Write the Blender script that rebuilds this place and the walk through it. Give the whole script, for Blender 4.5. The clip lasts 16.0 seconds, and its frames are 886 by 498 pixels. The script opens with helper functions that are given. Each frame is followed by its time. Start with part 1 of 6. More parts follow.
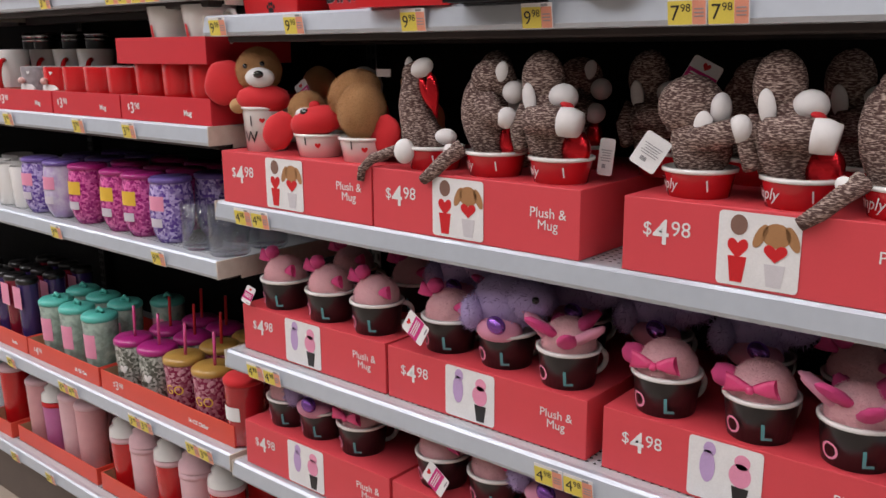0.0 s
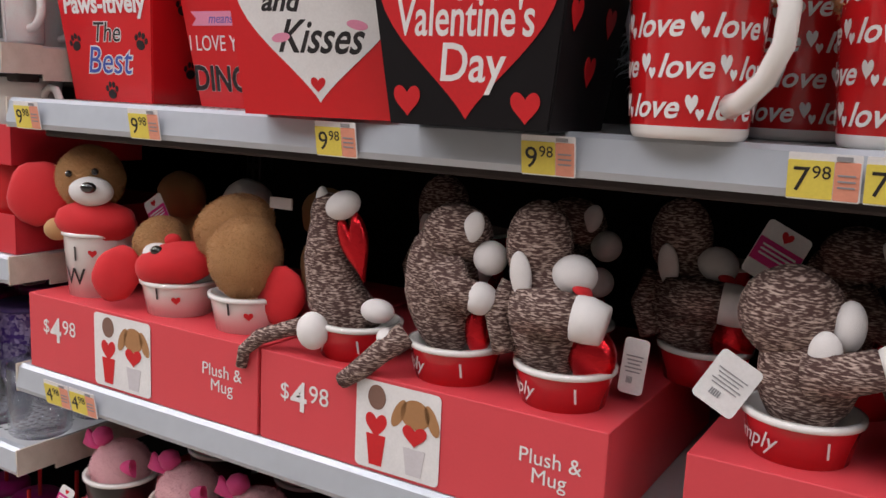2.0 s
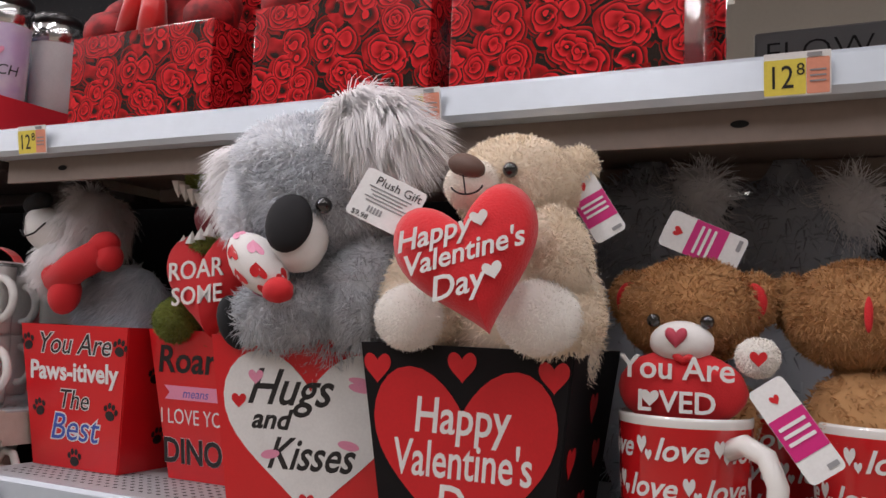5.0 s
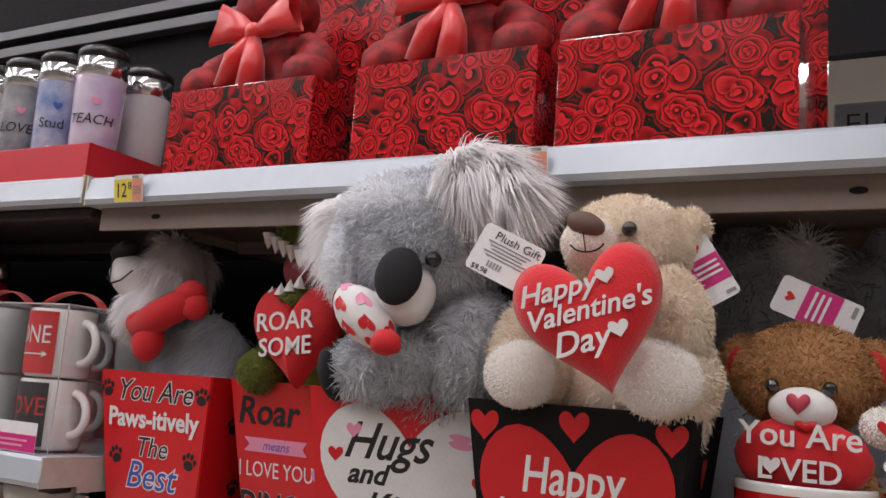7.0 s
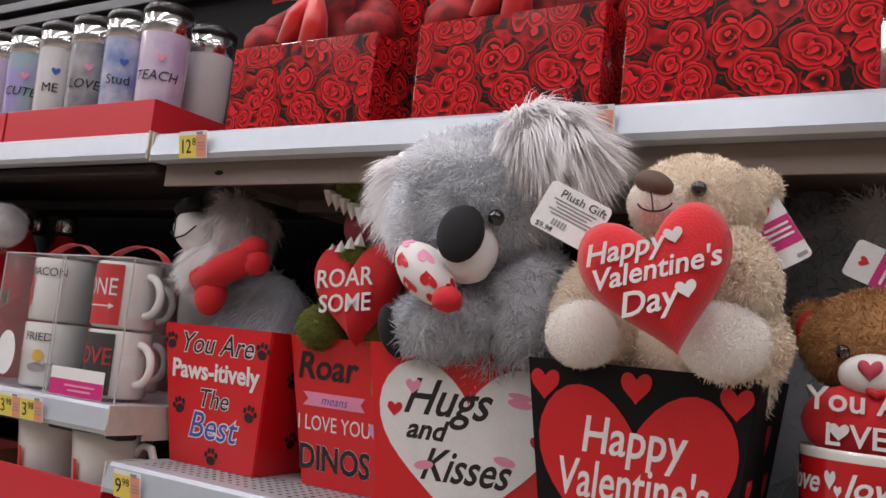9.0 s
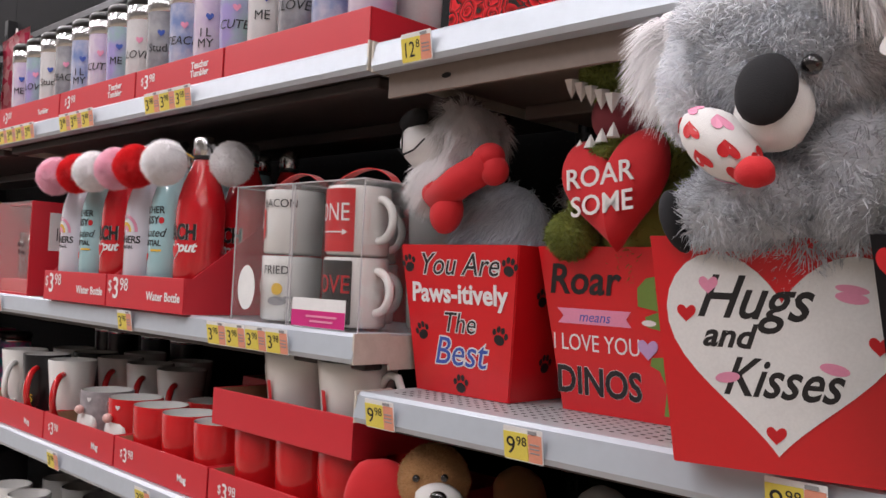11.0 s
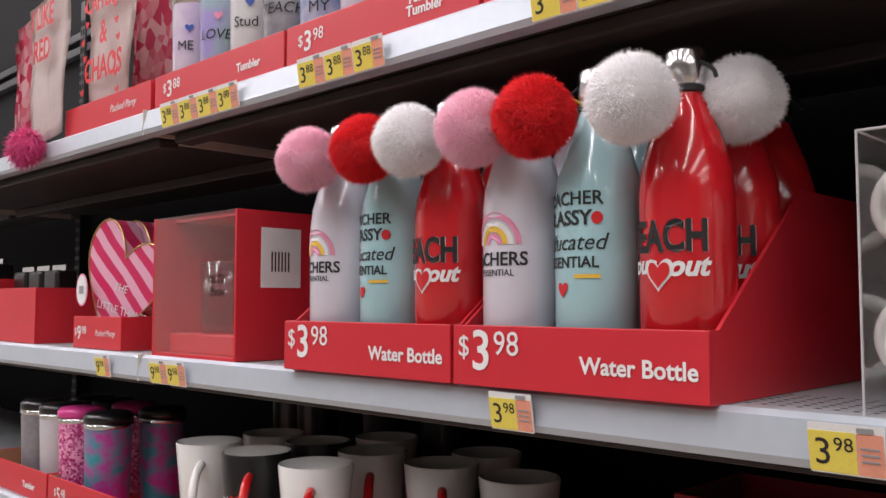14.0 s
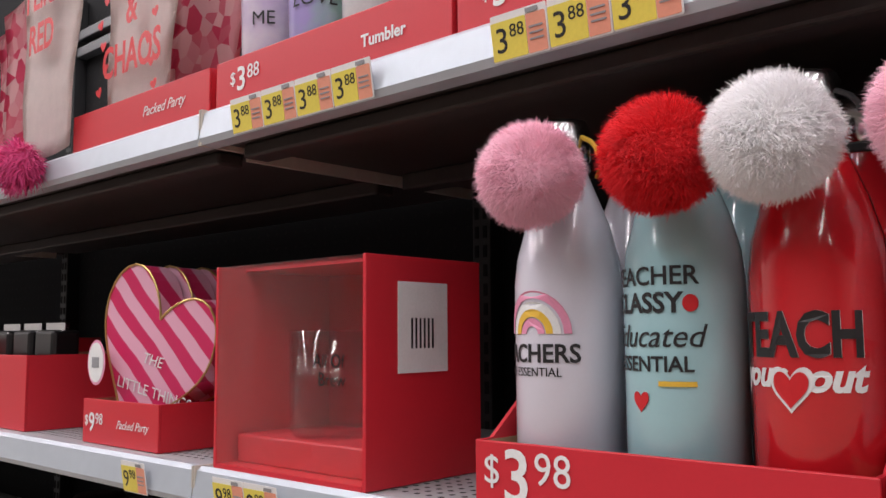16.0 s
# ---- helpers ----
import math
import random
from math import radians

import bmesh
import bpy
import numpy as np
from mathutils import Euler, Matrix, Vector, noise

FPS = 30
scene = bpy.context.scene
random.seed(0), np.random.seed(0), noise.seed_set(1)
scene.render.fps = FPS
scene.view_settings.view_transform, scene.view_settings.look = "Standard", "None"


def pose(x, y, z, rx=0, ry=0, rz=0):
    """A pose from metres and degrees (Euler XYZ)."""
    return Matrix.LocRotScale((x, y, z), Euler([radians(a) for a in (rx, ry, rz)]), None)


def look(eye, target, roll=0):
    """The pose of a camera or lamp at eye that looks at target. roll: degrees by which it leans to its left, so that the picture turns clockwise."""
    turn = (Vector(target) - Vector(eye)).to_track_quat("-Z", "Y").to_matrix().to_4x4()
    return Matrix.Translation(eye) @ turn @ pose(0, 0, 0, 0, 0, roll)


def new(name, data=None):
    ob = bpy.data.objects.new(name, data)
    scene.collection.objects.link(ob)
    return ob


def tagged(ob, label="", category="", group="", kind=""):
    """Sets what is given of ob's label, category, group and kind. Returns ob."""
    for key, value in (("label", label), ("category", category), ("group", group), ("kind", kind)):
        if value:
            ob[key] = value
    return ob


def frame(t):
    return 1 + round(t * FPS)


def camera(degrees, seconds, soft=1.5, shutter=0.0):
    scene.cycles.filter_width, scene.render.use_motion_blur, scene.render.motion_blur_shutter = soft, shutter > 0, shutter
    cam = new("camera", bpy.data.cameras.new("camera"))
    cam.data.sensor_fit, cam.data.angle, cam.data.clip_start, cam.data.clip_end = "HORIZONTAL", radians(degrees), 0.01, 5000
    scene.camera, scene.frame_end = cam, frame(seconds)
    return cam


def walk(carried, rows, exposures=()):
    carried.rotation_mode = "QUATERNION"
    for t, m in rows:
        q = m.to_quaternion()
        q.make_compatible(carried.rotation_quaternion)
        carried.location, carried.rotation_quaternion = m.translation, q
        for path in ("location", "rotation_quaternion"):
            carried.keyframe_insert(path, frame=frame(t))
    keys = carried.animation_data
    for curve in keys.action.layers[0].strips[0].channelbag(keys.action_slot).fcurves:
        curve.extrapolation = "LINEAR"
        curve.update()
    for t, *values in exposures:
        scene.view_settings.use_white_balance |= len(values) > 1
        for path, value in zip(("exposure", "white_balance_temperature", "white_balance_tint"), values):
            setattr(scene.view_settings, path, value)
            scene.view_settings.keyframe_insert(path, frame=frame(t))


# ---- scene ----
cam = camera(53.8, 16.0)
PATH = [
    (0, (1.353, -0.959, 1.277), (0.102, 0.536, 0.828), -0.4),
    (0.5, (1.237, -0.874, 1.276), (-0.071, 0.565, 0.800), 0.2),
    (1, (1.114, -0.803, 1.264), (-0.075, 0.744, 0.824), 1.9),
    (1.5, (1.021, -0.718, 1.293), (0.035, 0.977, 0.897), 2.8),
    (2, (1.0, -0.638, 1.355), (-0.012, 1.054, 1.018), 2.6),
    (2.5, (0.991, -0.629, 1.395), (0.015, 1.092, 1.104), 2.1),
    (3, (0.964, -0.637, 1.467), (0.047, 1.121, 1.205), -0.4),
    (3.5, (0.956, -0.654, 1.488), (0.068, 1.135, 1.398), 1.2),
    (4, (0.951, -0.65, 1.505), (0.052, 1.137, 1.509), 1.4),
    (4.5, (0.947, -0.66, 1.511), (0.057, 1.129, 1.604), 2.0),
    (5, (0.949, -0.683, 1.518), (0.062, 1.101, 1.705), 2.4),
    (5.2, (0.945, -0.692, 1.521), (0.046, 1.081, 1.746), 3.1),
    (7.5, (0.884, -0.714, 1.504), (-0.059, 1.019, 1.832), 4.4),
    (8, (0.889, -0.714, 1.502), (-0.055, 1.021, 1.817), 4.4),
    (10.3, (0.844, -0.714, 1.497), (-0.398, 0.85, 1.592), 4.6),
    (10.5, (0.834, -0.726, 1.469), (-0.421, 0.829, 1.556), 3.1),
    (11, (0.764, -0.656, 1.463), (-0.628, 0.778, 1.539), 2.7),
    (11.5, (0.679, -0.618, 1.461), (-0.856, 0.663, 1.52), 2.0),
    (12, (0.515, -0.642, 1.453), (-0.953, 0.71, 1.584), 2.2),
    (12.5, (0.356, -0.683, 1.464), (-1.047, 0.737, 1.586), 1.5),
    (13, (0.201, -0.68, 1.452), (-1.198, 0.744, 1.572), 1.2),
    (13.5, (0.029, -0.617, 1.465), (-1.344, 0.828, 1.629), -0.2),
    (14, (-0.081, -0.574, 1.47), (-1.478, 0.852, 1.593), 0.0),
    (14.5, (-0.204, -0.553, 1.464), (-1.555, 0.913, 1.618), 0.6),
    (15, (-0.359, -0.534, 1.485), (-1.585, 1.03, 1.71), -0.4),
    (15.5, (-0.445, -0.489, 1.499), (-1.707, 1.05, 1.696), -1.2),
    (16, (-0.491, -0.465, 1.52), (-1.826, 1.012, 1.715), -0.4),
]
walk(cam, [(t, look(eye, target, roll)) for t, eye, target, roll in PATH],
     exposures=[(0, 0.0), (2, -0.02), (3.5, -0.22), (5, -0.32), (8.2, -0.36), (10.3, -0.15), (11.5, -0.05), (13, -0.05), (14.5, -0.1), (16, -0.2)])


# ---- light ----
world = bpy.data.worlds.new("world")
scene.world = world
world.use_nodes = True
world.node_tree.nodes["Background"].inputs[0].default_value = (0.9, 0.95, 1.0, 1)
world.node_tree.nodes["Background"].inputs[1].default_value = 0.01
STRIPS = [-7.4, -5.6, -3.8, -2.0, -0.2, 1.6, 3.4, 5.2, 7.0]
for sx in STRIPS:
    la = bpy.data.lights.new("ceiling_tube_light", "AREA")
    la.shape, la.size, la.size_y, la.energy, la.color = "RECTANGLE", 0.14, 5.0, 98 if sx < 1 else 48, (1.0, 0.945, 0.985)
    new("ceiling_tube_light", la).matrix_world = pose(sx, -2.2, 4.3)
for sx in STRIPS[3:8]:
    la = bpy.data.lights.new("far_aisle_light", "AREA")
    la.shape, la.size, la.size_y, la.energy, la.color = "RECTANGLE", 0.16, 5.0, 150, (1.0, 0.955, 0.99)
    new("far_aisle_light", la).matrix_world = pose(sx, 4.2, 4.3)

# ---- materials ----
MATS = {}


def mat(name, rgb, rough=0.5, metal=0.0, var=0.12, scale=30.0, bump=0.05, coat=0.0, island=0.0, second=None, sheen=0.0, glow=0.0):
    """A surface with fine and coarse variation; island: change from strand to strand; second: the other tint of its variation."""
    if name in MATS:
        return MATS[name]
    m = bpy.data.materials.new(name)
    m.use_nodes = True
    nt = m.node_tree
    b = nt.nodes["Principled BSDF"]
    b.inputs["Roughness"].default_value, b.inputs["Metallic"].default_value = rough, metal
    b.inputs["Coat Weight"].default_value = coat
    b.inputs["Coat Roughness"].default_value = 0.08
    b.inputs["Sheen Weight"].default_value = sheen
    tc = nt.nodes.new("ShaderNodeTexCoord")
    n1, n2 = nt.nodes.new("ShaderNodeTexNoise"), nt.nodes.new("ShaderNodeTexNoise")
    for n, sc in ((n1, scale), (n2, scale * 14)):
        n.inputs["Scale"].default_value, n.inputs["Detail"].default_value = sc, 3
        nt.links.new(tc.outputs["Object"], n.inputs["Vector"])
    mix = nt.nodes.new("ShaderNodeMix")
    mix.data_type = "RGBA"
    dark = second or [c * (1 - var * 2) for c in rgb]
    light = rgb if second else [min(1, c * (1 + var * 0.6)) for c in rgb]
    mix.inputs[6].default_value, mix.inputs[7].default_value = (*dark, 1), (*light, 1)
    add = nt.nodes.new("ShaderNodeMath")
    add.operation = "MULTIPLY_ADD"
    nt.links.new(n2.outputs[0], add.inputs[0])
    add.inputs[1].default_value = 0.5
    fac = nt.nodes.new("ShaderNodeMath")
    fac.operation = "MULTIPLY"
    nt.links.new(n1.outputs[0], fac.inputs[0])
    fac.inputs[1].default_value = 0.6
    nt.links.new(fac.outputs[0], add.inputs[2])
    out = add.outputs[0]
    if island:
        geo = nt.nodes.new("ShaderNodeNewGeometry")
        lerp = nt.nodes.new("ShaderNodeMix")
        lerp.inputs[0].default_value = island
        nt.links.new(out, lerp.inputs[2])
        nt.links.new(geo.outputs["Random Per Island"], lerp.inputs[3])
        out = lerp.outputs[0]
    nt.links.new(out, mix.inputs[0])
    nt.links.new(mix.outputs[2], b.inputs["Base Color"])
    if bump:
        bp = nt.nodes.new("ShaderNodeBump")
        bp.inputs["Strength"].default_value, bp.inputs["Distance"].default_value = bump, 0.002
        nt.links.new(n2.outputs[0], bp.inputs["Height"])
        nt.links.new(bp.outputs[0], b.inputs["Normal"])
    if island:
        tl, mx = nt.nodes.new("ShaderNodeBsdfTranslucent"), nt.nodes.new("ShaderNodeMixShader")
        mx.inputs[0].default_value = 0.18
        nt.links.new(mix.outputs[2], tl.inputs[0])
        nt.links.new(b.outputs[0], mx.inputs[1])
        nt.links.new(tl.outputs[0], mx.inputs[2])
        nt.links.new(mx.outputs[0], nt.nodes["Material Output"].inputs[0])
    if glow:
        b.inputs["Emission Color"].default_value, b.inputs["Emission Strength"].default_value = (*rgb, 1), glow
    MATS[name] = m
    return m


def clear_plastic(name, tint=(1, 1, 1), gloss=1.0):
    m = bpy.data.materials.new(name)
    m.use_nodes = True
    nt = m.node_tree
    nt.nodes.clear()
    out, mx = nt.nodes.new("ShaderNodeOutputMaterial"), nt.nodes.new("ShaderNodeMixShader")
    tr, gl, fr = nt.nodes.new("ShaderNodeBsdfTransparent"), nt.nodes.new("ShaderNodeBsdfGlossy"), nt.nodes.new("ShaderNodeLayerWeight")
    tr.inputs[0].default_value = (*tint, 1)
    gl.inputs["Roughness"].default_value = 0.06
    no, bp = nt.nodes.new("ShaderNodeTexNoise"), nt.nodes.new("ShaderNodeBump")
    no.inputs["Scale"].default_value = 18
    tc = nt.nodes.new("ShaderNodeTexCoord")
    nt.links.new(tc.outputs["Object"], no.inputs["Vector"])
    bp.inputs["Strength"].default_value, bp.inputs["Distance"].default_value = 0.3, 0.01
    nt.links.new(no.outputs[0], bp.inputs["Height"])
    nt.links.new(bp.outputs[0], gl.inputs["Normal"])
    fr.inputs[0].default_value = 0.35
    pw = nt.nodes.new("ShaderNodeMath")
    pw.operation = "POWER"
    pw.inputs[1].default_value = 2.5
    nt.links.new(fr.outputs["Facing"], pw.inputs[0])
    k = nt.nodes.new("ShaderNodeMath")
    k.operation = "MULTIPLY_ADD"
    k.inputs[1].default_value, k.inputs[2].default_value = gloss * 0.6, 0.055
    nt.links.new(pw.outputs[0], k.inputs[0])
    nt.links.new(k.outputs[0], mx.inputs[0])
    nt.links.new(tr.outputs[0], mx.inputs[1])
    nt.links.new(gl.outputs[0], mx.inputs[2])
    nt.links.new(mx.outputs[0], out.inputs[0])
    return m


def pattern(name, kind, a, b, scale, rough=0.3):
    """Printed papers: roses, stripes, glitter, knit, washes of colour."""
    m = mat(name, a, rough, var=0.1, bump=0.02)
    nt = m.node_tree
    bs = nt.nodes["Principled BSDF"]
    tc = nt.nodes.new("ShaderNodeTexCoord")
    ramp = nt.nodes.new("ShaderNodeValToRGB")
    ramp.color_ramp.elements[0].color, ramp.color_ramp.elements[1].color = (*b, 1), (*a, 1)
    e0, e1 = ramp.color_ramp.elements[0], ramp.color_ramp.elements[1]
    if kind == "rose":
        def calc(op, p, q=None, third=None):
            n = nt.nodes.new("ShaderNodeMath")
            n.operation = op
            for sock, val in zip(n.inputs, (p, q, third)):
                if isinstance(val, (int, float)):
                    sock.default_value = val
                elif val is not None:
                    nt.links.new(val, sock)
            return n.outputs[0]
        bend = nt.nodes.new("ShaderNodeTexNoise")
        bend.inputs["Scale"].default_value, bend.inputs["Detail"].default_value = scale * 1.6, 1
        nt.links.new(tc.outputs["Object"], bend.inputs["Vector"])
        v = nt.nodes.new("ShaderNodeTexVoronoi")
        v.inputs["Scale"].default_value = scale
        nt.links.new(tc.outputs["Object"], v.inputs["Vector"])
        off = nt.nodes.new("ShaderNodeVectorMath")
        off.operation = "SUBTRACT"
        nt.links.new(tc.outputs["Object"], off.inputs[0])
        nt.links.new(v.outputs["Position"], off.inputs[1])
        xyz = nt.nodes.new("ShaderNodeSeparateXYZ")
        nt.links.new(off.outputs[0], xyz.inputs[0])
        ang = calc("ARCTAN2", xyz.outputs[2], calc("ADD", xyz.outputs[0], xyz.outputs[1]))
        wavy = calc("SINE", calc("MULTIPLY_ADD", v.outputs["Distance"], 19.0, calc("MULTIPLY", ang, 3.0)))
        ring = calc("MULTIPLY_ADD", v.outputs["Distance"], 6.5, calc("MULTIPLY", ang, 0.159))
        ring = calc("MULTIPLY_ADD", bend.outputs[0], 1.5, calc("MULTIPLY_ADD", wavy, 0.22, ring))
        petal = calc("POWER", calc("FRACT", ring), 0.75)
        src = calc("SUBTRACT", petal, calc("MULTIPLY", calc("MAXIMUM", calc("SUBTRACT", v.outputs["Distance"], 0.60), 0.0), 2.2))
        e0.position, e1.position = 0.14, 0.92
        midtone = ramp.color_ramp.elements.new(0.48)
        midtone.color = (a[0] * 0.42, a[1] * 0.3, a[2] * 0.3, 1)
    elif kind == "stripe":
        w = nt.nodes.new("ShaderNodeTexWave")
        w.inputs["Scale"].default_value, w.inputs["Distortion"].default_value = scale, 1.0
        w.bands_direction = "DIAGONAL"
        nt.links.new(tc.outputs["Object"], w.inputs["Vector"])
        src = w.outputs["Fac"]
        e0.position, e1.position = 0.45, 0.55
    elif kind == "glitter":
        v = nt.nodes.new("ShaderNodeTexVoronoi")
        v.inputs["Scale"].default_value = scale
        nt.links.new(tc.outputs["Object"], v.inputs["Vector"])
        src = v.outputs["Color"]
        e0.position, e1.position = 0.3, 0.75
    elif kind == "knit":
        w = nt.nodes.new("ShaderNodeTexNoise")
        w.inputs["Scale"].default_value, w.inputs["Detail"].default_value = scale, 1
        mp = nt.nodes.new("ShaderNodeMapping")
        mp.inputs["Scale"].default_value = (0.35, 0.35, 1.6)
        nt.links.new(tc.outputs["Object"], mp.inputs["Vector"])
        nt.links.new(mp.outputs[0], w.inputs["Vector"])
        src = w.outputs[0]
        e0.position, e1.position = 0.47, 0.68
        bp = nt.nodes.new("ShaderNodeBump")
        bp.inputs["Strength"].default_value, bp.inputs["Distance"].default_value = 0.6, 0.003
        nt.links.new(src, bp.inputs["Height"])
        nt.links.new(bp.outputs[0], bs.inputs["Normal"])
    else:
        w = nt.nodes.new("ShaderNodeTexNoise")
        w.inputs["Scale"].default_value, w.inputs["Detail"].default_value = scale, 4
        nt.links.new(tc.outputs["Object"], w.inputs["Vector"])
        src = w.outputs[0]
        e0.position, e1.position = 0.38, 0.62
    nt.links.new(src, ramp.inputs[0])
    nt.links.new(ramp.outputs[0], bs.inputs["Base Color"])
    return m


WHITE = mat("white_print", (0.80, 0.80, 0.79), 0.5, bump=0)
BLACK = mat("black_print", (0.015, 0.014, 0.015), 0.45, bump=0)
REDP = mat("red_print", (0.62, 0.012, 0.018), 0.45, bump=0)
PINKP = mat("pink_print", (0.80, 0.30, 0.45), 0.45, bump=0)
BLUEP = mat("blue_print", (0.05, 0.10, 0.42), 0.4, bump=0)
LILACP = mat("lilac_print", (0.52, 0.36, 0.62), 0.5, bump=0)
GREENP = mat("green_print", (0.16, 0.28, 0.05), 0.5, bump=0)
GREYP = mat("grey_print", (0.30, 0.30, 0.31), 0.5, bump=0)
GOLDP = mat("yellow_print", (0.80, 0.50, 0.05), 0.5, bump=0)
STEEL_PAINT = mat("shelf_enamel", (0.46, 0.48, 0.50), 0.35, var=0.10, scale=6, bump=0.03)
LIP = mat("lip_channel", (0.50, 0.55, 0.60), 0.36, metal=0.3, var=0.08, scale=5, bump=0.02)
LIP_END = mat("lip_end_worn", (0.70, 0.66, 0.58), 0.4, var=0.3, scale=60, bump=0.1, second=(0.40, 0.34, 0.27))
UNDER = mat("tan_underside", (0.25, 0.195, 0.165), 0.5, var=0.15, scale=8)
# near-black base colour carries the shade beneath the remaining shelves
UNDER_SHADE = mat("shaded_underside", (0.055, 0.045, 0.043), 0.45, var=0.2, scale=10)
BACK = mat("charcoal_pegboard", (0.013, 0.013, 0.014), 0.8, var=0.2, scale=8)
HOLE = mat("hole_black", (0.004, 0.004, 0.004), 0.9, bump=0)
TRAY = mat("red_card", (0.58, 0.020, 0.034), 0.42, var=0.06, scale=25, bump=0.02)
SALMON = mat("salmon_card", (0.66, 0.062, 0.078), 0.45, var=0.05, scale=25, bump=0.02)
ORANGE = mat("orange_red_card", (0.66, 0.07, 0.04), 0.45, var=0.05, scale=25, bump=0.02)
KRAFT = mat("kraft_edge", (0.42, 0.27, 0.15), 0.8, var=0.15, scale=120)
REDGLOSS = mat("red_pail_card", (0.66, 0.012, 0.018), 0.3, var=0.05, scale=20, bump=0.01, coat=0.3)
BLACKCARD = mat("black_pail_card", (0.009, 0.008, 0.009), 0.6, var=0.1, scale=20, bump=0.01)
CERAMIC = mat("white_ceramic", (0.78, 0.77, 0.74), 0.15, var=0.03, scale=12, bump=0.0, coat=0.4)
REDCER = mat("red_ceramic", (0.55, 0.012, 0.015), 0.15, var=0.05, scale=15, bump=0.0, coat=0.5)
BLACKCER = mat("black_ceramic", (0.010, 0.009, 0.010), 0.3, bump=0, coat=0.15)
CHROME = mat("brushed_steel", (0.72, 0.72, 0.72), 0.18, metal=1.0, var=0.05, bump=0.01)
TAGY = mat("tag_yellow", (0.80, 0.66, 0.10), 0.4, bump=0)
TAGO = mat("tag_orange", (0.80, 0.33, 0.22), 0.4, bump=0)
for dull in (BLACKCARD, BACK, UNDER_SHADE):
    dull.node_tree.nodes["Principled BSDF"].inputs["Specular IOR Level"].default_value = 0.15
CLEAR = clear_plastic("clear_film")
CLEARCUP = clear_plastic("clear_cup", (0.90, 0.90, 0.92), 1.6)

# ---- mesh helpers ----


def thing(name, label, category, group="", at=(0, 0, 0), rz=0.0, kind=""):
    ob = new(name)
    ob.empty_display_size = 0.02
    ob.matrix_world = pose(*at, 0, 0, rz)
    return tagged(ob, label, category, group, kind)


def part(name, src, material, parent=None, label="", smooth=False, at=None):
    """Links a bmesh, or a list of them, as one mesh under a thing or a part."""
    if isinstance(src, bpy.types.Mesh):
        me = src
    else:
        me = bpy.data.meshes.new(name)
        if isinstance(src, (list, tuple)):
            whole = bmesh.new()
            for one in src:
                tmp = bpy.data.meshes.new("tmp")
                one.to_mesh(tmp)
                one.free()
                whole.from_mesh(tmp)
                bpy.data.meshes.remove(tmp)
            src = whole
        src.to_mesh(me)
        src.free()
    if not me.materials:
        me.materials.append(material)
    if smooth:
        me.shade_smooth()
    ob = new(name, me)
    ob.parent = parent
    if at is not None:
        ob.matrix_local = at
    if label:
        ob["label"] = label
    return ob


def bx(x0, y0, z0, x1, y1, z1, bev=0.0):
    bm = bmesh.new()
    bmesh.ops.create_cube(bm, size=1.0)
    bmesh.ops.transform(bm, verts=bm.verts, matrix=Matrix.LocRotScale(((x0 + x1) / 2, (y0 + y1) / 2, (z0 + z1) / 2), None, (x1 - x0, y1 - y0, z1 - z0)))
    if bev:
        bmesh.ops.bevel(bm, geom=list(bm.edges), offset=bev, segments=2, affect="EDGES", profile=0.5)
    return bm


def lathe(profile, seg=32, m=None):
    bm = bmesh.new()
    rings = []
    for r, z in profile:
        rings.append([bm.verts.new((r * math.cos(a * math.tau / seg), r * math.sin(a * math.tau / seg), z)) for a in range(seg)] if r > 1e-6 else [bm.verts.new((0, 0, z))])
    for p, q in zip(rings, rings[1:]):
        for i in range(seg):
            j = (i + 1) % seg
            quad = [p[i % len(p)], p[j % len(p)], q[j % len(q)], q[i % len(q)]]
            ring = []
            for v in quad:
                if v not in ring:
                    ring.append(v)
            if len(ring) > 2:
                bm.faces.new(ring)
    if m is not None:
        bm.transform(m)
    return bm


def ell(c, r, rot=(0, 0, 0), sub=3, lump=0.0):
    bm = bmesh.new()
    bmesh.ops.create_icosphere(bm, subdivisions=sub, radius=1.0)
    r = r if isinstance(r, (tuple, list)) else (r, r, r)
    if lump:
        for v in bm.verts:
            v.co *= 1 + lump * noise.noise(v.co * 2.3 + Vector(c) * 31)
    bm.transform(pose(*c, *rot) @ Matrix.Diagonal((*r, 1)))
    return bm


def tube(pts, r, seg=10):
    """A round bar along points; r: one radius or one for each."""
    bm = bmesh.new()
    pts = [Vector(p) for p in pts]
    rs = r if isinstance(r, (tuple, list)) else [r] * len(pts)
    side, rings = None, []
    for i, p in enumerate(pts):
        d = (pts[min(i + 1, len(pts) - 1)] - pts[max(i - 1, 0)]).normalized()
        side = (d.orthogonal() if side is None else side - d * side.dot(d)).normalized()
        up = d.cross(side)
        rings.append([bm.verts.new(p + rs[i] * (side * math.cos(a * math.tau / seg) + up * math.sin(a * math.tau / seg))) for a in range(seg)])
    for p, q in zip(rings, rings[1:]):
        for i in range(seg):
            bm.faces.new((p[i], p[(i + 1) % seg], q[(i + 1) % seg], q[i]))
    bm.faces.new(rings[0][::-1])
    bm.faces.new(rings[-1])
    return bm


def arc(c, r0, r1, a0, a1, n=10, plane="xz"):
    out = []
    for i in range(n + 1):
        a = radians(a0 + (a1 - a0) * i / n)
        u, v = r0 * math.cos(a), r1 * math.sin(a)
        out.append((c[0] + u, c[1], c[2] + v) if plane == "xz" else (c[0] + u, c[1] + v, c[2]))
    return out


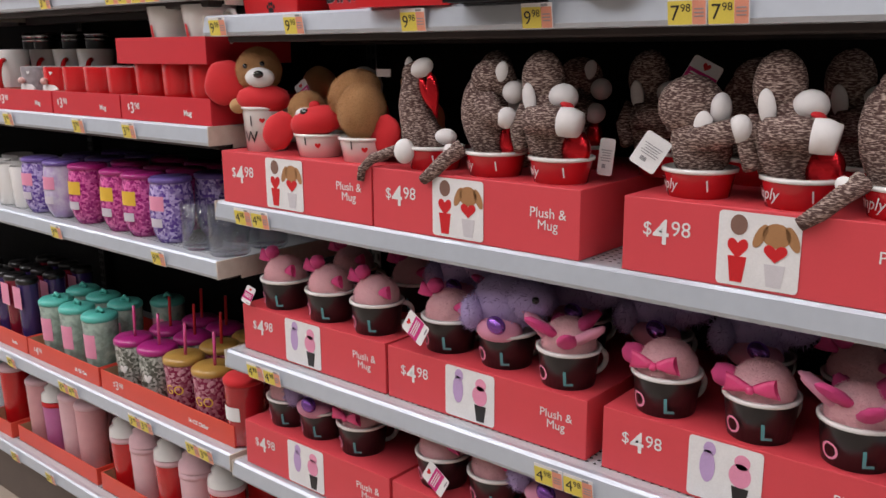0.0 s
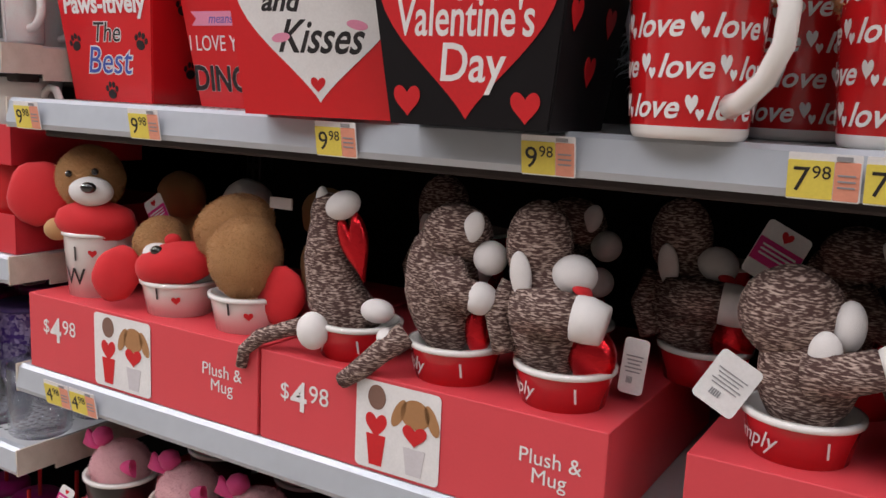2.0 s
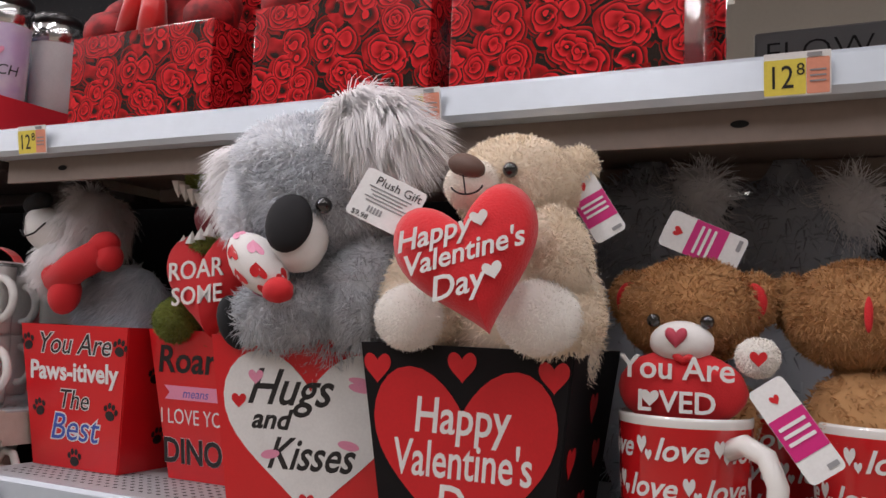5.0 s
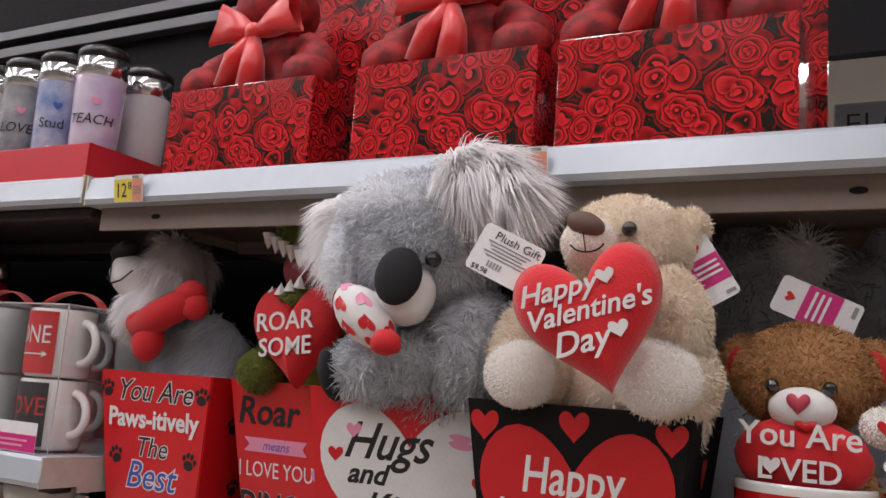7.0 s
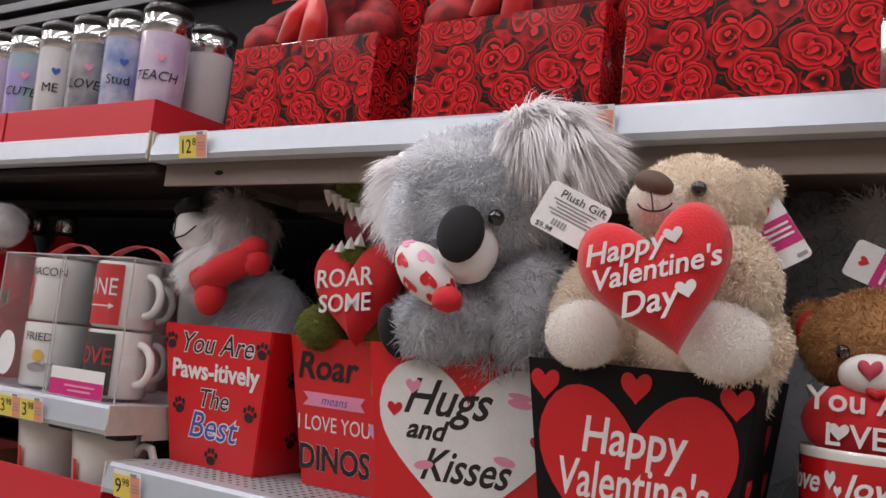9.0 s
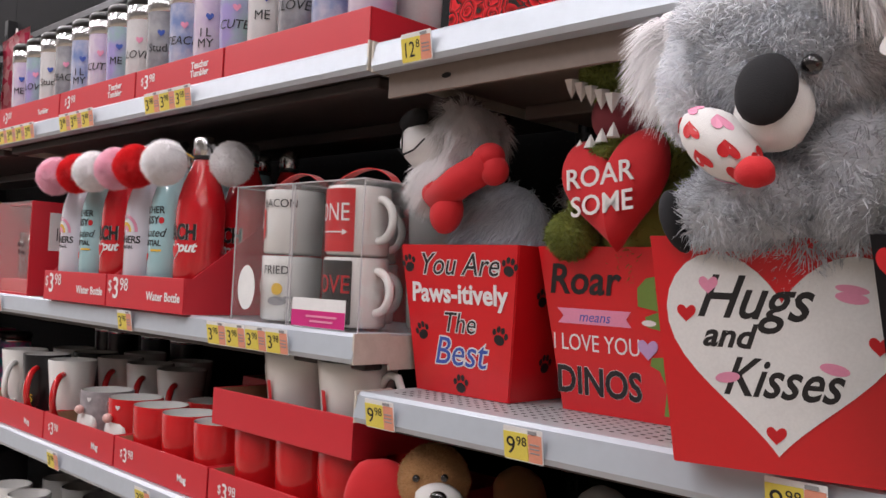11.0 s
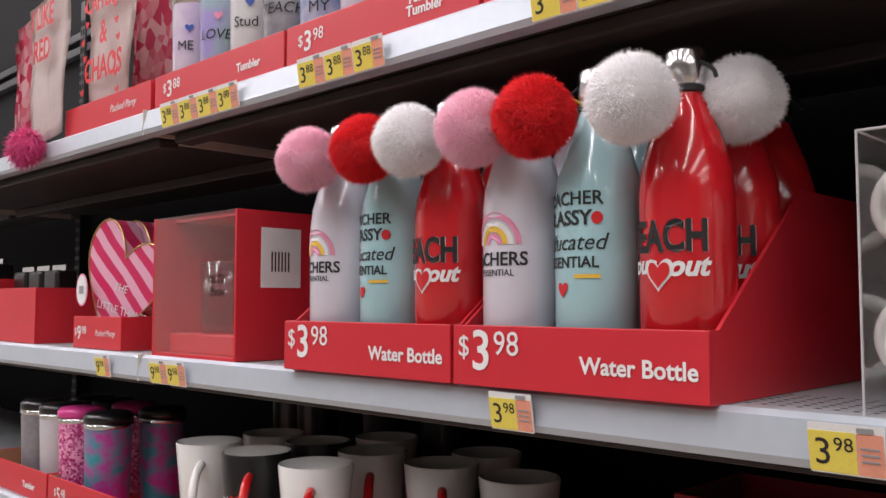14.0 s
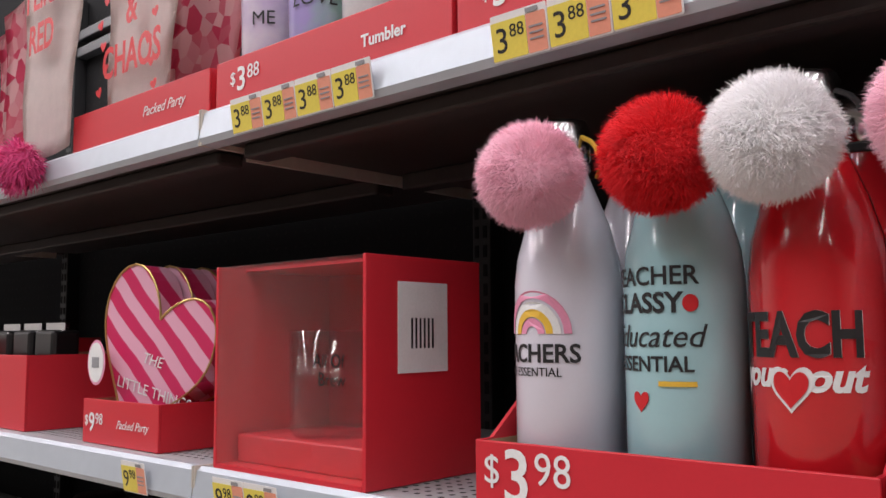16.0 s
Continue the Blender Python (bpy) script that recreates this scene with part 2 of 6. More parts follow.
def prism(pts, th=0.0004):
    """A flat shape in x and y, th thick, its front at z = th."""
    bm = bmesh.new()
    top = [bm.verts.new((x, y, th)) for x, y in pts]
    low = [bm.verts.new((x, y, 0)) for x, y in pts]
    bm.faces.new(top)
    for i in range(len(pts)):
        j = (i + 1) % len(pts)
        bm.faces.new((low[i], low[j], top[j], top[i]))
    return bm


def band(w, h, r=0.0, th=0.0005, x=0, y=0, n=12):
    """A label cut into strips, so that it can bend."""
    bm = bmesh.new()
    for i in range(n):
        x0, x1 = x - w / 2 + w * i / n, x - w / 2 + w * (i + 1) / n
        bm.faces.new([bm.verts.new(p) for p in ((x0, y - h / 2, th), (x1, y - h / 2, th), (x1, y + h / 2, th), (x0, y + h / 2, th))])
    return bm


def heart_pts(w, h, n=48):
    out = []
    for i in range(n):
        a = math.tau * i / n
        out.append((w / 2 * math.copysign(abs(math.sin(a)) ** 2.3, math.sin(a)), h * ((13 * math.cos(a) - 5 * math.cos(2 * a) - 2 * math.cos(3 * a) - math.cos(4 * a)) / 29 + 0.09)))
    return out


def heart(w, h, x=0, y=0, th=0.0004, rot=0):
    bm = prism(heart_pts(w, h), th)
    bm.transform(pose(x, y, 0, 0, 0, rot))
    return bm


def disc(rx, ry, x=0, y=0, th=0.0004, n=20, rot=0):
    bm = prism([(rx * math.cos(i * math.tau / n), ry * math.sin(i * math.tau / n)) for i in range(n)], th)
    bm.transform(pose(x, y, 0, 0, 0, rot))
    return bm


def card(w, h, r=0.003, th=0.0005, x=0, y=0):
    pts = []
    for cx, cy, a0 in ((w / 2 - r, h / 2 - r, 0), (-w / 2 + r, h / 2 - r, 90), (-w / 2 + r, -h / 2 + r, 180), (w / 2 - r, -h / 2 + r, 270)):
        for k in range(5):
            a = radians(a0 + k * 22.5)
            pts.append((x + cx + r * math.cos(a), y + cy + r * math.sin(a)))
    return prism(pts, th)


def puffy_heart(w, h, d, rot=(90, 0, 0), c=(0, 0, 0)):
    bm = bmesh.new()
    out = heart_pts(w, h, 56)
    for sgn in (1, -1):
        rings = []
        for k in range(9):
            s = k / 8
            zz = sgn * d / 2 * math.sqrt(max(0, 1 - s ** 2.6))
            rings.append([bm.verts.new((x * s, y * s, zz)) for x, y in out] if k else [bm.verts.new((0, 0, zz))])
        for p, q in zip(rings, rings[1:]):
            for i in range(56):
                j = (i + 1) % 56
                f = [p[0], q[j], q[i]] if len(p) == 1 else [p[i], p[j], q[j], q[i]]
                bm.faces.new(f if sgn < 0 else f[::-1])
    bmesh.ops.remove_doubles(bm, verts=bm.verts, dist=1e-5)
    bmesh.ops.recalc_face_normals(bm, faces=bm.faces)
    bm.transform(pose(*c, *rot))
    return bm


def paw(s, x, y, rot=0):
    out = [disc(0.3 * s, 0.24 * s, 0, -0.18 * s)]
    for tx, ty in ((-0.36, 0.1), (-0.13, 0.3), (0.13, 0.3), (0.36, 0.1)):
        out.append(disc(0.11 * s, 0.16 * s, tx * s, ty * s, n=12))
    for b in out:
        b.transform(pose(x, y, 0, 0, 0, rot))
    return out


def lettering(text, size, x=0, y=0, shear=0.0, squeeze=1.0, bold=0.0, align="CENTER", th=0.0002):
    """The built-in font as a bmesh in x and y."""
    cu = bpy.data.curves.new("lettering", "FONT")
    cu.body, cu.size, cu.shear, cu.align_x, cu.resolution_u, cu.extrude, cu.offset = text, size, shear, align, 3, th / 2, bold
    cu.space_line = 0.85
    ob = bpy.data.objects.new("lettering", cu)
    me = bpy.data.meshes.new_from_object(ob)
    bm = bmesh.new()
    bm.from_mesh(me)
    bpy.data.objects.remove(ob)
    bpy.data.curves.remove(cu)
    bpy.data.meshes.remove(me)
    bm.transform(Matrix.Translation((x, y, th / 2)) @ Matrix.Diagonal((squeeze, 1, 1, 1)))
    return bm


def price(big, small, size, x=0, y=0):
    k = size
    return [lettering("$", 0.55 * k, x - 0.42 * k, y + 0.22 * k), lettering(big, k, x, y, bold=0.012 * k), lettering(small, 0.6 * k, x + 0.58 * k, y + 0.27 * k)]


def face(x, y, z, tilt=0.0, rz=0.0):
    """Where a print lies that looks to -y, with the print's y upwards."""
    return pose(x, y, z, 0, 0, rz) @ pose(0, 0, 0, 90 + tilt)


def put(bms, m):
    for b in bms if isinstance(bms, list) else [bms]:
        b.transform(m)
    return bms


def wrap(bms, r0, r1, h, turn=0.0, lift=0.0005):
    """Bends flat prints round an upright cup whose radius goes from r0 at its foot to r1 at height h."""
    for b in bms:
        for v in b.verts:
            r = r0 + (r1 - r0) * v.co.y / h + lift + v.co.z
            a = v.co.x / max(r, 1e-4) + radians(turn)
            v.co = Vector((r * math.sin(a), -r * math.cos(a), v.co.y))
    return bms


def strands(c, r, rot, n, length, width, droop=0.3, seed=1, flat=0.75):
    """A furry ellipsoid: its skin and n tapered strands."""
    rng = np.random.default_rng(seed)
    r = np.array(r if isinstance(r, (tuple, list)) else (r, r, r), float)
    bm = ell((0, 0, 0), tuple(r), sub=3, lump=0.04)
    v0 = [tuple(v.co) for v in bm.verts]
    f0 = [[v.index for v in f.verts] for f in bm.faces]
    bm.free()
    d = rng.normal(size=(n, 3))
    d /= np.linalg.norm(d, axis=1)[:, None]
    p = d * r
    nrm = d / r
    nrm /= np.linalg.norm(nrm, axis=1)[:, None]
    clump = np.array([noise.noise_vector(Vector(q * 45)) for q in p])
    t = clump * 1.3 + rng.normal(size=(n, 3)) * 0.45 + np.array((0, 0, -droop))
    t -= nrm * (t * nrm).sum(1)[:, None]
    way = nrm * (1 - flat) + t * flat
    way /= np.linalg.norm(way, axis=1)[:, None]
    way = way + nrm * 0.25
    side = np.cross(way, nrm + rng.normal(size=(n, 3)) * 0.3)
    side /= np.linalg.norm(side, axis=1)[:, None] + 1e-9
    ln = length * rng.uniform(0.6, 1.25, n)[:, None]
    w = width * rng.uniform(0.6, 1.3, n)[:, None]
    a, b2 = p - side * w / 2, p + side * w / 2
    mid = p + way * ln * 0.55 + nrm * ln * 0.1
    tip = p + way * ln + np.array((0, 0, -droop * 0.3)) * ln
    verts = np.stack([a, b2, mid + side * w * 0.3, mid - side * w * 0.3, tip], 1).reshape(-1, 3)
    k = len(v0)
    faces = list(f0)
    for i in range(n):
        o = k + 5 * i
        faces.append([o, o + 1, o + 2, o + 3])
        faces.append([o + 3, o + 2, o + 4])
    me = bpy.data.meshes.new("fur")
    me.from_pydata(v0 + [tuple(q) for q in verts], [], faces)
    me.transform(pose(*c, *rot))
    me.shade_smooth()
    return me


def tuft(c, r, rot, n, length, width, comb, seed=1):
    """A shaggy pad whose long hair is combed one way, in the direction comb."""
    rng = np.random.default_rng(seed)
    bm = ell((0, 0, 0), tuple(r), sub=3, lump=0.06)
    bm.transform(pose(*c, *rot))
    verts = [tuple(v.co) for v in bm.verts]
    faces = [[v.index for v in f.verts] for f in bm.faces]
    bm.free()
    m = pose(*c, *rot)
    comb = Vector(comb).normalized()
    for i in range(n):
        d = Vector(rng.normal(size=3)).normalized()
        p = m @ Vector((d.x * r[0], d.y * r[1], d.z * r[2]))
        nrm = (m.to_3x3() @ Vector((d.x / r[0], d.y / r[1], d.z / r[2]))).normalized()
        lock = noise.noise_vector(p * 60)
        way = (comb + nrm * 0.7 + lock * 1.0 + Vector(rng.normal(size=3)) * 0.10).normalized()
        ln, w = length * rng.uniform(0.55, 1.15), width * rng.uniform(0.7, 1.3)
        side = way.cross(nrm + Vector(rng.normal(size=3)) * 0.3).normalized() * w / 2
        mid, tip = p + way * ln * 0.55, p + (way + comb * 0.2 + Vector((0, 0, -0.15))) * ln
        k = len(verts)
        verts += [tuple(p - side), tuple(p + side), tuple(mid + side * 0.7), tuple(mid - side * 0.7), tuple(tip)]
        faces += [[k, k + 1, k + 2, k + 3], [k + 3, k + 2, k + 4]]
    me = bpy.data.meshes.new("fur")
    me.from_pydata(verts, [], faces)
    me.shade_smooth()
    return me


def each(name, bms, material, parent, label=""):
    """One part for each shape."""
    for bm in bms:
        part(name, bm, material, parent, label, smooth="loop" in name)


# ---- the building ----
CONCRETE = mat("sealed_floor", (0.36, 0.30, 0.24), 0.3, var=0.12, scale=3, bump=0.03)
WALLP = mat("wall_paint", (0.55, 0.54, 0.52), 0.7, var=0.06, scale=2)
DECK = mat("ceiling_deck", (0.45, 0.45, 0.44), 0.7, var=0.06, scale=2)


def setting(name, bms, material, label, category):
    return tagged(part(name, bms, material), label, category, kind="structure")


setting("floor", [bx(-9, -10, -0.1, 9, 8, 0)], CONCRETE, "sealed tan concrete floor of the shop aisle", "floor")
setting("ceiling", [bx(-9, -10, 5.0, 9, 8, 5.1)] + [bx(-9, y, 4.9, 9, y + 0.06, 5.0) for y in (-9, -7.5, -6, -4.5, -3, -1.5, 0, 1.5, 3, 4.5, 6, 7.5)], DECK, "pale corrugated shop ceiling with ribs", "ceiling")
setting("wall_south", [bx(-9, -10.2, 0, 9, -10, 5)], WALLP, "plain painted shop wall behind the aisle", "wall")
setting("wall_north", [bx(-9, 8, 0, 9, 8.2, 5)], WALLP, "plain painted far shop wall", "wall")
setting("wall_west", [bx(-9.2, -10, 0, -9, 8, 5)], WALLP, "plain painted side wall of the shop", "wall")
setting("wall_east", [bx(9, -10, 0, 9.2, 8, 5)], WALLP, "plain painted side wall of the shop", "wall")
for sx, sy in [(s, -2.2) for s in STRIPS] + [(s, 4.2) for s in STRIPS[3:8]]:
    cl = thing("ceiling_light", "long white strip light under the shop ceiling", "ceiling light", "strip lights", (sx, sy, 4.36))
    half = 2.5
    part("housing", bx(-0.11, -half, -0.02, 0.11, half, 0.06, 0.01), WHITE, cl)
    for ry in (0.6 - half, half - 0.6):
        part("hanger", bx(-0.01, ry - 0.01, 0.06, 0.01, ry + 0.01, 0.64), GREYP, cl)

# ---- the gondola ----
R_Z = [0.48, 0.712, 1.003, 1.334, 1.735]
L_Z = [0.20, 0.488, 0.885, 1.138, 1.398, 1.738]
SEC = [(-6.109, -4.889), (-4.887, -3.667), (-3.665, -2.445), (-2.443, -1.224), (-1.222, -0.003), (0.005, 1.222), (1.224, 2.44)]
DEEP = 0.44


def lip_bm(x0, x1):
    bm = bmesh.new()
    prof = [(0.012, 0.0), (0.002, 0.001), (-0.003, -0.003), (-0.007, -0.028), (-0.004, -0.034), (0.012, -0.035)]
    a = [bm.verts.new((x0, y, z)) for y, z in prof]
    b = [bm.verts.new((x1, y, z)) for y, z in prof]
    for i in range(len(prof)):
        j = (i + 1) % len(prof)
        bm.faces.new((a[i], b[i], b[j], a[j]))
    bm.faces.new(a[::-1])
    bm.faces.new(b)
    return bm


def dots(x0, x1, rows, pitch, r, place):
    verts, faces = [], []
    for v in rows:
        x = x0
        while x < x1:
            k = len(verts)
            for i in range(6):
                a = i * math.tau / 6
                verts.append(place(x + r * math.cos(a), v + r * math.sin(a)))
            faces.append(list(range(k, k + 6)))
            x += pitch
    me = bpy.data.meshes.new("perforation")
    me.from_pydata(verts, [], faces)
    return me


def shelf(x0, x1, z, tan=False):
    s = thing("gondola_shelf", "grey enamelled steel shop shelf with a price channel along its front", "shelf", "gondola shelves", (0, 0, z), kind="structure")
    part("deck", [bx(x0, 0.0125, -0.012, x1, DEEP, 0.0)], STEEL_PAINT, s)
    part("underside", [bx(x0 + 0.004, 0.013, -0.030, x1 - 0.004, DEEP, -0.0125), bx(x0 + 0.02, 0.03, -0.045, x1 - 0.02, 0.06, -0.0305, 0.003), bx(x0 + 0.02, 0.25, -0.05, x1 - 0.02, 0.28, -0.0305, 0.003)], UNDER if tan else UNDER_SHADE, s)
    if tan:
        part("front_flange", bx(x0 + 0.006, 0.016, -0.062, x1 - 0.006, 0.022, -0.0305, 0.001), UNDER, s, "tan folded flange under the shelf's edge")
        for k in range(5):
            part("flange_hole", put([disc(0.007, 0.003)], face(x0 + 0.10 + 0.25 * k, 0.0156, -0.047)), HOLE, s)
    part("price_channel", lip_bm(x0, x1), LIP, s, "light grey price channel with a dull shine")
    for e in (x0, x1):
        k = 0.0015 if e == x0 else -0.0015
        part("end_cap", [bx(min(e - k, e + k), -0.0055, -0.0345, max(e - k, e + k), 0.05, 0.0012), bx(min(e - k, e + k), 0.05, -0.042, max(e - k, e + k), 0.40, -0.002)], LIP_END, s, "scuffed off-white shelf end")
    part("perforation", dots(x0 + 0.03, x1 - 0.03, [0.03 + 0.0125 * i for i in range(7)], 0.0125, 0.0028, lambda u, v: (u, v, 0.0006)), HOLE, s)
    return s


for i, (a, b) in enumerate(SEC):
    for z in (L_Z if i < 5 else [0.20] + R_Z):
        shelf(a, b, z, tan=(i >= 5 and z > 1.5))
for i, (a, b) in enumerate(SEC):
    gap = i == 5
    pieces = [bx(a, 0.45, 0.1, b, 0.47, 1.70)]
    if gap:
        pieces += [bx(a, 0.45, 1.70, 0.66, 0.47, 2.9), bx(0.66, 0.45, 1.975, b, 0.47, 2.9)]
    else:
        pieces += [bx(a, 0.45, 1.70, b, 0.47, 2.9)]
    bp = tagged(part("back_panel", pieces[0], BACK), "charcoal pegboard back panel of the shelving", "back panel", "back panels", "structure")
    part("perforation", dots(a + 0.03, min(b, 0.64) - 0.02 if gap else b - 0.02, [0.55 + 0.0254 * k for k in range(68)], 0.0254, 0.003, lambda u, v: (u, 0.4494, v)), HOLE, bp)
    for up_bm in pieces[1:]:
        part("upper_panel", up_bm, BACK, bp)
    for zz in (2.16, 2.20):
        tagged(part("slotted_rail", [bx(a, 0.425, zz, b, 0.449, zz + 0.022, 0.002)], mat("dark_rail", (0.10, 0.10, 0.105), 0.35, metal=0.6)), "dark slotted steel rail across the back panel", "rail", "rails", "structure")
for ux in (-2.444, -1.223, 0.001, 1.223):
    up = tagged(part("upright", [bx(ux - 0.015, 0.42, 0.0, ux + 0.015, 0.4495, 2.3, 0.002)], mat("upright_black", (0.03, 0.03, 0.032), 0.4, metal=0.3)), "black slotted steel upright of the shelving", "upright", "uprights", "structure")
    part("slot", [bx(ux - 0.003 + s, 0.4188, z, ux + 0.003 + s, 0.4201, z + 0.016) for s in (-0.007, 0.007) for z in np.arange(0.3, 2.25, 0.0254)], HOLE, up)
for i, (a, b) in enumerate(SEC):
    setting("kick_plate", [bx(a, 0.03, 0.0, b, 0.06, 0.165)], mat("kick_brown", (0.10, 0.075, 0.06), 0.5, var=0.2, scale=12), "brown steel kick plate under the bottom shelf", "kick plate")

def bow_loop(c, w, h, d, way, tilt=0.0):
    """One loop of a ribbon bow: a flared, hollow fold that widens away from the knot."""
    bm = bmesh.new()
    rows = []
    for i in range(7):
        u = i / 6
        wide = h * (0.22 + 0.78 * u ** 0.8)
        row = []
        for j in range(12):
            a = math.tau * j / 12
            crease = 1 + 0.12 * math.sin(3 * a + u * 4)
            row.append(bm.verts.new((way * w * (u + 0.06 * math.cos(2 * a) * u), math.sin(a) * d * (0.3 + 0.7 * math.sin(math.pi * min(u, 0.75))) * crease, math.cos(a) * wide / 2 * crease)))
        rows.append(row)
    for p, q in zip(rows, rows[1:]):
        for j in range(12):
            bm.faces.new((p[j], p[(j + 1) % 12], q[(j + 1) % 12], q[j]))
    bm.transform(pose(*c, 0, tilt, 0))
    return bm


# ---- cards, trays and price tags ----


def open_tray(x0, x1, y0, z, h, depth, material, label, back=None, group="card display trays", name="display_tray"):
    """A folded card tray; back: the height of its rear where the sides slope up."""
    t = thing(name, label, "display tray", group, ((x0 + x1) / 2, y0, z))
    w, th, hb = (x1 - x0) / 2 - 0.001, 0.003, back or h
    part("front_wall", bx(-w, 0, 0, w, th, h, 0.0008), material, t)
    part("base", bx(-w + th, th, 0, w - th, depth - th, th), material, t)
    part("rear_wall", bx(-w, depth - th, 0, w, depth, hb), material, t)
    for s in (-1, 1):
        bm = bmesh.new()
        prof = [(th, 0), (depth - th, 0), (depth - th, hb), (depth * 0.55, hb), (th + 0.012, h), (th, h)]
        xa, xb = (s * w, s * (w - th))
        a = [bm.verts.new((xa, y, zz)) for y, zz in prof]
        b = [bm.verts.new((xb, y, zz)) for y, zz in prof]
        bm.faces.new(a), bm.faces.new(b[::-1])
        for i in range(6):
            j = (i + 1) % 6
            bm.faces.new((a[i], b[i], b[j], a[j]))
        bmesh.ops.recalc_face_normals(bm, faces=bm.faces)
        part("side_wall", bm, material, t)
        part("inner_face", bx(min(s * (w - th), s * (w - th - 0.001)), 0.006, 0.004, max(s * (w - th), s * (w - th - 0.001)), depth - 0.006, h - 0.001), KRAFT, t, "brown kraft card lining")
    return t


def tray_words(t, w, h, big, small, words, k=0.6, wk=0.26):
    if big:
        part("price_print", put(price(big, small, h * k), face(-w * 0.36, -0.0006, h * 0.28)), WHITE, t, "white printed price")
    if words:
        part("name_print", put([lettering(words, h * wk, bold=h * 0.008)], face(w * 0.26, -0.0006, h * (0.55 if "\n" in words else 0.32))), WHITE, t, "white printed product name")


def plush_box(x0, x1, y0, z, h, depth, kind):
    b = thing("plush_gift_box", "salmon card display box with white price print and a product picture", "display box", "plush and mug boxes", ((x0 + x1) / 2, y0, z))
    w = x1 - x0
    part("body", bx(-w / 2 + 0.001, 0, 0, w / 2 - 0.001, depth, h, 0.0012), SALMON, b)
    part("price_print", put(price("4", "98", h * 0.46), face(-w * 0.36, -0.0006, h * 0.42)), WHITE, b, "white printed price")
    part("name_print", put([lettering("Plush &\nMug", h * 0.205)], face(w * 0.365, -0.0006, h * 0.55)), WHITE, b, "white printed product name")
    pic = part("picture_card", put(card(w * 0.25, h * 0.92, 0.005), face(-w * 0.045, -0.0006, h * 0.5)), WHITE, b, "white rounded picture panel")
    q = h * 0.92
    f = face(-w * 0.045, -0.0012, h * 0.5)
    if kind == "red":
        part("picture_cup", put([prism([(-0.034, -0.1 * q), (-0.012, -0.1 * q), (-0.016, -0.45 * q), (-0.03, -0.45 * q)]), heart(0.024, 0.024, -0.023, 0.0)], f), REDP, pic)
        part("picture_monkey", put([disc(0.010, 0.012, -0.023, 0.028)], f), mat("print_brown", (0.22, 0.12, 0.09), 0.5, bump=0), pic)
        part("picture_dog", put([disc(0.016, 0.014, 0.020, 0.02), disc(0.006, 0.015, 0.002, 0.018, rot=-25), disc(0.006, 0.015, 0.038, 0.018, rot=25)], f), mat("print_tan", (0.40, 0.20, 0.08), 0.5, bump=0), pic)
        part("picture_heart", put([heart(0.026, 0.02, 0.020, -0.001, 0.0008)], f), REDP, pic)
        part("picture_mug", put([prism([(0.008, -0.15 * q), (0.032, -0.15 * q), (0.028, -0.45 * q), (0.012, -0.45 * q)])], f), mat("print_pale", (0.62, 0.60, 0.62), 0.5, bump=0), pic)
    else:
        part("picture_unicorn", put([disc(0.010, 0.022, -0.022, 0.005), disc(0.008, 0.010, -0.02, 0.028)], f), LILACP, pic)
        part("picture_cone", put([disc(0.014, 0.016, 0.020, 0.004), disc(0.010, 0.010, 0.022, 0.022)], f), PINKP, pic)
        part("picture_mug", put([prism([(0.010, -0.14 * q), (0.032, -0.14 * q), (0.028, -0.46 * q), (0.014, -0.46 * q)])], f), BLACK, pic)
    return b


def price_tag(x, z, big, small, wide=0.029):
    t = thing("price_tag", "yellow and orange paper shelf price tag in the channel", "price tag", "shelf price tags", (x, -0.0105, z - 0.0185))
    lean = pose(0, 0, 0, 90 + 9)
    part("ticket", put(card(wide + 0.017, 0.032, 0.001, 0.0006, x=0.0085), lean), WHITE, t)
    part("yellow_field", put(card(wide, 0.026, 0.001, 0.0010, y=-0.002), lean), TAGY, t)
    part("orange_field", put(card(0.0155, 0.026, 0.001, 0.0010, x=wide / 2 + 0.0082, y=-0.002), lean), TAGO, t)
    up = lean @ Matrix.Translation((0, 0, 0.0011))
    part("price_print", put([lettering(big, 0.024, -wide * (0.2 if len(big) == 1 else 0.1), -0.010, squeeze=1 if len(big) == 1 else 0.8), lettering(small, 0.0125, wide * 0.24 + (0.004 if len(big) > 1 else 0), -0.001)], up), BLACK, t)
    part("small_print", put([card(0.011, 0.0012, 0.0004, x=wide / 2 + 0.0082, y=-0.006 + 0.004 * i) for i in range(3)] + [card(0.010, 0.003, 0.0005, x=wide / 2 + 0.006, y=0.0132)], up), GREYP, t)
    return t


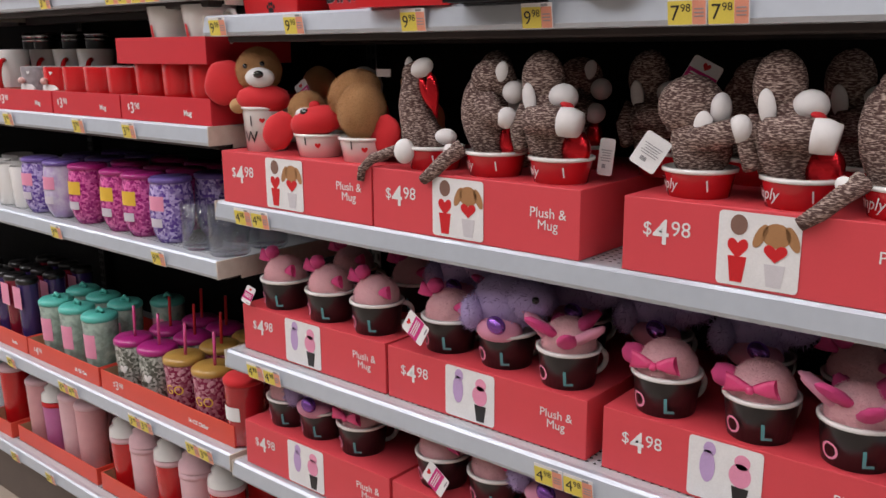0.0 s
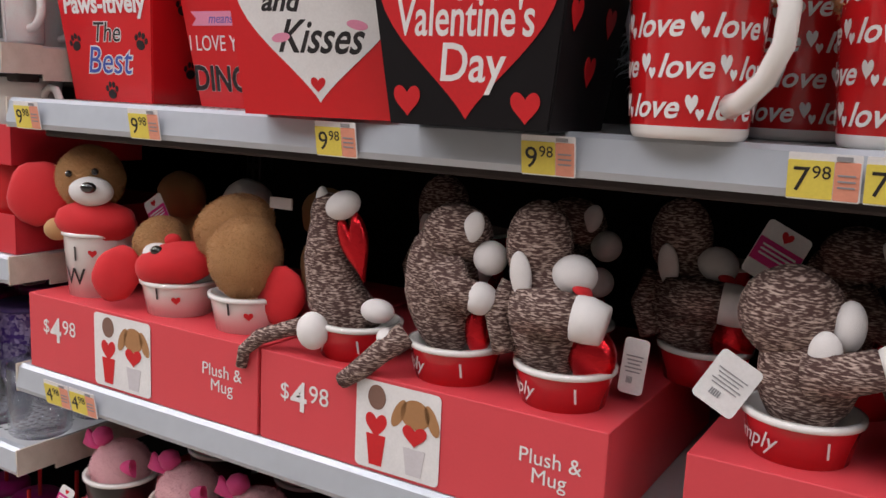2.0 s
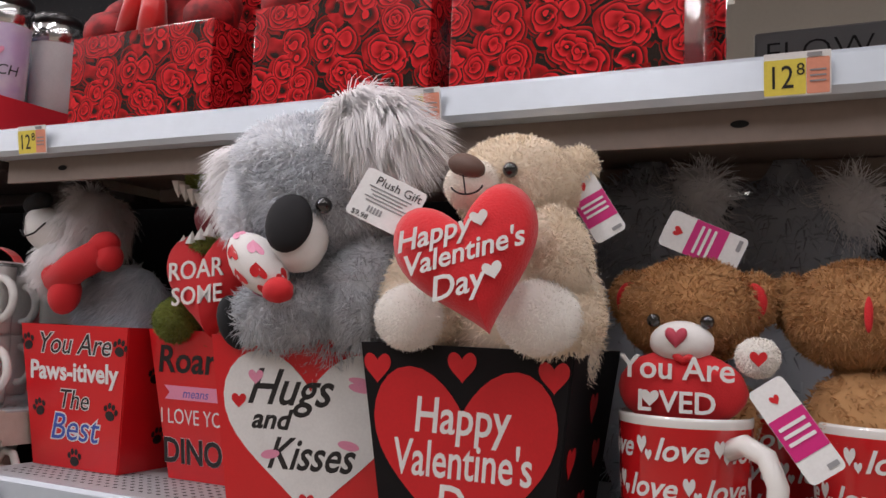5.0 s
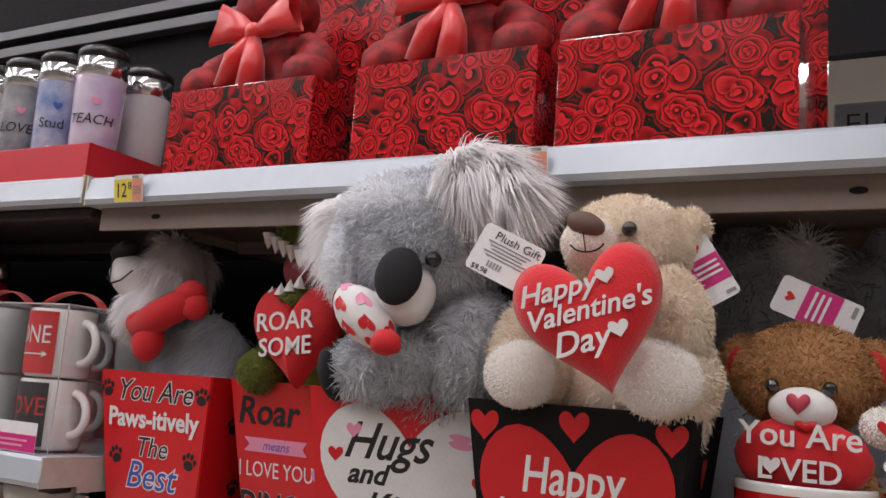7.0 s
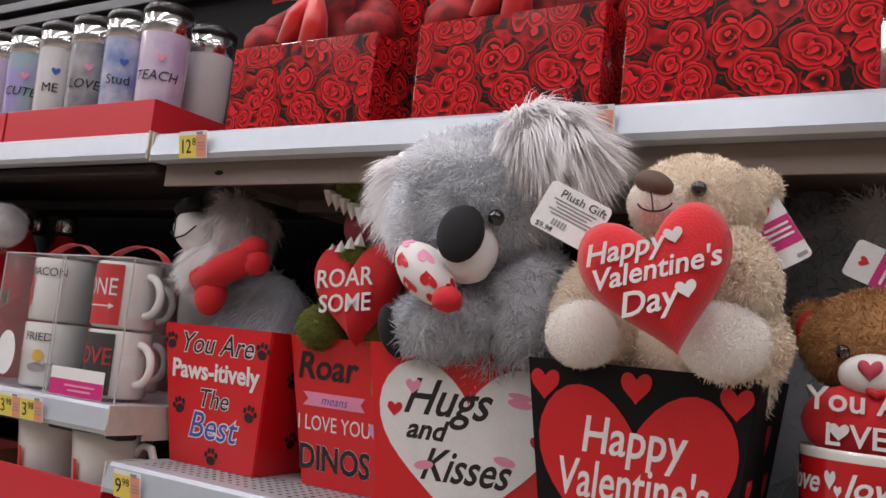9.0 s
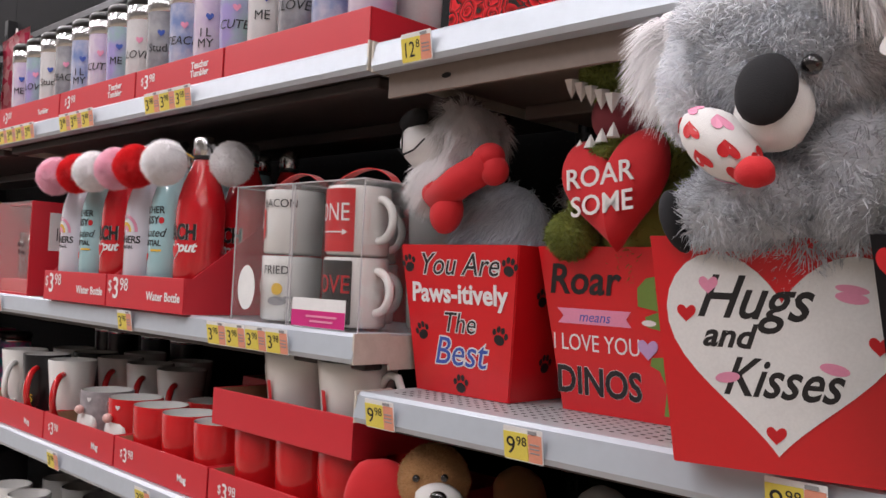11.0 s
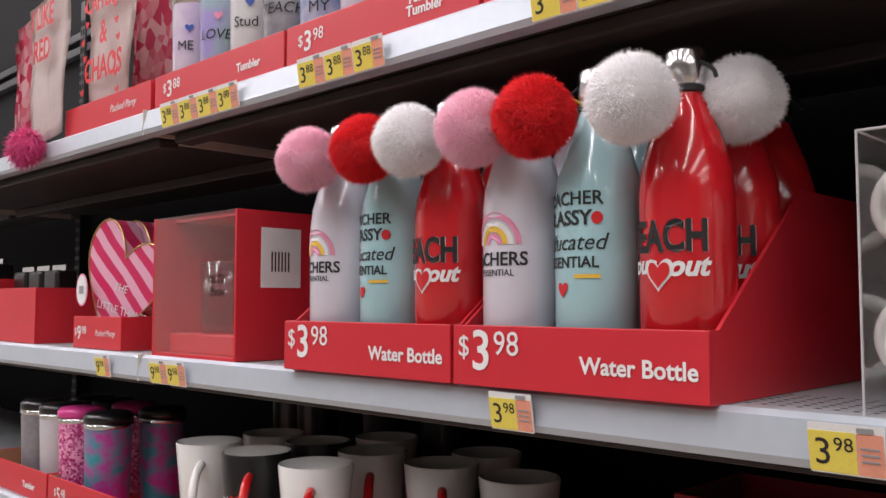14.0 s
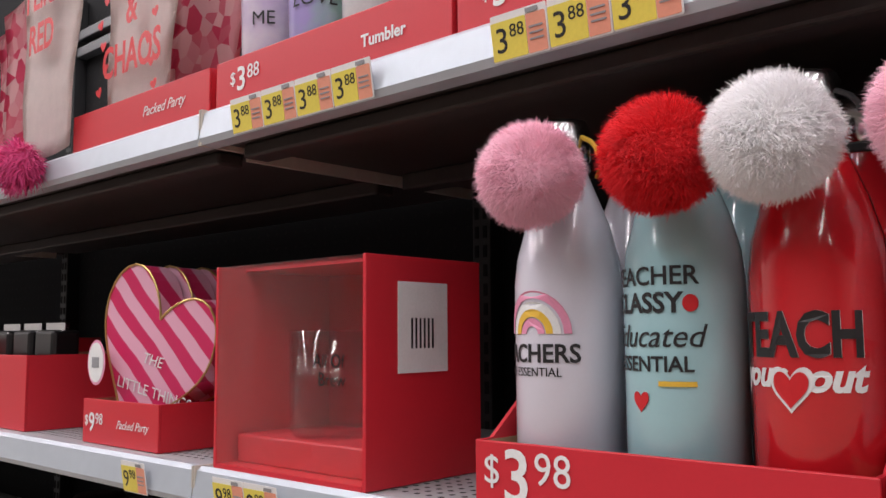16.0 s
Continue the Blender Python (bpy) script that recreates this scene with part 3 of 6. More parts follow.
def hang_tag(at, w, h, rot, band=True, label="white swing tag with a pink band hanging from a plush toy"):
    t = thing("hang_tag", label, "hang tag", "swing tags", (0, 0, 0))
    t.matrix_world = pose(*at, *rot)
    part("card", card(w, h, 0.004, 0.0007), WHITE, t)
    if band:
        part("pink_band", put(card(w * 0.98, h * 0.42, 0.0005, 0.0003, y=-h * 0.04), pose(0, 0, 0.0008)), mat("magenta_print", (0.62, 0.02, 0.20), 0.4, bump=0), t)
        part("emblem", put(heart(w * 0.25, w * 0.25, 0, h * 0.32), pose(0, 0, 0.0008)), REDP, t)
        part("fine_print", put([card(w * 0.75, h * 0.035, 0.0004, y=-h * 0.02 + h * 0.08 * i) for i in range(-1, 2)], pose(0, 0, 0.0013)), WHITE, t)
        part("small_print", put([card(w * 0.3, h * 0.05, 0.0004, x=w * 0.25, y=-h * 0.42)], pose(0, 0, 0.0008)), GREYP, t)
    else:
        part("fine_print", put([card(w * (0.7 - 0.1 * (i % 3)), h * 0.022, 0.0002, y=h * (0.18 - 0.07 * i)) for i in range(5)] + [card(w * 0.03, h * 0.12, 0.0002, x=-w * 0.2 + w * 0.05 * i, y=-h * 0.25) for i in range(5)], pose(0, 0, 0.0008)), GREYP, t)
    return t


# ---- pails ----
PH, PWB, PWT = 0.172, 0.140, 0.192


def pail(x, y, label, material, rz=0.0, wb=PWB, wt=PWT, z=1.3345):
    """A tapered card pail; y: where its foot's front edge stands."""
    p = thing("gift_pail", label, "gift pail", "plush gift pails", (x, y, z), rz)
    bm = bmesh.new()
    db, dt = wb * 0.9, wt * 0.9
    yc = db / 2
    rings = []
    for w, d, zz in ((wb, db, 0), (wt, dt, PH), (wt - 0.004, dt - 0.004, PH), (wb - 0.003, db - 0.003, 0.004)):
        rings.append([bm.verts.new((sx * w / 2, yc + sy * d / 2, zz)) for sx, sy in ((-1, -1), (1, -1), (1, 1), (-1, 1))])
    for a, b in zip(rings, rings[1:]):
        for i in range(4):
            j = (i + 1) % 4
            bm.faces.new((a[i], a[j], b[j], b[i]))
    bm.faces.new(rings[0][::-1]), bm.faces.new(rings[-1])
    bmesh.ops.bevel(bm, geom=[e for e in bm.edges if abs(e.verts[0].co.z - e.verts[1].co.z) > 0.1], offset=0.0015, segments=2, affect="EDGES")
    part("body", bm, material, p)
    tilt = math.degrees(math.atan((dt - db) / 2 / PH))
    front = pose(0, -(dt - db) / 4, PH / 2, 90 + tilt) @ Matrix.Translation((0, 0, 0.0003))
    side = pose((wt + wb) / 4 + 0.0006, yc, PH / 2, 0, 0, 90) @ pose(0, 0, 0, 90 + math.degrees(math.atan((wt - wb) / 2 / PH)))
    return p, front, side


def halo(text, size, x, y, **kw):
    return lettering(text, size, x, y, bold=size * 0.035, **kw)


UP1 = Matrix.Translation((0, 0, 0.00035))
dog_pail, fr, sd = pail(0.083, 0.085, "red card gift pail lettered about paws beside other pails", REDGLOSS, wb=0.144, wt=0.184)
each("outline_print", put([halo("You Are", 0.036, 0, 0.052, shear=0.3), halo("The", 0.033, 0, -0.014, shear=0.25), halo("Best", 0.046, 0, -0.052, shear=0.25)], fr), WHITE, dog_pail)
each("black_word", put([lettering("You Are", 0.036, 0, 0.052, shear=0.3), lettering("The", 0.033, 0, -0.014, shear=0.25)], fr @ UP1), BLACK, dog_pail)
each("white_word", put([lettering("Paws-itively", 0.0315, 0, 0.02, bold=0.0009)], fr @ UP1), WHITE, dog_pail)
part("blue_word", put([lettering("Best", 0.046, 0, -0.052, shear=0.25)], fr @ UP1), BLUEP, dog_pail)
for px, py, pr in ((-0.078, 0.064, 15), (0.078, 0.062, -15), (-0.058, -0.016, 20), (0.062, -0.014, -15), (0.002, -0.073, 0)):
    part("paw_print", put(paw(0.024, px, py, pr), fr), BLACK, dog_pail)
for px, py in ((-0.03, 0.03), (0.02, -0.01), (-0.01, -0.045)):
    part("paw_print", put(paw(0.024, px, py), sd), BLACK, dog_pail)

dino_pail, fr, sd = pail(0.274, 0.112, "red card gift pail with dinosaur print standing between pails", REDGLOSS, wb=0.134, wt=0.184)
each("black_word", put([lettering("Roar", 0.044, -0.035, 0.038, shear=0.15, bold=0.0008), lettering("DINOS", 0.040, -0.02, -0.067, squeeze=0.85, bold=0.001)], fr @ UP1), BLACK, dino_pail)
each("outline_print", put([halo("DINOS", 0.040, -0.02, -0.067, squeeze=0.85), lettering("I LOVE YOU", 0.025, -0.022, -0.022, squeeze=0.8)], fr), WHITE, dino_pail)
part("pink_ribbon", put([prism([(-0.068, 0.022), (0.022, 0.022), (0.016, 0.014), (0.022, 0.006), (-0.068, 0.006), (-0.060, 0.014)])], fr), PINKP, dino_pail)
part("ribbon_word", put([lettering("means", 0.015, -0.022, 0.009, shear=0.3)], fr @ UP1), BLUEP, dino_pail)
part("green_dinosaur", put([prism([(0.030, 0.028), (0.030, 0.046), (0.040, 0.056), (0.058, 0.060), (0.074, 0.052), (0.084, 0.030), (0.082, 0.0), (0.076, -0.040), (0.070, -0.078), (0.056, -0.078), (0.060, -0.050), (0.052, -0.034), (0.042, -0.030), (0.044, -0.022), (0.060, -0.020), (0.062, 0.004), (0.040, 0.008), (0.038, 0.018), (0.054, 0.024)])], fr), GREENP, dino_pail)
part("dinosaur_eye", put([disc(0.0035, 0.0045, 0.054, 0.046, 0.0008)], fr), BLACK, dino_pail)
part("dinosaur_teeth", put([disc(0.008, 0.003, 0.042, 0.012, 0.0008)], fr), WHITE, dino_pail)
part("lilac_heart", put(heart(0.022, 0.020, 0.040, -0.015, 0.0009), fr), LILACP, dino_pail)

hug_pail, fr, sd = pail(0.497, -0.022, "red card gift pail with a large white heart print", REDGLOSS, 14, wb=0.150, wt=0.190)
part("white_heart", put(heart(0.166, 0.148, 0.002, 0.0), fr), WHITE, hug_pail)
each("black_word", put([lettering("Hugs", 0.045, -0.020, 0.027, shear=0.4, squeeze=0.86, bold=0.0006), lettering("and", 0.025, -0.036, 0.005, shear=0.3, bold=0.0007), lettering("Kisses", 0.040, 0.001, -0.030, shear=0.4, squeeze=0.8, bold=0.0006)], fr @ UP1), BLACK, hug_pail)
each("red_heart", put([heart(0.014, 0.013, -0.066, 0.028), heart(0.014, 0.013, 0.066, 0.012), heart(0.014, 0.013, 0.0, -0.058)], fr @ UP1), REDP, hug_pail)
each("pink_kiss", put([disc(0.011, 0.004, 0.048, 0.045, rot=-8), disc(0.011, 0.003, 0.048, 0.051, rot=-8), disc(0.010, 0.004, 0.038, -0.006, rot=-10), disc(0.009, 0.004, -0.035, -0.018, rot=10), heart(0.014, 0.013, -0.05, 0.05)], fr @ UP1), PINKP, hug_pail)

hap_pail, fr, sd = pail(0.660, -0.044, "black card gift pail with a large red heart print", BLACKCARD, 3, wb=0.138, wt=0.180)
part("red_heart", put(heart(0.154, 0.150, 0, -0.006), fr), REDP, hap_pail)
each("white_word", put([lettering("Happy", 0.040, -0.002, 0.018, squeeze=0.78, shear=0.12, bold=0.0005), lettering("Valentine's", 0.041, -0.002, -0.017, squeeze=0.66, shear=0.12, bold=0.0005), lettering("Day", 0.041, 0.004, -0.051, squeeze=0.84, shear=0.12, bold=0.0005)], fr @ UP1), WHITE, hap_pail)
for px, py in ((-0.074, 0.066), (0.0, 0.070), (0.074, 0.066), (-0.052, -0.068), (0.050, -0.070)):
    part("red_heart", put(heart(0.024, 0.024, px, py), fr), REDP, hap_pail)
for px, py in ((0.0, 0.04), (0.03, 0.0), (0.0, -0.04), (-0.05, 0.0)):
    part("red_heart", put(heart(0.024, 0.024, px, py), sd), REDP, hap_pail)

# ---- plush toys ----
F_GREY = mat("grey_fur", (0.62, 0.66, 0.72), 0.85, island=0.85, second=(0.22, 0.24, 0.28), sheen=0.08, bump=0)
F_BLUEGREY = mat("blue_grey_fur", (0.88, 0.93, 0.98), 0.85, island=0.8, second=(0.62, 0.67, 0.73), sheen=0.08, bump=0)
F_WHITE = mat("white_fur", (1.0, 0.99, 0.99), 0.85, island=0.7, second=(0.96, 0.94, 0.95), sheen=0.08, bump=0)
F_CREAM = mat("cream_fur", (0.97, 0.89, 0.76), 0.85, island=0.6, second=(0.86, 0.73, 0.57), sheen=0.08, bump=0)
F_PALE = mat("pale_cream_plush", (0.97, 0.93, 0.86), 0.85, island=0.6, second=(0.90, 0.84, 0.75), sheen=0.08, bump=0)
F_BROWN = mat("golden_brown_fur", (0.60, 0.33, 0.14), 0.85, island=0.7, second=(0.36, 0.18, 0.07), sheen=0.08, bump=0)
F_TAN = mat("tan_plush", (0.62, 0.36, 0.16), 0.85, island=0.6, second=(0.42, 0.22, 0.09), sheen=0.08, bump=0)
F_REDPLUSH = mat("bright_red_velour", (0.72, 0.010, 0.018), 0.8, var=0.16, scale=45, bump=0.5, sheen=0.25)
F_RED = mat("red_plush", (0.62, 0.012, 0.018), 0.8, var=0.1, scale=60, bump=0.25, sheen=0.08)
F_REDFUR = mat("red_fur", (0.92, 0.016, 0.026), 0.85, island=0.7, second=(0.72, 0.010, 0.018), sheen=0.08, bump=0)
F_GREEN = mat("green_plush", (0.24, 0.28, 0.05), 0.85, island=0.7, second=(0.12, 0.15, 0.025), sheen=0.08, bump=0)
F_PINK = mat("pink_plush", (0.80, 0.36, 0.48), 0.85, island=0.6, second=(0.62, 0.22, 0.34), sheen=0.08, bump=0)
F_SCOOP = mat("pale_pink_plush", (0.88, 0.56, 0.58), 0.85, island=0.6, second=(0.74, 0.40, 0.44), sheen=0.08, bump=0)
F_HOT = mat("hot_pink_plush", (0.78, 0.08, 0.28), 0.8, island=0.6, second=(0.55, 0.04, 0.18), sheen=0.08, bump=0)
F_LILAC = mat("lilac_plush", (0.50, 0.40, 0.66), 0.85, island=0.6, second=(0.34, 0.26, 0.50), sheen=0.08, bump=0)
EYE_M = mat("glossy_black_eye", (0.01, 0.008, 0.008), 0.08, bump=0, coat=1.0)
BLACKFELT = mat("black_velour", (0.012, 0.012, 0.014), 0.9, var=0.2, scale=80, bump=0.2)
NOSE = mat("brown_nose", (0.13, 0.07, 0.05), 0.6, var=0.2, scale=80, bump=0.3)
KNIT = pattern("brown_marl_knit", "knit", (0.52, 0.40, 0.34), (0.075, 0.038, 0.032), 480, 0.9)
FELT = mat("white_felt", (0.78, 0.76, 0.74), 0.9, var=0.08, scale=90, bump=0.3)
SATIN = mat("red_satin", (0.72, 0.02, 0.02), 0.3, var=0.1, scale=20, bump=0.1, sheen=0.4)
FOIL = mat("red_foil", (0.70, 0.02, 0.03), 0.22, metal=0.9, var=0.1, scale=25, bump=0.3)


def fur(name, c, r, material, parent, n=1500, length=0.012, rot=(0, 0, 0), width=0.0013, droop=0.3, seed=1, flat=0.75, label=""):
    return part(name, strands(c, r, rot, n, length, width, droop, seed, flat), material, parent, label)


def words_on(parent, rows, m, material=WHITE, name="embroidery"):
    each(name, put([lettering(t, s, x, y, shear=sh, bold=0.0003, th=0.0012) for t, s, x, y, sh in rows], m), material, parent)


# koala
F_KOALA = mat("frosted_grey_fur", (0.90, 0.93, 0.97), 0.85, island=0.55, second=(0.19, 0.205, 0.235), sheen=0.08, bump=0, scale=38)
F_KOALAPALE = mat("pale_frosted_fur", (0.95, 0.96, 0.98), 0.85, island=0.6, second=(0.72, 0.75, 0.80), sheen=0.08, bump=0, scale=38)
ko = thing("plush_koala", "grey furry koala plush with white ear tufts in a red pail", "plush toy", "plush toys", (0.490, 0.010, 1.40))
fur("body", (0.010, 0.012, 0.130), (0.078, 0.062, 0.088), F_KOALA, ko, 15000, 0.0100, seed=2, width=0.0012, flat=0.65)
fur("head", (0.006, -0.038, 0.240), (0.076, 0.060, 0.066), F_KOALA, ko, 19000, 0.0085, seed=3, width=0.0012, flat=0.65)
fur("brow", (-0.006, -0.050, 0.266), (0.066, 0.048, 0.036), F_KOALAPALE, ko, 8000, 0.0085, seed=8, width=0.0012, flat=0.7)
fur("cheek", (-0.052, -0.062, 0.222), (0.024, 0.026, 0.044), F_KOALAPALE, ko, 5000, 0.0075, seed=9, width=0.0011, flat=0.7)
part("ear", tuft((-0.092, -0.022, 0.262), (0.026, 0.014, 0.036), (0, -12, 0), 4200, 0.030, 0.0012, (-0.35, -0.25, -0.9), 4), F_WHITE, ko, "shaggy white ear tuft")
part("ear", tuft((0.080, -0.070, 0.290), (0.040, 0.018, 0.024), (0, 22, 0), 6500, 0.036, 0.0012, (0.55, -0.2, -0.62), 5), F_WHITE, ko, "shaggy white ear tuft")
fur("ear_back", (0.062, -0.048, 0.284), (0.046, 0.020, 0.026), F_KOALA, ko, 5000, 0.010, seed=10, rot=(0, 25, 0), width=0.0012)
fur("leg", (-0.012, -0.050, 0.130), (0.058, 0.034, 0.034), F_KOALA, ko, 6000, 0.010, seed=6, width=0.0012, rot=(0, -12, 0))
fur("arm", (0.058, -0.040, 0.150), (0.036, 0.030, 0.050), F_KOALA, ko, 5000, 0.010, seed=7, width=0.0012)
part("muzzle", ell((0.021, -0.088, 0.190), (0.0265, 0.017, 0.029), (0, 0, 12), lump=0.05), FELT, ko, "white velour muzzle", smooth=True)
part("nose", ell((0.022, -0.104, 0.202), (0.0205, 0.011, 0.0255), (-8, 8, 14), lump=0.02), BLACKFELT, ko, "large black velour nose", smooth=True)
part("eye", ell((0.047, -0.091, 0.218), 0.0075, sub=2), EYE_M, ko, smooth=True)
part("foot_pad", ell((-0.062, -0.062, 0.118), (0.010, 0.022, 0.026), (0, -20, 0)), BLACKFELT, ko, smooth=True)
PIL = (-0.012, -0.098, 0.168)
hp = part("heart_pillow", ell(PIL, (0.036, 0.020, 0.021), (0, 40, 0), lump=0.05), FELT, ko, "white pillow printed with red and pink hearts", smooth=True)
for i in range(17):
    a, b = i * 2.399, -0.85 + 1.7 * (i + 0.5) / 17
    d = Vector((math.cos(a) * math.sqrt(1 - b * b), math.sin(a) * math.sqrt(1 - b * b), b))
    side = d.orthogonal().normalized()
    bm = heart(0.56, 0.50, 0, 0, 0.02)
    for v in bm.verts:
        lie = (d + side * v.co.x + d.cross(side) * v.co.y).normalized() * (1.015 + v.co.z * 0.8)
        v.co = Vector((lie.x * 0.036, lie.y * 0.020, lie.z * 0.021))
    part("heart_print", put(bm, pose(*PIL, 0, 40, 0)), REDP if i % 3 else PINKP, hp)
part("red_trim", ell((0.018, -0.108, 0.146), (0.014, 0.011, 0.011), lump=0.1), F_RED, hp, smooth=True)
kt = hang_tag((0.623, -0.125, 1.611), 0.050, 0.040, (78, 24, 24), band=False, label="white paper swing tag with grey print on the koala")
each("title_print", put([lettering("Plush Gift", 0.0095, 0.004, 0.010), lettering("$9.98", 0.006, -0.014, -0.0185)], pose(0, 0, 0.001)), BLACK, kt)

# cream bear
F_LIGHTPAD = mat("ivory_pad_plush", (0.99, 0.97, 0.93), 0.9, island=0.6, second=(0.95, 0.92, 0.86), sheen=0.08, bump=0)
be = thing("plush_bear", "cream teddy bear plush holding a red heart in a black pail", "plush toy", "plush toys", (0.682, 0.0, 1.40))
fur("body", (0.0, 0.0, 0.13), (0.072, 0.055, 0.085), F_CREAM, be, 8000, 0.006, seed=11)
fur("head", (0.006, -0.030, 0.236), (0.050, 0.048, 0.040), F_CREAM, be, 14000, 0.0045, seed=12)
fur("ear", (0.046, 0.002, 0.256), (0.017, 0.010, 0.017), F_CREAM, be, 2200, 0.005, seed=13)
fur("ear", (-0.034, 0.006, 0.264), (0.016, 0.010, 0.015), F_CREAM, be, 2000, 0.005, seed=14)
fur("arm", (0.054, -0.056, 0.182), (0.021, 0.024, 0.034), F_CREAM, be, 9000, 0.0048, (0, -24, 0), seed=15)
fur("arm", (-0.078, -0.040, 0.150), (0.022, 0.026, 0.040), F_CREAM, be, 4000, 0.007, (0, 14, 0), seed=16)
fur("leg", (0.046, -0.046, 0.131), (0.039, 0.032, 0.032), F_CREAM, be, 9000, 0.0048, seed=17)
fur("leg", (-0.064, -0.042, 0.128), (0.036, 0.032, 0.031), F_CREAM, be, 9000, 0.0048, seed=18)
fur("foot_pad", (0.044, -0.070, 0.131), (0.0325, 0.022, 0.0275), F_LIGHTPAD, be, 6000, 0.0025, seed=19, width=0.0009)
fur("foot_pad", (-0.066, -0.066, 0.128), (0.0295, 0.022, 0.0260), F_LIGHTPAD, be, 6000, 0.0025, seed=20, width=0.0009)
fur("muzzle", (-0.010, -0.076, 0.230), (0.022, 0.025, 0.020), F_PALE, be, 6000, 0.002, seed=36, width=0.0008)
part("nose", ell((-0.008, -0.096, 0.242), (0.0155, 0.009, 0.0095), (-25, 20, 0), lump=0.04), NOSE, be, smooth=True)
part("mouth", [tube(arc((-0.004, -0.1030, 0.2280), 0.0135, 0.0085, 200, 345, 10), 0.0007, 6), tube([(-0.007, -0.1035, 0.234), (-0.004, -0.1045, 0.2195)], 0.0006, 6)], BLACKFELT, be)
part("eye", ell((0.021, -0.080, 0.241), 0.0062, sub=2), EYE_M, be, smooth=True)
HC = (0.009, -0.116, 0.166)
bh = part("heart", puffy_heart(0.108, 0.104, 0.044, (86, -17, 14), HC), F_REDPLUSH, be, "red plush heart with white embroidery", smooth=True)
hm = pose(*HC, 86, -17, 14) @ Matrix.Translation((0, 0, 0.0215))
words_on(bh, [("Happy", 0.021, -0.020, 0.018, 0.35), ("Valentine's", 0.0205, -0.002, 0.0, 0.3), ("Day", 0.024, -0.012, -0.022, 0.3)], hm)
each("heart_patch", put([heart(0.013, 0.011, 0.016, 0.026, 0.001), heart(0.014, 0.012, 0.016, -0.012, 0.001)], hm), FELT, bh)
hang_tag((0.746, -0.004, 1.623), 0.027, 0.057, (84, -32, 18))
hang_tag((0.822, 0.052, 1.600), 0.032, 0.066, (78, -66, 20))

# dog with a bone
do = thing("plush_dog", "shaggy white and grey dog plush biting a red bone", "plush toy", "plush toys", (0.078, 0.132, 1.412))
part("body", tuft((0.0, 0.022, 0.104), (0.066, 0.046, 0.070), (0, 0, 0), 6500, 0.018, 0.0016, (-0.2, -0.4, -0.8), 21), F_BLUEGREY, do)
part("head", tuft((-0.032, -0.012, 0.226), (0.042, 0.042, 0.040), (0, 0, 0), 7500, 0.028, 0.0012, (0.25, -0.45, -0.55), 22), F_WHITE, do)
part("cheek", tuft((-0.046, -0.040, 0.180), (0.036, 0.026, 0.026), (0, -35, 0), 4500, 0.024, 0.0012, (-0.35, -0.3, -0.85), 23), F_WHITE, do)
part("muzzle", ell((-0.066, -0.054, 0.212), (0.036, 0.026, 0.026), (0, 35, 0), lump=0.05), FELT, do, "smooth white muzzle", smooth=True)
part("ear", tuft((-0.060, 0.0, 0.268), (0.028, 0.018, 0.014), (0, 0, 0), 1500, 0.016, 0.0012, (-0.6, -0.2, 0.1), 24), mat("taupe_fur", (0.25, 0.23, 0.23), 0.9, island=0.7, second=(0.12, 0.11, 0.11), bump=0), do)
part("nose", ell((-0.078, -0.062, 0.246), (0.022, 0.014, 0.012), (0, -22, 0)), BLACKFELT, do, smooth=True)
part("mouth", [tube([(-0.090, -0.075, 0.210), (-0.074, -0.0805, 0.201), (-0.056, -0.0815, 0.205), (-0.042, -0.0775, 0.218)], 0.0012, 6), tube([(-0.079, -0.0790, 0.232), (-0.076, -0.0815, 0.203)], 0.0009, 6)], BLACKFELT, do)
part("bone", [tube([(-0.028, -0.066, 0.146), (0.010, -0.070, 0.166), (0.052, -0.066, 0.184)], 0.019, 14), ell((-0.030, -0.066, 0.154), (0.018, 0.016, 0.016)), ell((-0.012, -0.066, 0.132), (0.021, 0.018, 0.026), (0, 15, 0)), ell((0.048, -0.066, 0.190), (0.021, 0.017, 0.017), (0, -20, 0)), ell((0.058, -0.066, 0.176), (0.017, 0.016, 0.017))], F_RED, do, "red plush bone", smooth=True)

# dinosaur
di = thing("plush_dinosaur", "green dinosaur plush with open mouth holding a red heart", "plush toy", "plush toys", (0.290, 0.135, 1.408))
fur("body", (0.0, 0.0, 0.11), (0.055, 0.045, 0.085), F_GREEN, di, 1200, 0.006, seed=31)
fur("head", (-0.010, -0.040, 0.262), (0.046, 0.036, 0.026), F_GREEN, di, 5000, 0.005, (0, 22, 20), seed=32)
fur("jaw", (-0.012, -0.046, 0.194), (0.034, 0.030, 0.014), F_GREEN, di, 2500, 0.005, (0, -16, 20), seed=33)
fur("neck", (0.030, -0.010, 0.215), (0.030, 0.030, 0.050), F_GREEN, di, 2500, 0.005, seed=37)
part("mouth_lining", ell((-0.004, -0.046, 0.228), (0.034, 0.028, 0.032), (0, 0, 20)), mat("maroon_felt", (0.20, 0.03, 0.04), 0.9), di, smooth=True)
each("tooth", [lathe([(0.0085, 0), (0.005, 0.010), (0.0, 0.019)], 6, pose(-0.056 + 0.015 * k, -0.066 - 0.004 * k, 0.268 - 0.006 * k, 180)) for k in range(5)] + [lathe([(0.0075, 0), (0.004, 0.008), (0.0, 0.015)], 6, pose(-0.042 + 0.015 * k, -0.068 - 0.003 * k, 0.191 + 0.004 * k)) for k in range(4)], FELT, di)
fur("hand", (-0.062, -0.048, 0.110), (0.026, 0.022, 0.024), F_GREEN, di, 4000, 0.005, seed=34)
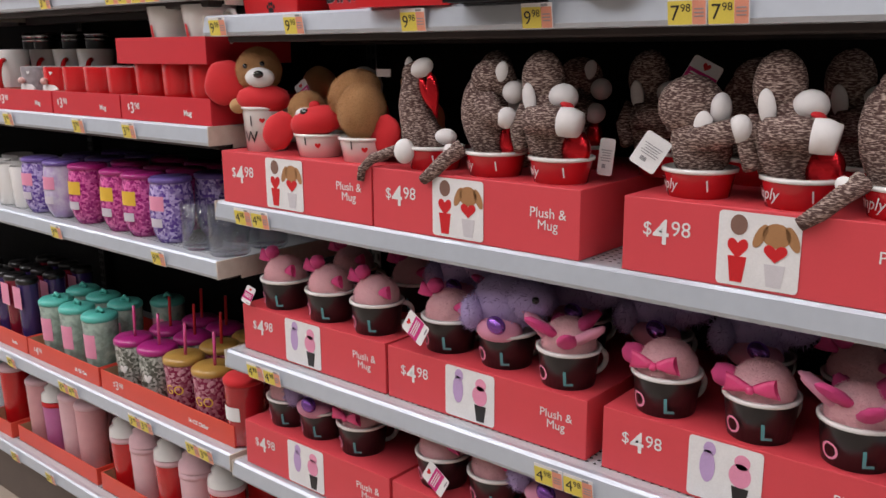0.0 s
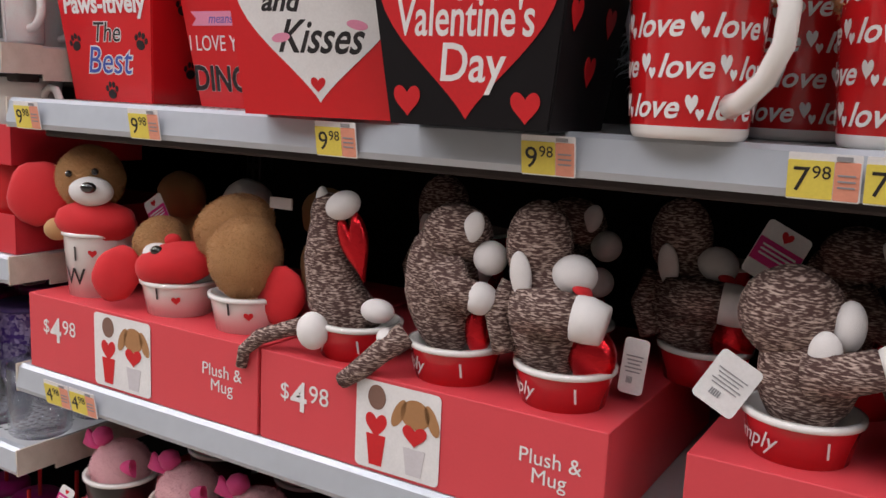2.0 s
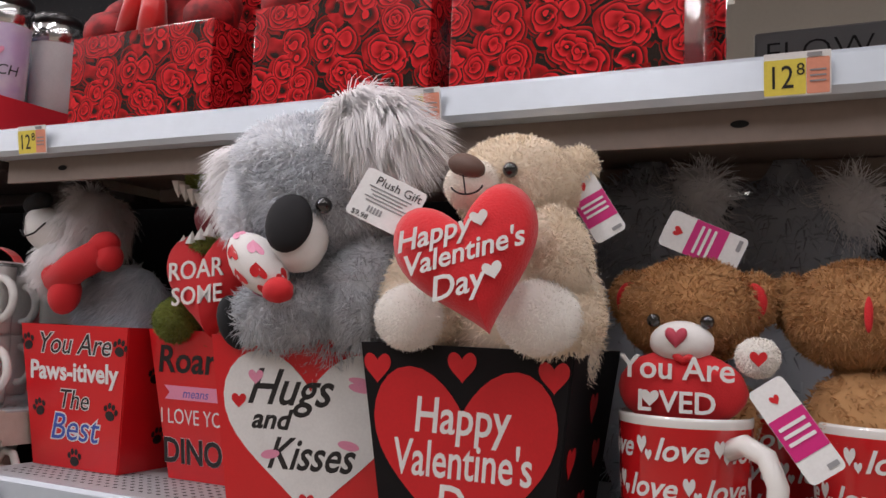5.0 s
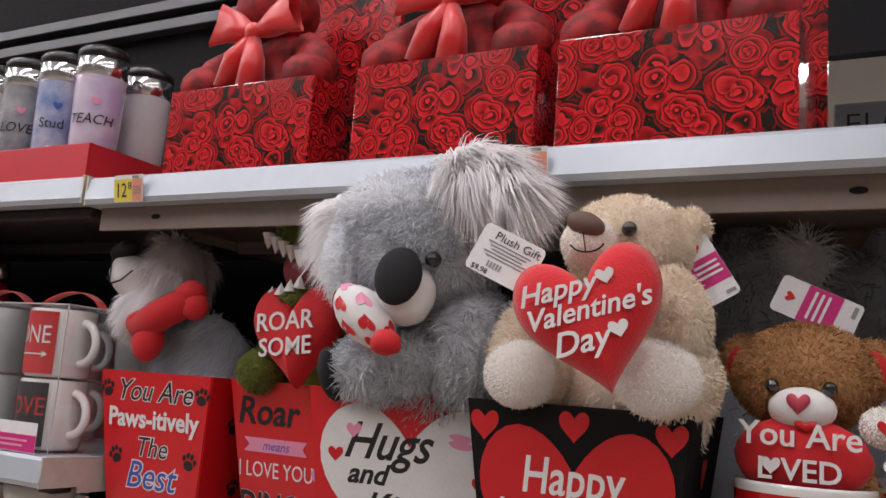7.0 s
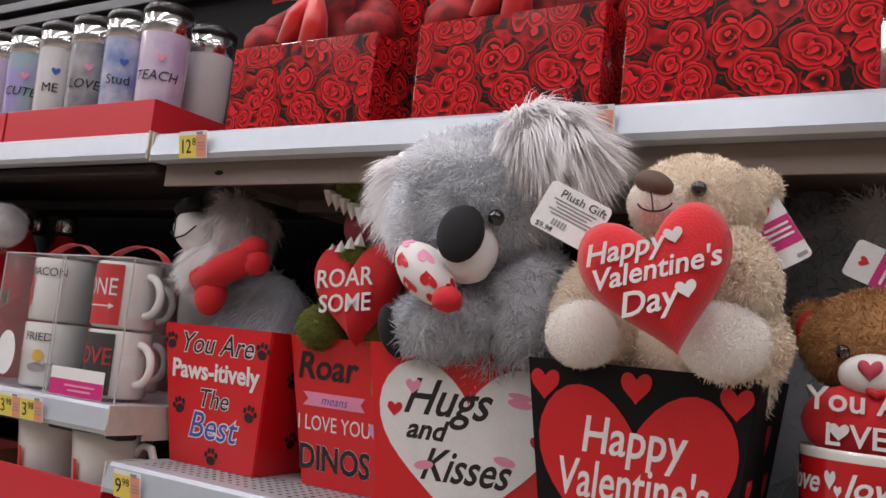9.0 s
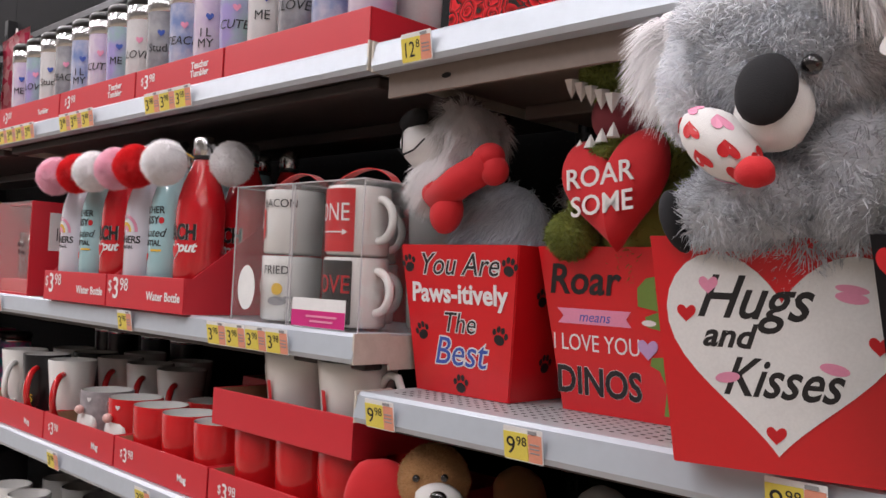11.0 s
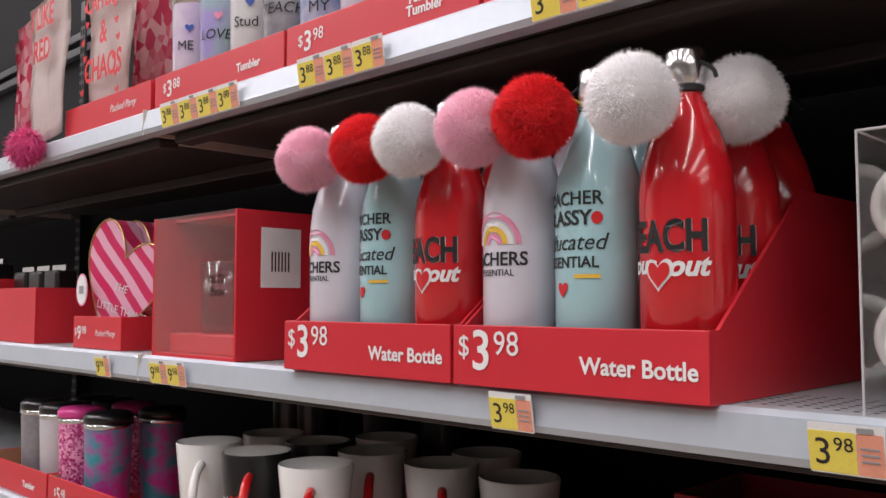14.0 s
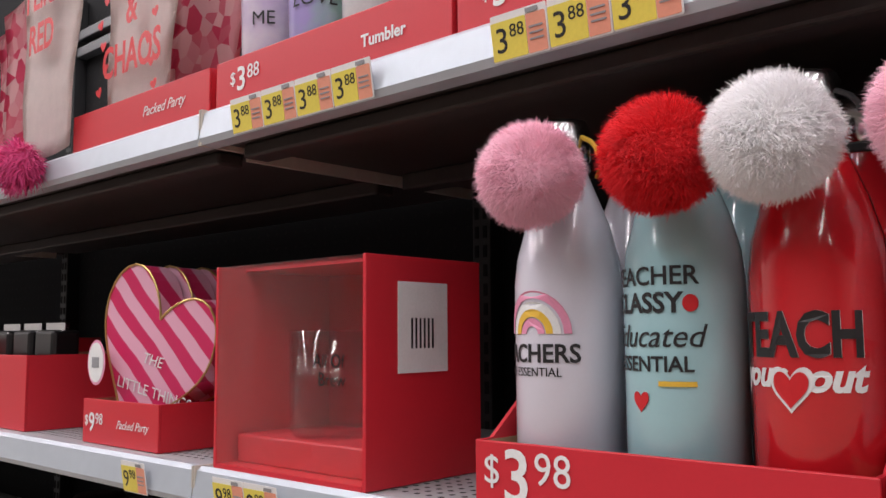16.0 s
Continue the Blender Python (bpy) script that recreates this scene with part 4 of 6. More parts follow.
fur("arm", (-0.062, -0.03, 0.142), (0.016, 0.016, 0.034), F_GREEN, di, 400, 0.006, seed=35)
dh = part("heart", puffy_heart(0.125, 0.118, 0.045, (88, -6, 0), (-0.002, -0.062, 0.150)), F_RED, di, "red plush heart with white felt letters", smooth=True)
words_on(dh, [("ROAR", 0.029, -0.004, 0.006, 0.0), ("SOME", 0.028, -0.002, -0.022, 0.0)], pose(-0.002, -0.062, 0.150, 88, -6, 0) @ Matrix.Translation((0, 0, 0.0215)), FELT)


def mug_bear(x, y, turned, label):
    t = thing("plush_bear", label, "plush toy", "mug bears", (x, y, 1.36))
    fur("body", (0, 0, 0.095), (0.046, 0.038, 0.05), F_BROWN, t, 2500, 0.005, seed=41)
    fur("head", (-0.006, 0.004, 0.182), (0.054, 0.045, 0.041), F_BROWN, t, 12000, 0.0045, seed=42)
    for s in (-1, 1):
        fur("ear", (-0.006 + s * 0.049, 0.010, 0.192), (0.017, 0.010, 0.021), F_BROWN, t, 1500, 0.0045, seed=43 + s)
        if not turned:
            part("inner_ear", ell((-0.006 + s * 0.048, 0.0, 0.190), (0.011, 0.006, 0.015)), F_RED, t, smooth=True)
            part("eye", ell((-0.005 + s * 0.020, -0.0405, 0.173), 0.0055, sub=2), EYE_M, t, smooth=True)
    if not turned:
        part("muzzle", ell((-0.004, -0.038, 0.157), (0.024, 0.018, 0.0165)), FELT, t, smooth=True)
        part("nose", puffy_heart(0.0165, 0.0155, 0.008, (84, 0, 0), (-0.005, -0.0555, 0.160)), mat("rose_nose", (0.50, 0.05, 0.09), 0.6), t, smooth=True)
        part("mouth", puffy_heart(0.016, 0.008, 0.006, (95, 0, 0), (0.0, -0.0525, 0.1445)), REDP, t, smooth=True)
        h = part("heart", [ell((-0.004, -0.036, 0.122), (0.048, 0.020, 0.030), lump=0.04)], F_RED, t, "red plush heart with white letters", smooth=True)
        words_on(h, [("You Are", 0.024, 0.0, 0.006, 0.0), ("L VED", 0.022, 0.0, -0.018, 0.0)], pose(-0.004, -0.0565, 0.124, 90))
        part("heart_patch", put(heart(0.013, 0.012, -0.019, -0.009, 0.0012), pose(-0.004, -0.0565, 0.124, 90)), FELT, h)
        fur("paw", (0.050, -0.034, 0.148), (0.015, 0.011, 0.014), F_LIGHTPAD, t, 2500, 0.002, seed=47)
        part("paw_pad", put(heart(0.012, 0.011), pose(0.052, -0.0475, 0.147, 90)), REDP, t)
    else:
        part("stitching", ell((0.0, -0.046, 0.182), (0.003, 0.003, 0.013)), F_RED, t, smooth=True)
    return t


mug_bear(0.822, 0.030, False, "golden brown teddy with a heart nose in a love mug")
mug_bear(0.945, 0.05, True, "golden brown teddy turned around in a love mug")
hang_tag((0.902, -0.055, 1.463), 0.026, 0.070, (80, -35, 12))


def love_mug(x, y, turn):
    m = thing("love_mug", "tall red mug printed with white love words and hearts", "mug", "love mugs", (x, y, 1.3348))
    prof = [(0.0, 0.0), (0.040, 0.0), (0.042, 0.004), (0.0425, 0.009)]
    part("foot", lathe(prof, 40), CERAMIC, m, smooth=True)
    part("body", lathe([(0.0425, 0.009), (0.0475, 0.07), (0.0500, 0.121)], 40), REDCER, m, "red glazed body", smooth=True)
    part("rim", lathe([(0.0500, 0.121), (0.0505, 0.126), (0.0498, 0.1285), (0.0470, 0.127), (0.0455, 0.07), (0.04, 0.012), (0, 0.012)], 40), CERAMIC, m, smooth=True)
    hx = [(0.046, 0, 0.106), (0.062, 0, 0.112), (0.082, 0, 0.106), (0.092, 0, 0.088), (0.090, 0, 0.064), (0.076, 0, 0.042), (0.056, 0, 0.028), (0.043, 0, 0.024)]
    h = part("handle", tube(hx, [0.008, 0.0078, 0.0075, 0.0075, 0.0075, 0.0075, 0.008, 0.009], 12), CERAMIC, m, "thick white handle", smooth=True)
    h.data.transform(pose(0, 0, 0, 0, 0, turn))
    rows, hearts = [], []
    for r in range(4):
        for c in range(-4, 5):
            u = c * 0.058 + (r % 2) * 0.022 - 0.016
            if abs(u) > 0.17:
                continue
            rows.append(lettering("love", 0.0228, u, 0.015 + r * 0.0275, shear=0.3, bold=0.0004, squeeze=1.0))
            hearts.append(heart(0.0085, 0.013, u + 0.0285, 0.0245 + r * 0.0275))
            hearts.append(heart(0.0055, 0.008, u + 0.0345, 0.0175 + r * 0.0275))
    each("love_print", wrap(rows, 0.0415, 0.0498, 0.121, lift=0.0012), WHITE, m, "white handwritten words")
    each("heart_print", wrap(hearts, 0.0415, 0.0498, 0.121, lift=0.0012), WHITE, m)
    return m


love_mug(0.818, 0.010, -38)
love_mug(0.955, 0.050, -30)
love_mug(0.868, 0.155, -30)
love_mug(1.085, 0.050, -30)
# second row on this shelf
fur_back = [("grey koala plush at the back of the shelf", F_GREY, 0.735, 0.24, 1.632), ("grey koala plush at the back of the shelf", F_GREY, 0.872, 0.26, 1.622)]
for lab, fm, x, y, z in fur_back:
    t = thing("plush_koala", lab, "plush toy", "plush toys", (x, y, 1.332))
    fur("body", (0, 0, 0.19), (0.06, 0.05, 0.19), fm, t, 1200, 0.016, seed=51, width=0.002)
    fur("head", (0, 0, z - 1.332), (0.07, 0.06, 0.06), fm, t, 1600, 0.016, seed=52, width=0.002)
    fur("ear", (0.055, -0.03, z - 1.302), (0.03, 0.018, 0.03), F_WHITE, t, 800, 0.024, seed=53)
for i, x in enumerate((0.12, 0.30)):
    t = thing("plush_dog", "dark grey dog plush at the back of the shelf", "plush toy", "plush toys", (x, 0.30, 1.332))
    fur("body", (0, 0, 0.10), (0.055, 0.05, 0.10), F_BLUEGREY, t, 600, 0.014, seed=55, width=0.002)
    fur("head", (0, 0, 0.24), (0.05, 0.05, 0.05), F_BLUEGREY, t, 600, 0.016, seed=56, width=0.002)
    part("bow", [ell((-0.02, -0.055, 0.17), (0.025, 0.012, 0.02)), ell((0.02, -0.055, 0.17), (0.025, 0.012, 0.02))], F_RED, t, smooth=True)

# ---- rose boxes on the top shelf ----
ROSES = pattern("rose_paper", "rose", (0.74, 0.022, 0.030), (0.016, 0.010, 0.007), 37, 0.16)
ROSES.node_tree.nodes["Principled BSDF"].inputs["Coat Weight"].default_value = 0.7
for x0, x1, y0 in ((0.098, 0.312, 0.022), (0.371, 0.578, 0.018), (0.600, 0.811, 0.016)):
    b = thing("rose_gift_box", "glossy rose-printed gift box with a red plush bear inside", "gift box", "rose boxes", ((x0 + x1) / 2, y0, 1.7362))
    w = (x1 - x0) / 2
    part("front_panel", bx(-w, 0, 0, w, 0.004, 0.108, 0.001), ROSES, b)
    for s in (-1, 1):
        part("side_panel", bx(min(s * w, s * (w - 0.004)), 0.0042, 0, max(s * w, s * (w - 0.004)), 0.15, 0.108), ROSES, b)
    part("base", bx(-w + 0.004, 0.0042, 0.0, w - 0.004, 0.15, 0.003), ROSES, b)
    part("raised_lid", bx(-w + 0.01, 0.150, 0.0, w + 0.01, 0.158, 0.29, 0.001), ROSES, b, "rose-printed lid standing open behind")
    t = thing("plush_bear", "red velvet bear plush with a satin bow in a rose box", "plush toy", "red bears", ((x0 + x1) / 2 - 0.005, y0 + 0.08, 1.7395))
    RV = pattern("red_velvet", "wash", (0.40, 0.006, 0.009), (0.16, 0.003, 0.004), 60, 0.7)
    part("body", [ell((0, 0, 0.10), (0.060, 0.05, 0.10), lump=0.05)], RV, t, smooth=True)
    part("head", ell((-0.01, -0.01, 0.225), (0.055, 0.048, 0.046), lump=0.04), RV, t, smooth=True)
    for s in (-1, 1):
        part("arm", tube([(s * 0.045, -0.01, 0.17), (s * 0.075, -0.03, 0.14), (s * 0.082, -0.05, 0.10)], [0.022, 0.026, 0.026], 12), RV, t, smooth=True)
        part("paw", ell((s * 0.078, -0.052, 0.118), (0.032, 0.024, 0.026), lump=0.08), RV, t, smooth=True)
    part("bow", [bow_loop((0, -0.058, 0.176), 0.062, 0.055, 0.014, -1, 18), bow_loop((0, -0.058, 0.178), 0.062, 0.055, 0.014, 1, -18), ell((0, -0.062, 0.177), (0.011, 0.010, 0.012)), tube([(0, -0.06, 0.17), (0.008, -0.066, 0.14), (0.006, -0.064, 0.10)], [0.008, 0.014, 0.018], 8), tube([(-0.002, -0.06, 0.17), (-0.022, -0.066, 0.145), (-0.035, -0.060, 0.11)], [0.008, 0.013, 0.016], 8)], SATIN, t, "bright red satin bow", smooth=True)

# sign of the next aisle
sg = thing("aisle_sign", "grey board sign with thin black letters in the next aisle", "sign", "", (0.98, 0.60, 0))
part("board", bx(-0.185, 0, 1.60, 0.30, 0.012, 1.962, 0.004), mat("sign_grey", (0.30, 0.30, 0.30), 0.5), sg)
part("post", bx(0.1, 0.002, 0.0, 0.14, 0.010, 1.62), mat("sign_grey", (0.30, 0.30, 0.30)), sg)
each("letter", put([lettering("FLOW", 0.046, -0.10, 0, bold=-0.0006, squeeze=1.1)], pose(0, -0.001, 1.913, 90)), BLACK, sg)

# ---- plush and mug boxes ----
for x0, x1, kind in ((0.022, 0.404, "red"), (0.406, 0.780, "red"), (0.840, 1.215, "red")):
    plush_box(x0, x1, 0.003, 1.0042, 0.094, 0.34, kind)
TOP = 1.0982
CUPRED = mat("red_cup", (0.56, 0.012, 0.02), 0.25, var=0.06, scale=20, bump=0.0, coat=0.3)


def short_cup(name, x, y, z, r, h, material, label, group, rimr=0.003):
    c = thing(name, label, "cup", group, (x, y, z))
    part("body", lathe([(0, 0), (r * 0.86, 0), (r, h)], 32), material, c, smooth=True)
    part("rim", lathe([(r, h), (r + rimr, h + 0.001), (r + rimr, h + 0.005), (r - 0.002, h + 0.006), (r - 0.004, h - 0.01), (0, h - 0.012)], 32), CERAMIC, c, "white rim", smooth=True)
    return c


def monkey(x, y, pieces, words=True):
    c = short_cup("monkey_cup", x, y, TOP, 0.043, 0.030, CUPRED, "short red cup with white script standing on a salmon box", "monkey cups")
    if words:
        each("white_script", wrap([lettering("imply", 0.020, -0.030, 0.010, shear=0.3), lettering("I", 0.020, 0.030, 0.010)], 0.037, 0.043, 0.030, -5, 0.0012), WHITE, c)
    t = thing("plush_monkey", "brown marl sock monkey plush with white hands", "plush toy", "sock monkeys", (x, y, TOP + 0.02))
    for nm, bm, m in pieces:
        part(nm, bm, m, t, smooth=True)
    return t


def monkey_pieces(v):
    if v == 0:
        return [("body", [tube([(0.0, 0, 0.0), (-0.030, 0, 0.035), (-0.042, 0, 0.075), (-0.040, 0, 0.118)], [0.034, 0.030, 0.024, 0.018], 16)], KNIT),
                ("head", ell((-0.042, 0, 0.118), (0.018, 0.018, 0.022)), KNIT), ("ear", ell((-0.046, -0.005, 0.132), (0.007, 0.006, 0.014)), FELT),
                ("hand", ell((-0.014, -0.012, 0.130), (0.020, 0.014, 0.014), (0, -25, 0)), FELT), ("foot", ell((-0.022, -0.045, 0.008), (0.017, 0.014, 0.019)), FELT),
                ("foot", ell((0.030, -0.01, 0.030), (0.018, 0.014, 0.012)), FELT),
                ("foil_heart", puffy_heart(0.036, 0.07, 0.014, (90, -20, 0), (0.002, -0.01, 0.088)), FOIL),
                ("tail", tube([(-0.03, -0.03, 0.012), (-0.055, -0.044, 0.004), (-0.085, -0.052, -0.008), (-0.102, -0.056, -0.024), (-0.105, -0.057, -0.042)], [0.010, 0.008, 0.008, 0.007, 0.006], 8), KNIT)]
    if v == 1:
        return [("body", ell((-0.018, 0, 0.062), (0.036, 0.032, 0.064), (0, -8, 0), lump=0.06), KNIT), ("head", ell((-0.004, 0, 0.116), (0.034, 0.030, 0.028), lump=0.04), KNIT),
                ("ear", ell((0.022, -0.018, 0.126), (0.010, 0.006, 0.015), (0, 20, 0)), FELT), ("muzzle", ell((0.034, -0.005, 0.098), (0.016, 0.016, 0.016)), FELT),
                ("arm", tube([(-0.004, -0.02, 0.088), (0.012, -0.026, 0.068), (0.030, -0.024, 0.062)], [0.018, 0.017, 0.016], 12), KNIT),
                ("hand", ell((0.036, -0.024, 0.064), (0.015, 0.016, 0.015)), FELT), ("foil_heart", ell((0.026, -0.006, 0.030), (0.013, 0.012, 0.024)), FOIL),
                ("tail", tube([(-0.035, -0.032, 0.02), (-0.052, -0.048, 0.004), (-0.072, -0.055, -0.016), (-0.090, -0.058, -0.030)], [0.013, 0.011, 0.010, 0.008], 8), KNIT), ("foot", ell((-0.050, -0.040, 0.012), (0.014, 0.010, 0.010), (0, 40, 0)), FELT)]
    if v == 2:
        return [("body", ell((-0.020, 0, 0.052), (0.038, 0.032, 0.060), lump=0.06), KNIT), ("head", ell((-0.032, 0, 0.115), (0.030, 0.028, 0.040), lump=0.03), KNIT),
                ("ear", ell((-0.034, -0.030, 0.092), (0.010, 0.006, 0.021), (0, -10, 0)), FELT), ("muzzle", ell((0.006, -0.008, 0.094), (0.020, 0.020, 0.018)), FELT),
                ("mouth", ell((0.018, -0.018, 0.084), (0.010, 0.010, 0.005), (0, 30, 0)), F_RED),
                ("arm", tube([(-0.030, -0.030, 0.062), (-0.004, -0.036, 0.066), (0.020, -0.032, 0.064)], [0.020, 0.020, 0.019], 12), KNIT),
                ("hand", tube([(0.018, -0.032, 0.064), (0.030, -0.030, 0.063), (0.044, -0.028, 0.060)], [0.0195, 0.020, 0.017], 12), FELT), ("foil_heart", ell((0.026, -0.006, 0.026), (0.022, 0.014, 0.026)), FOIL),
                ("leg", tube([(-0.052, -0.01, 0.08), (-0.060, -0.02, 0.05), (-0.046, -0.03, 0.022)], [0.010, 0.011, 0.010], 10), KNIT)]
    return [("body", ell((0.0, 0, 0.045), (0.038, 0.034, 0.05), lump=0.06), KNIT), ("head", ell((-0.016, 0, 0.088), (0.040, 0.038, 0.038), lump=0.03), KNIT),
            ("ear", ell((0.014, -0.030, 0.068), (0.012, 0.008, 0.017)), FELT), ("muzzle", ell((0.026, -0.010, 0.086), (0.012, 0.016, 0.020)), FELT),
            ("arm", tube([(0.004, -0.028, 0.050), (0.030, -0.034, 0.056), (0.052, -0.030, 0.064)], [0.017, 0.016, 0.015], 12), KNIT), ("hand", ell((0.058, -0.030, 0.066), (0.014, 0.014, 0.017)), FELT)]


for x, v in ((0.490, 0), (0.605, 1), (0.716, 2), (0.912, 3), (1.035, 2), (1.145, 1)):
    monkey(x, 0.055 if v < 3 else 0.06, monkey_pieces(v))
hang_tag((0.768, 0.085, 1.132), 0.022, 0.050, (86, 4, 5), band=False, label="white paper swing tag with barcode on a monkey")
hang_tag((0.860, 0.03, 1.150), 0.036, 0.044, (80, 30, 10), band=False, label="white paper swing tag with barcode on a monkey")
for i, (x, v) in enumerate(((0.53, 2), (0.66, 1), (0.80, 2), (0.93, 1), (1.07, 2))):
    monkey(x, 0.20, monkey_pieces(v), False)
hang_tag((0.865, 0.15, 1.235), 0.042, 0.052, (74, 28, 20))
for x in (0.50, 0.78):
    short_cup("foil_heart_cup", x, 0.27, TOP, 0.042, 0.10, CUPRED, "red cup at the back of the salmon box", "monkey cups")


def white_cup(x, z0, h, r, lean=0.0):
    c = short_cup("puppy_mug", x, 0.06, z0, r, h, CERAMIC, "white mug with black letters and a puppy inside", "puppy mugs")
    each("letter", wrap([lettering("I", 0.026, -0.008, h * 0.62)] + ([lettering("W  F", 0.030, 0.004, h * 0.22)] if h > 0.05 else []), r * 0.86, r, h, 22, 0.0012), BLACK, c)
    each("heart_print", wrap([heart(0.010, 0.009, 0.014, h * 0.75), heart(0.018, 0.016, 0.022, h * 0.36)] if h > 0.05 else [heart(0.010, 0.009, 0.014, h * 0.6)], r * 0.86, r, h, 22, 0.0012), REDP, c)
    return c


white_cup(0.085, TOP, 0.074, 0.042)
white_cup(0.228, TOP, 0.034, 0.043)
white_cup(0.338, TOP, 0.034, 0.043)
d = thing("plush_puppy", "tan puppy plush with red ears hugging a red heart", "plush toy", "puppies", (0.08, 0.06, TOP + 0.05), 28)
fur("head", (-0.006, 0, 0.092), (0.040, 0.036, 0.040), F_TAN, d, 12000, 0.0035, seed=61, width=0.0008, flat=0.85)
part("muzzle", ell((0.010, -0.034, 0.080), (0.027, 0.016, 0.018)), FELT, d, smooth=True)
part("nose", ell((0.014, -0.050, 0.086), (0.010, 0.006, 0.007), sub=2), EYE_M, d, smooth=True)
part("eye", [ell((-0.016, -0.036, 0.100), 0.0045, sub=2)], EYE_M, d, smooth=True)
part("eye", [ell((0.016, -0.036, 0.104), 0.0045, sub=2)], EYE_M, d, smooth=True)
part("ear", ell((-0.070, 0.0, 0.070), (0.044, 0.012, 0.040), (0, -25, 0), lump=0.1), F_RED, d, "floppy red ear", smooth=True)
part("heart", ell((0.010, -0.022, 0.042), (0.050, 0.026, 0.027), lump=0.08), F_RED, d, smooth=True)
part("arm", ell((-0.040, -0.02, 0.030), (0.016, 0.014, 0.014)), F_TAN, d, smooth=True)
d = thing("plush_puppy", "tan puppy plush with red ears hugging a red heart", "plush toy", "puppies", (0.215, 0.06, TOP + 0.02), 25)
fur("head", (-0.012, 0, 0.056), (0.032, 0.030, 0.032), F_TAN, d, 10000, 0.0035, seed=62, width=0.0008, flat=0.85)
part("muzzle", ell((-0.004, -0.030, 0.050), (0.018, 0.012, 0.013)), FELT, d, smooth=True)
part("nose", ell((0.0, -0.042, 0.056), (0.008, 0.006, 0.006), sub=2), EYE_M, d, smooth=True)
part("heart", ell((0.018, -0.032, 0.040), (0.048, 0.022, 0.026), (0, -14, 0), lump=0.08), F_RED, d, smooth=True)
part("ear", ell((-0.058, -0.02, 0.022), (0.028, 0.010, 0.036), (0, 35, 0), lump=0.1), F_RED, d, "floppy red ear", smooth=True)
part("eye_patch", ell((0.012, -0.026, 0.066), (0.010, 0.006, 0.008)), F_RED, d, smooth=True)
d = thing("plush_puppy", "tan puppy plush turned over in a white mug", "plush toy", "puppies", (0.335, 0.06, TOP + 0.02))
fur("body", (-0.022, 0, 0.088), (0.050, 0.036, 0.034), F_TAN, d, 12000, 0.0035, (0, -25, 0), seed=63, width=0.0008, flat=0.85)
fur("haunch", (0.006, -0.012, 0.062), (0.042, 0.036, 0.048), F_TAN, d, 12000, 0.0035, seed=64, width=0.0008, flat=0.85)
part("ear", ell((0.056, -0.01, 0.024), (0.030, 0.010, 0.034), (0, 35, 0), lump=0.1), F_RED, d, "floppy red ear", smooth=True)
part("tail_ribbon", bx(0.03, 0.0, 0.115, 0.06, 0.002, 0.127), mat("clear_tie", (0.35, 0.30, 0.28), 0.4), d)
for i, x in enumerate((0.10, 0.22, 0.35)):
    d = thing("plush_puppy", "shaded puppy plush in the back row of the box", "plush toy", "puppies", (x, 0.19, TOP))
    part("body", ell((0, 0, 0.05), (0.04, 0.035, 0.05), lump=0.1), F_TAN if i != 1 else F_RED, d, smooth=True)
    part("head", ell((0, -0.01, 0.115), (0.034, 0.03, 0.032), lump=0.08), FELT if i == 1 else F_TAN, d, smooth=True)
hang_tag((0.145, 0.10, 1.20), 0.03, 0.045, (80, -35, 10))

# ---- cups and plush on the lower shelves ----
for x0, x1 in ((0.024, 0.402), (0.406, 0.785), (0.808, 1.188)):
    plush_box(x0, x1, 0.028, 0.7132, 0.089, 0.30, "pink")
for x0, x1 in ((0.030, 0.420), (0.425, 0.800), (0.805, 1.180)):
    plush_box(x0, x1, 0.012, 0.4812, 0.090, 0.30, "pink")


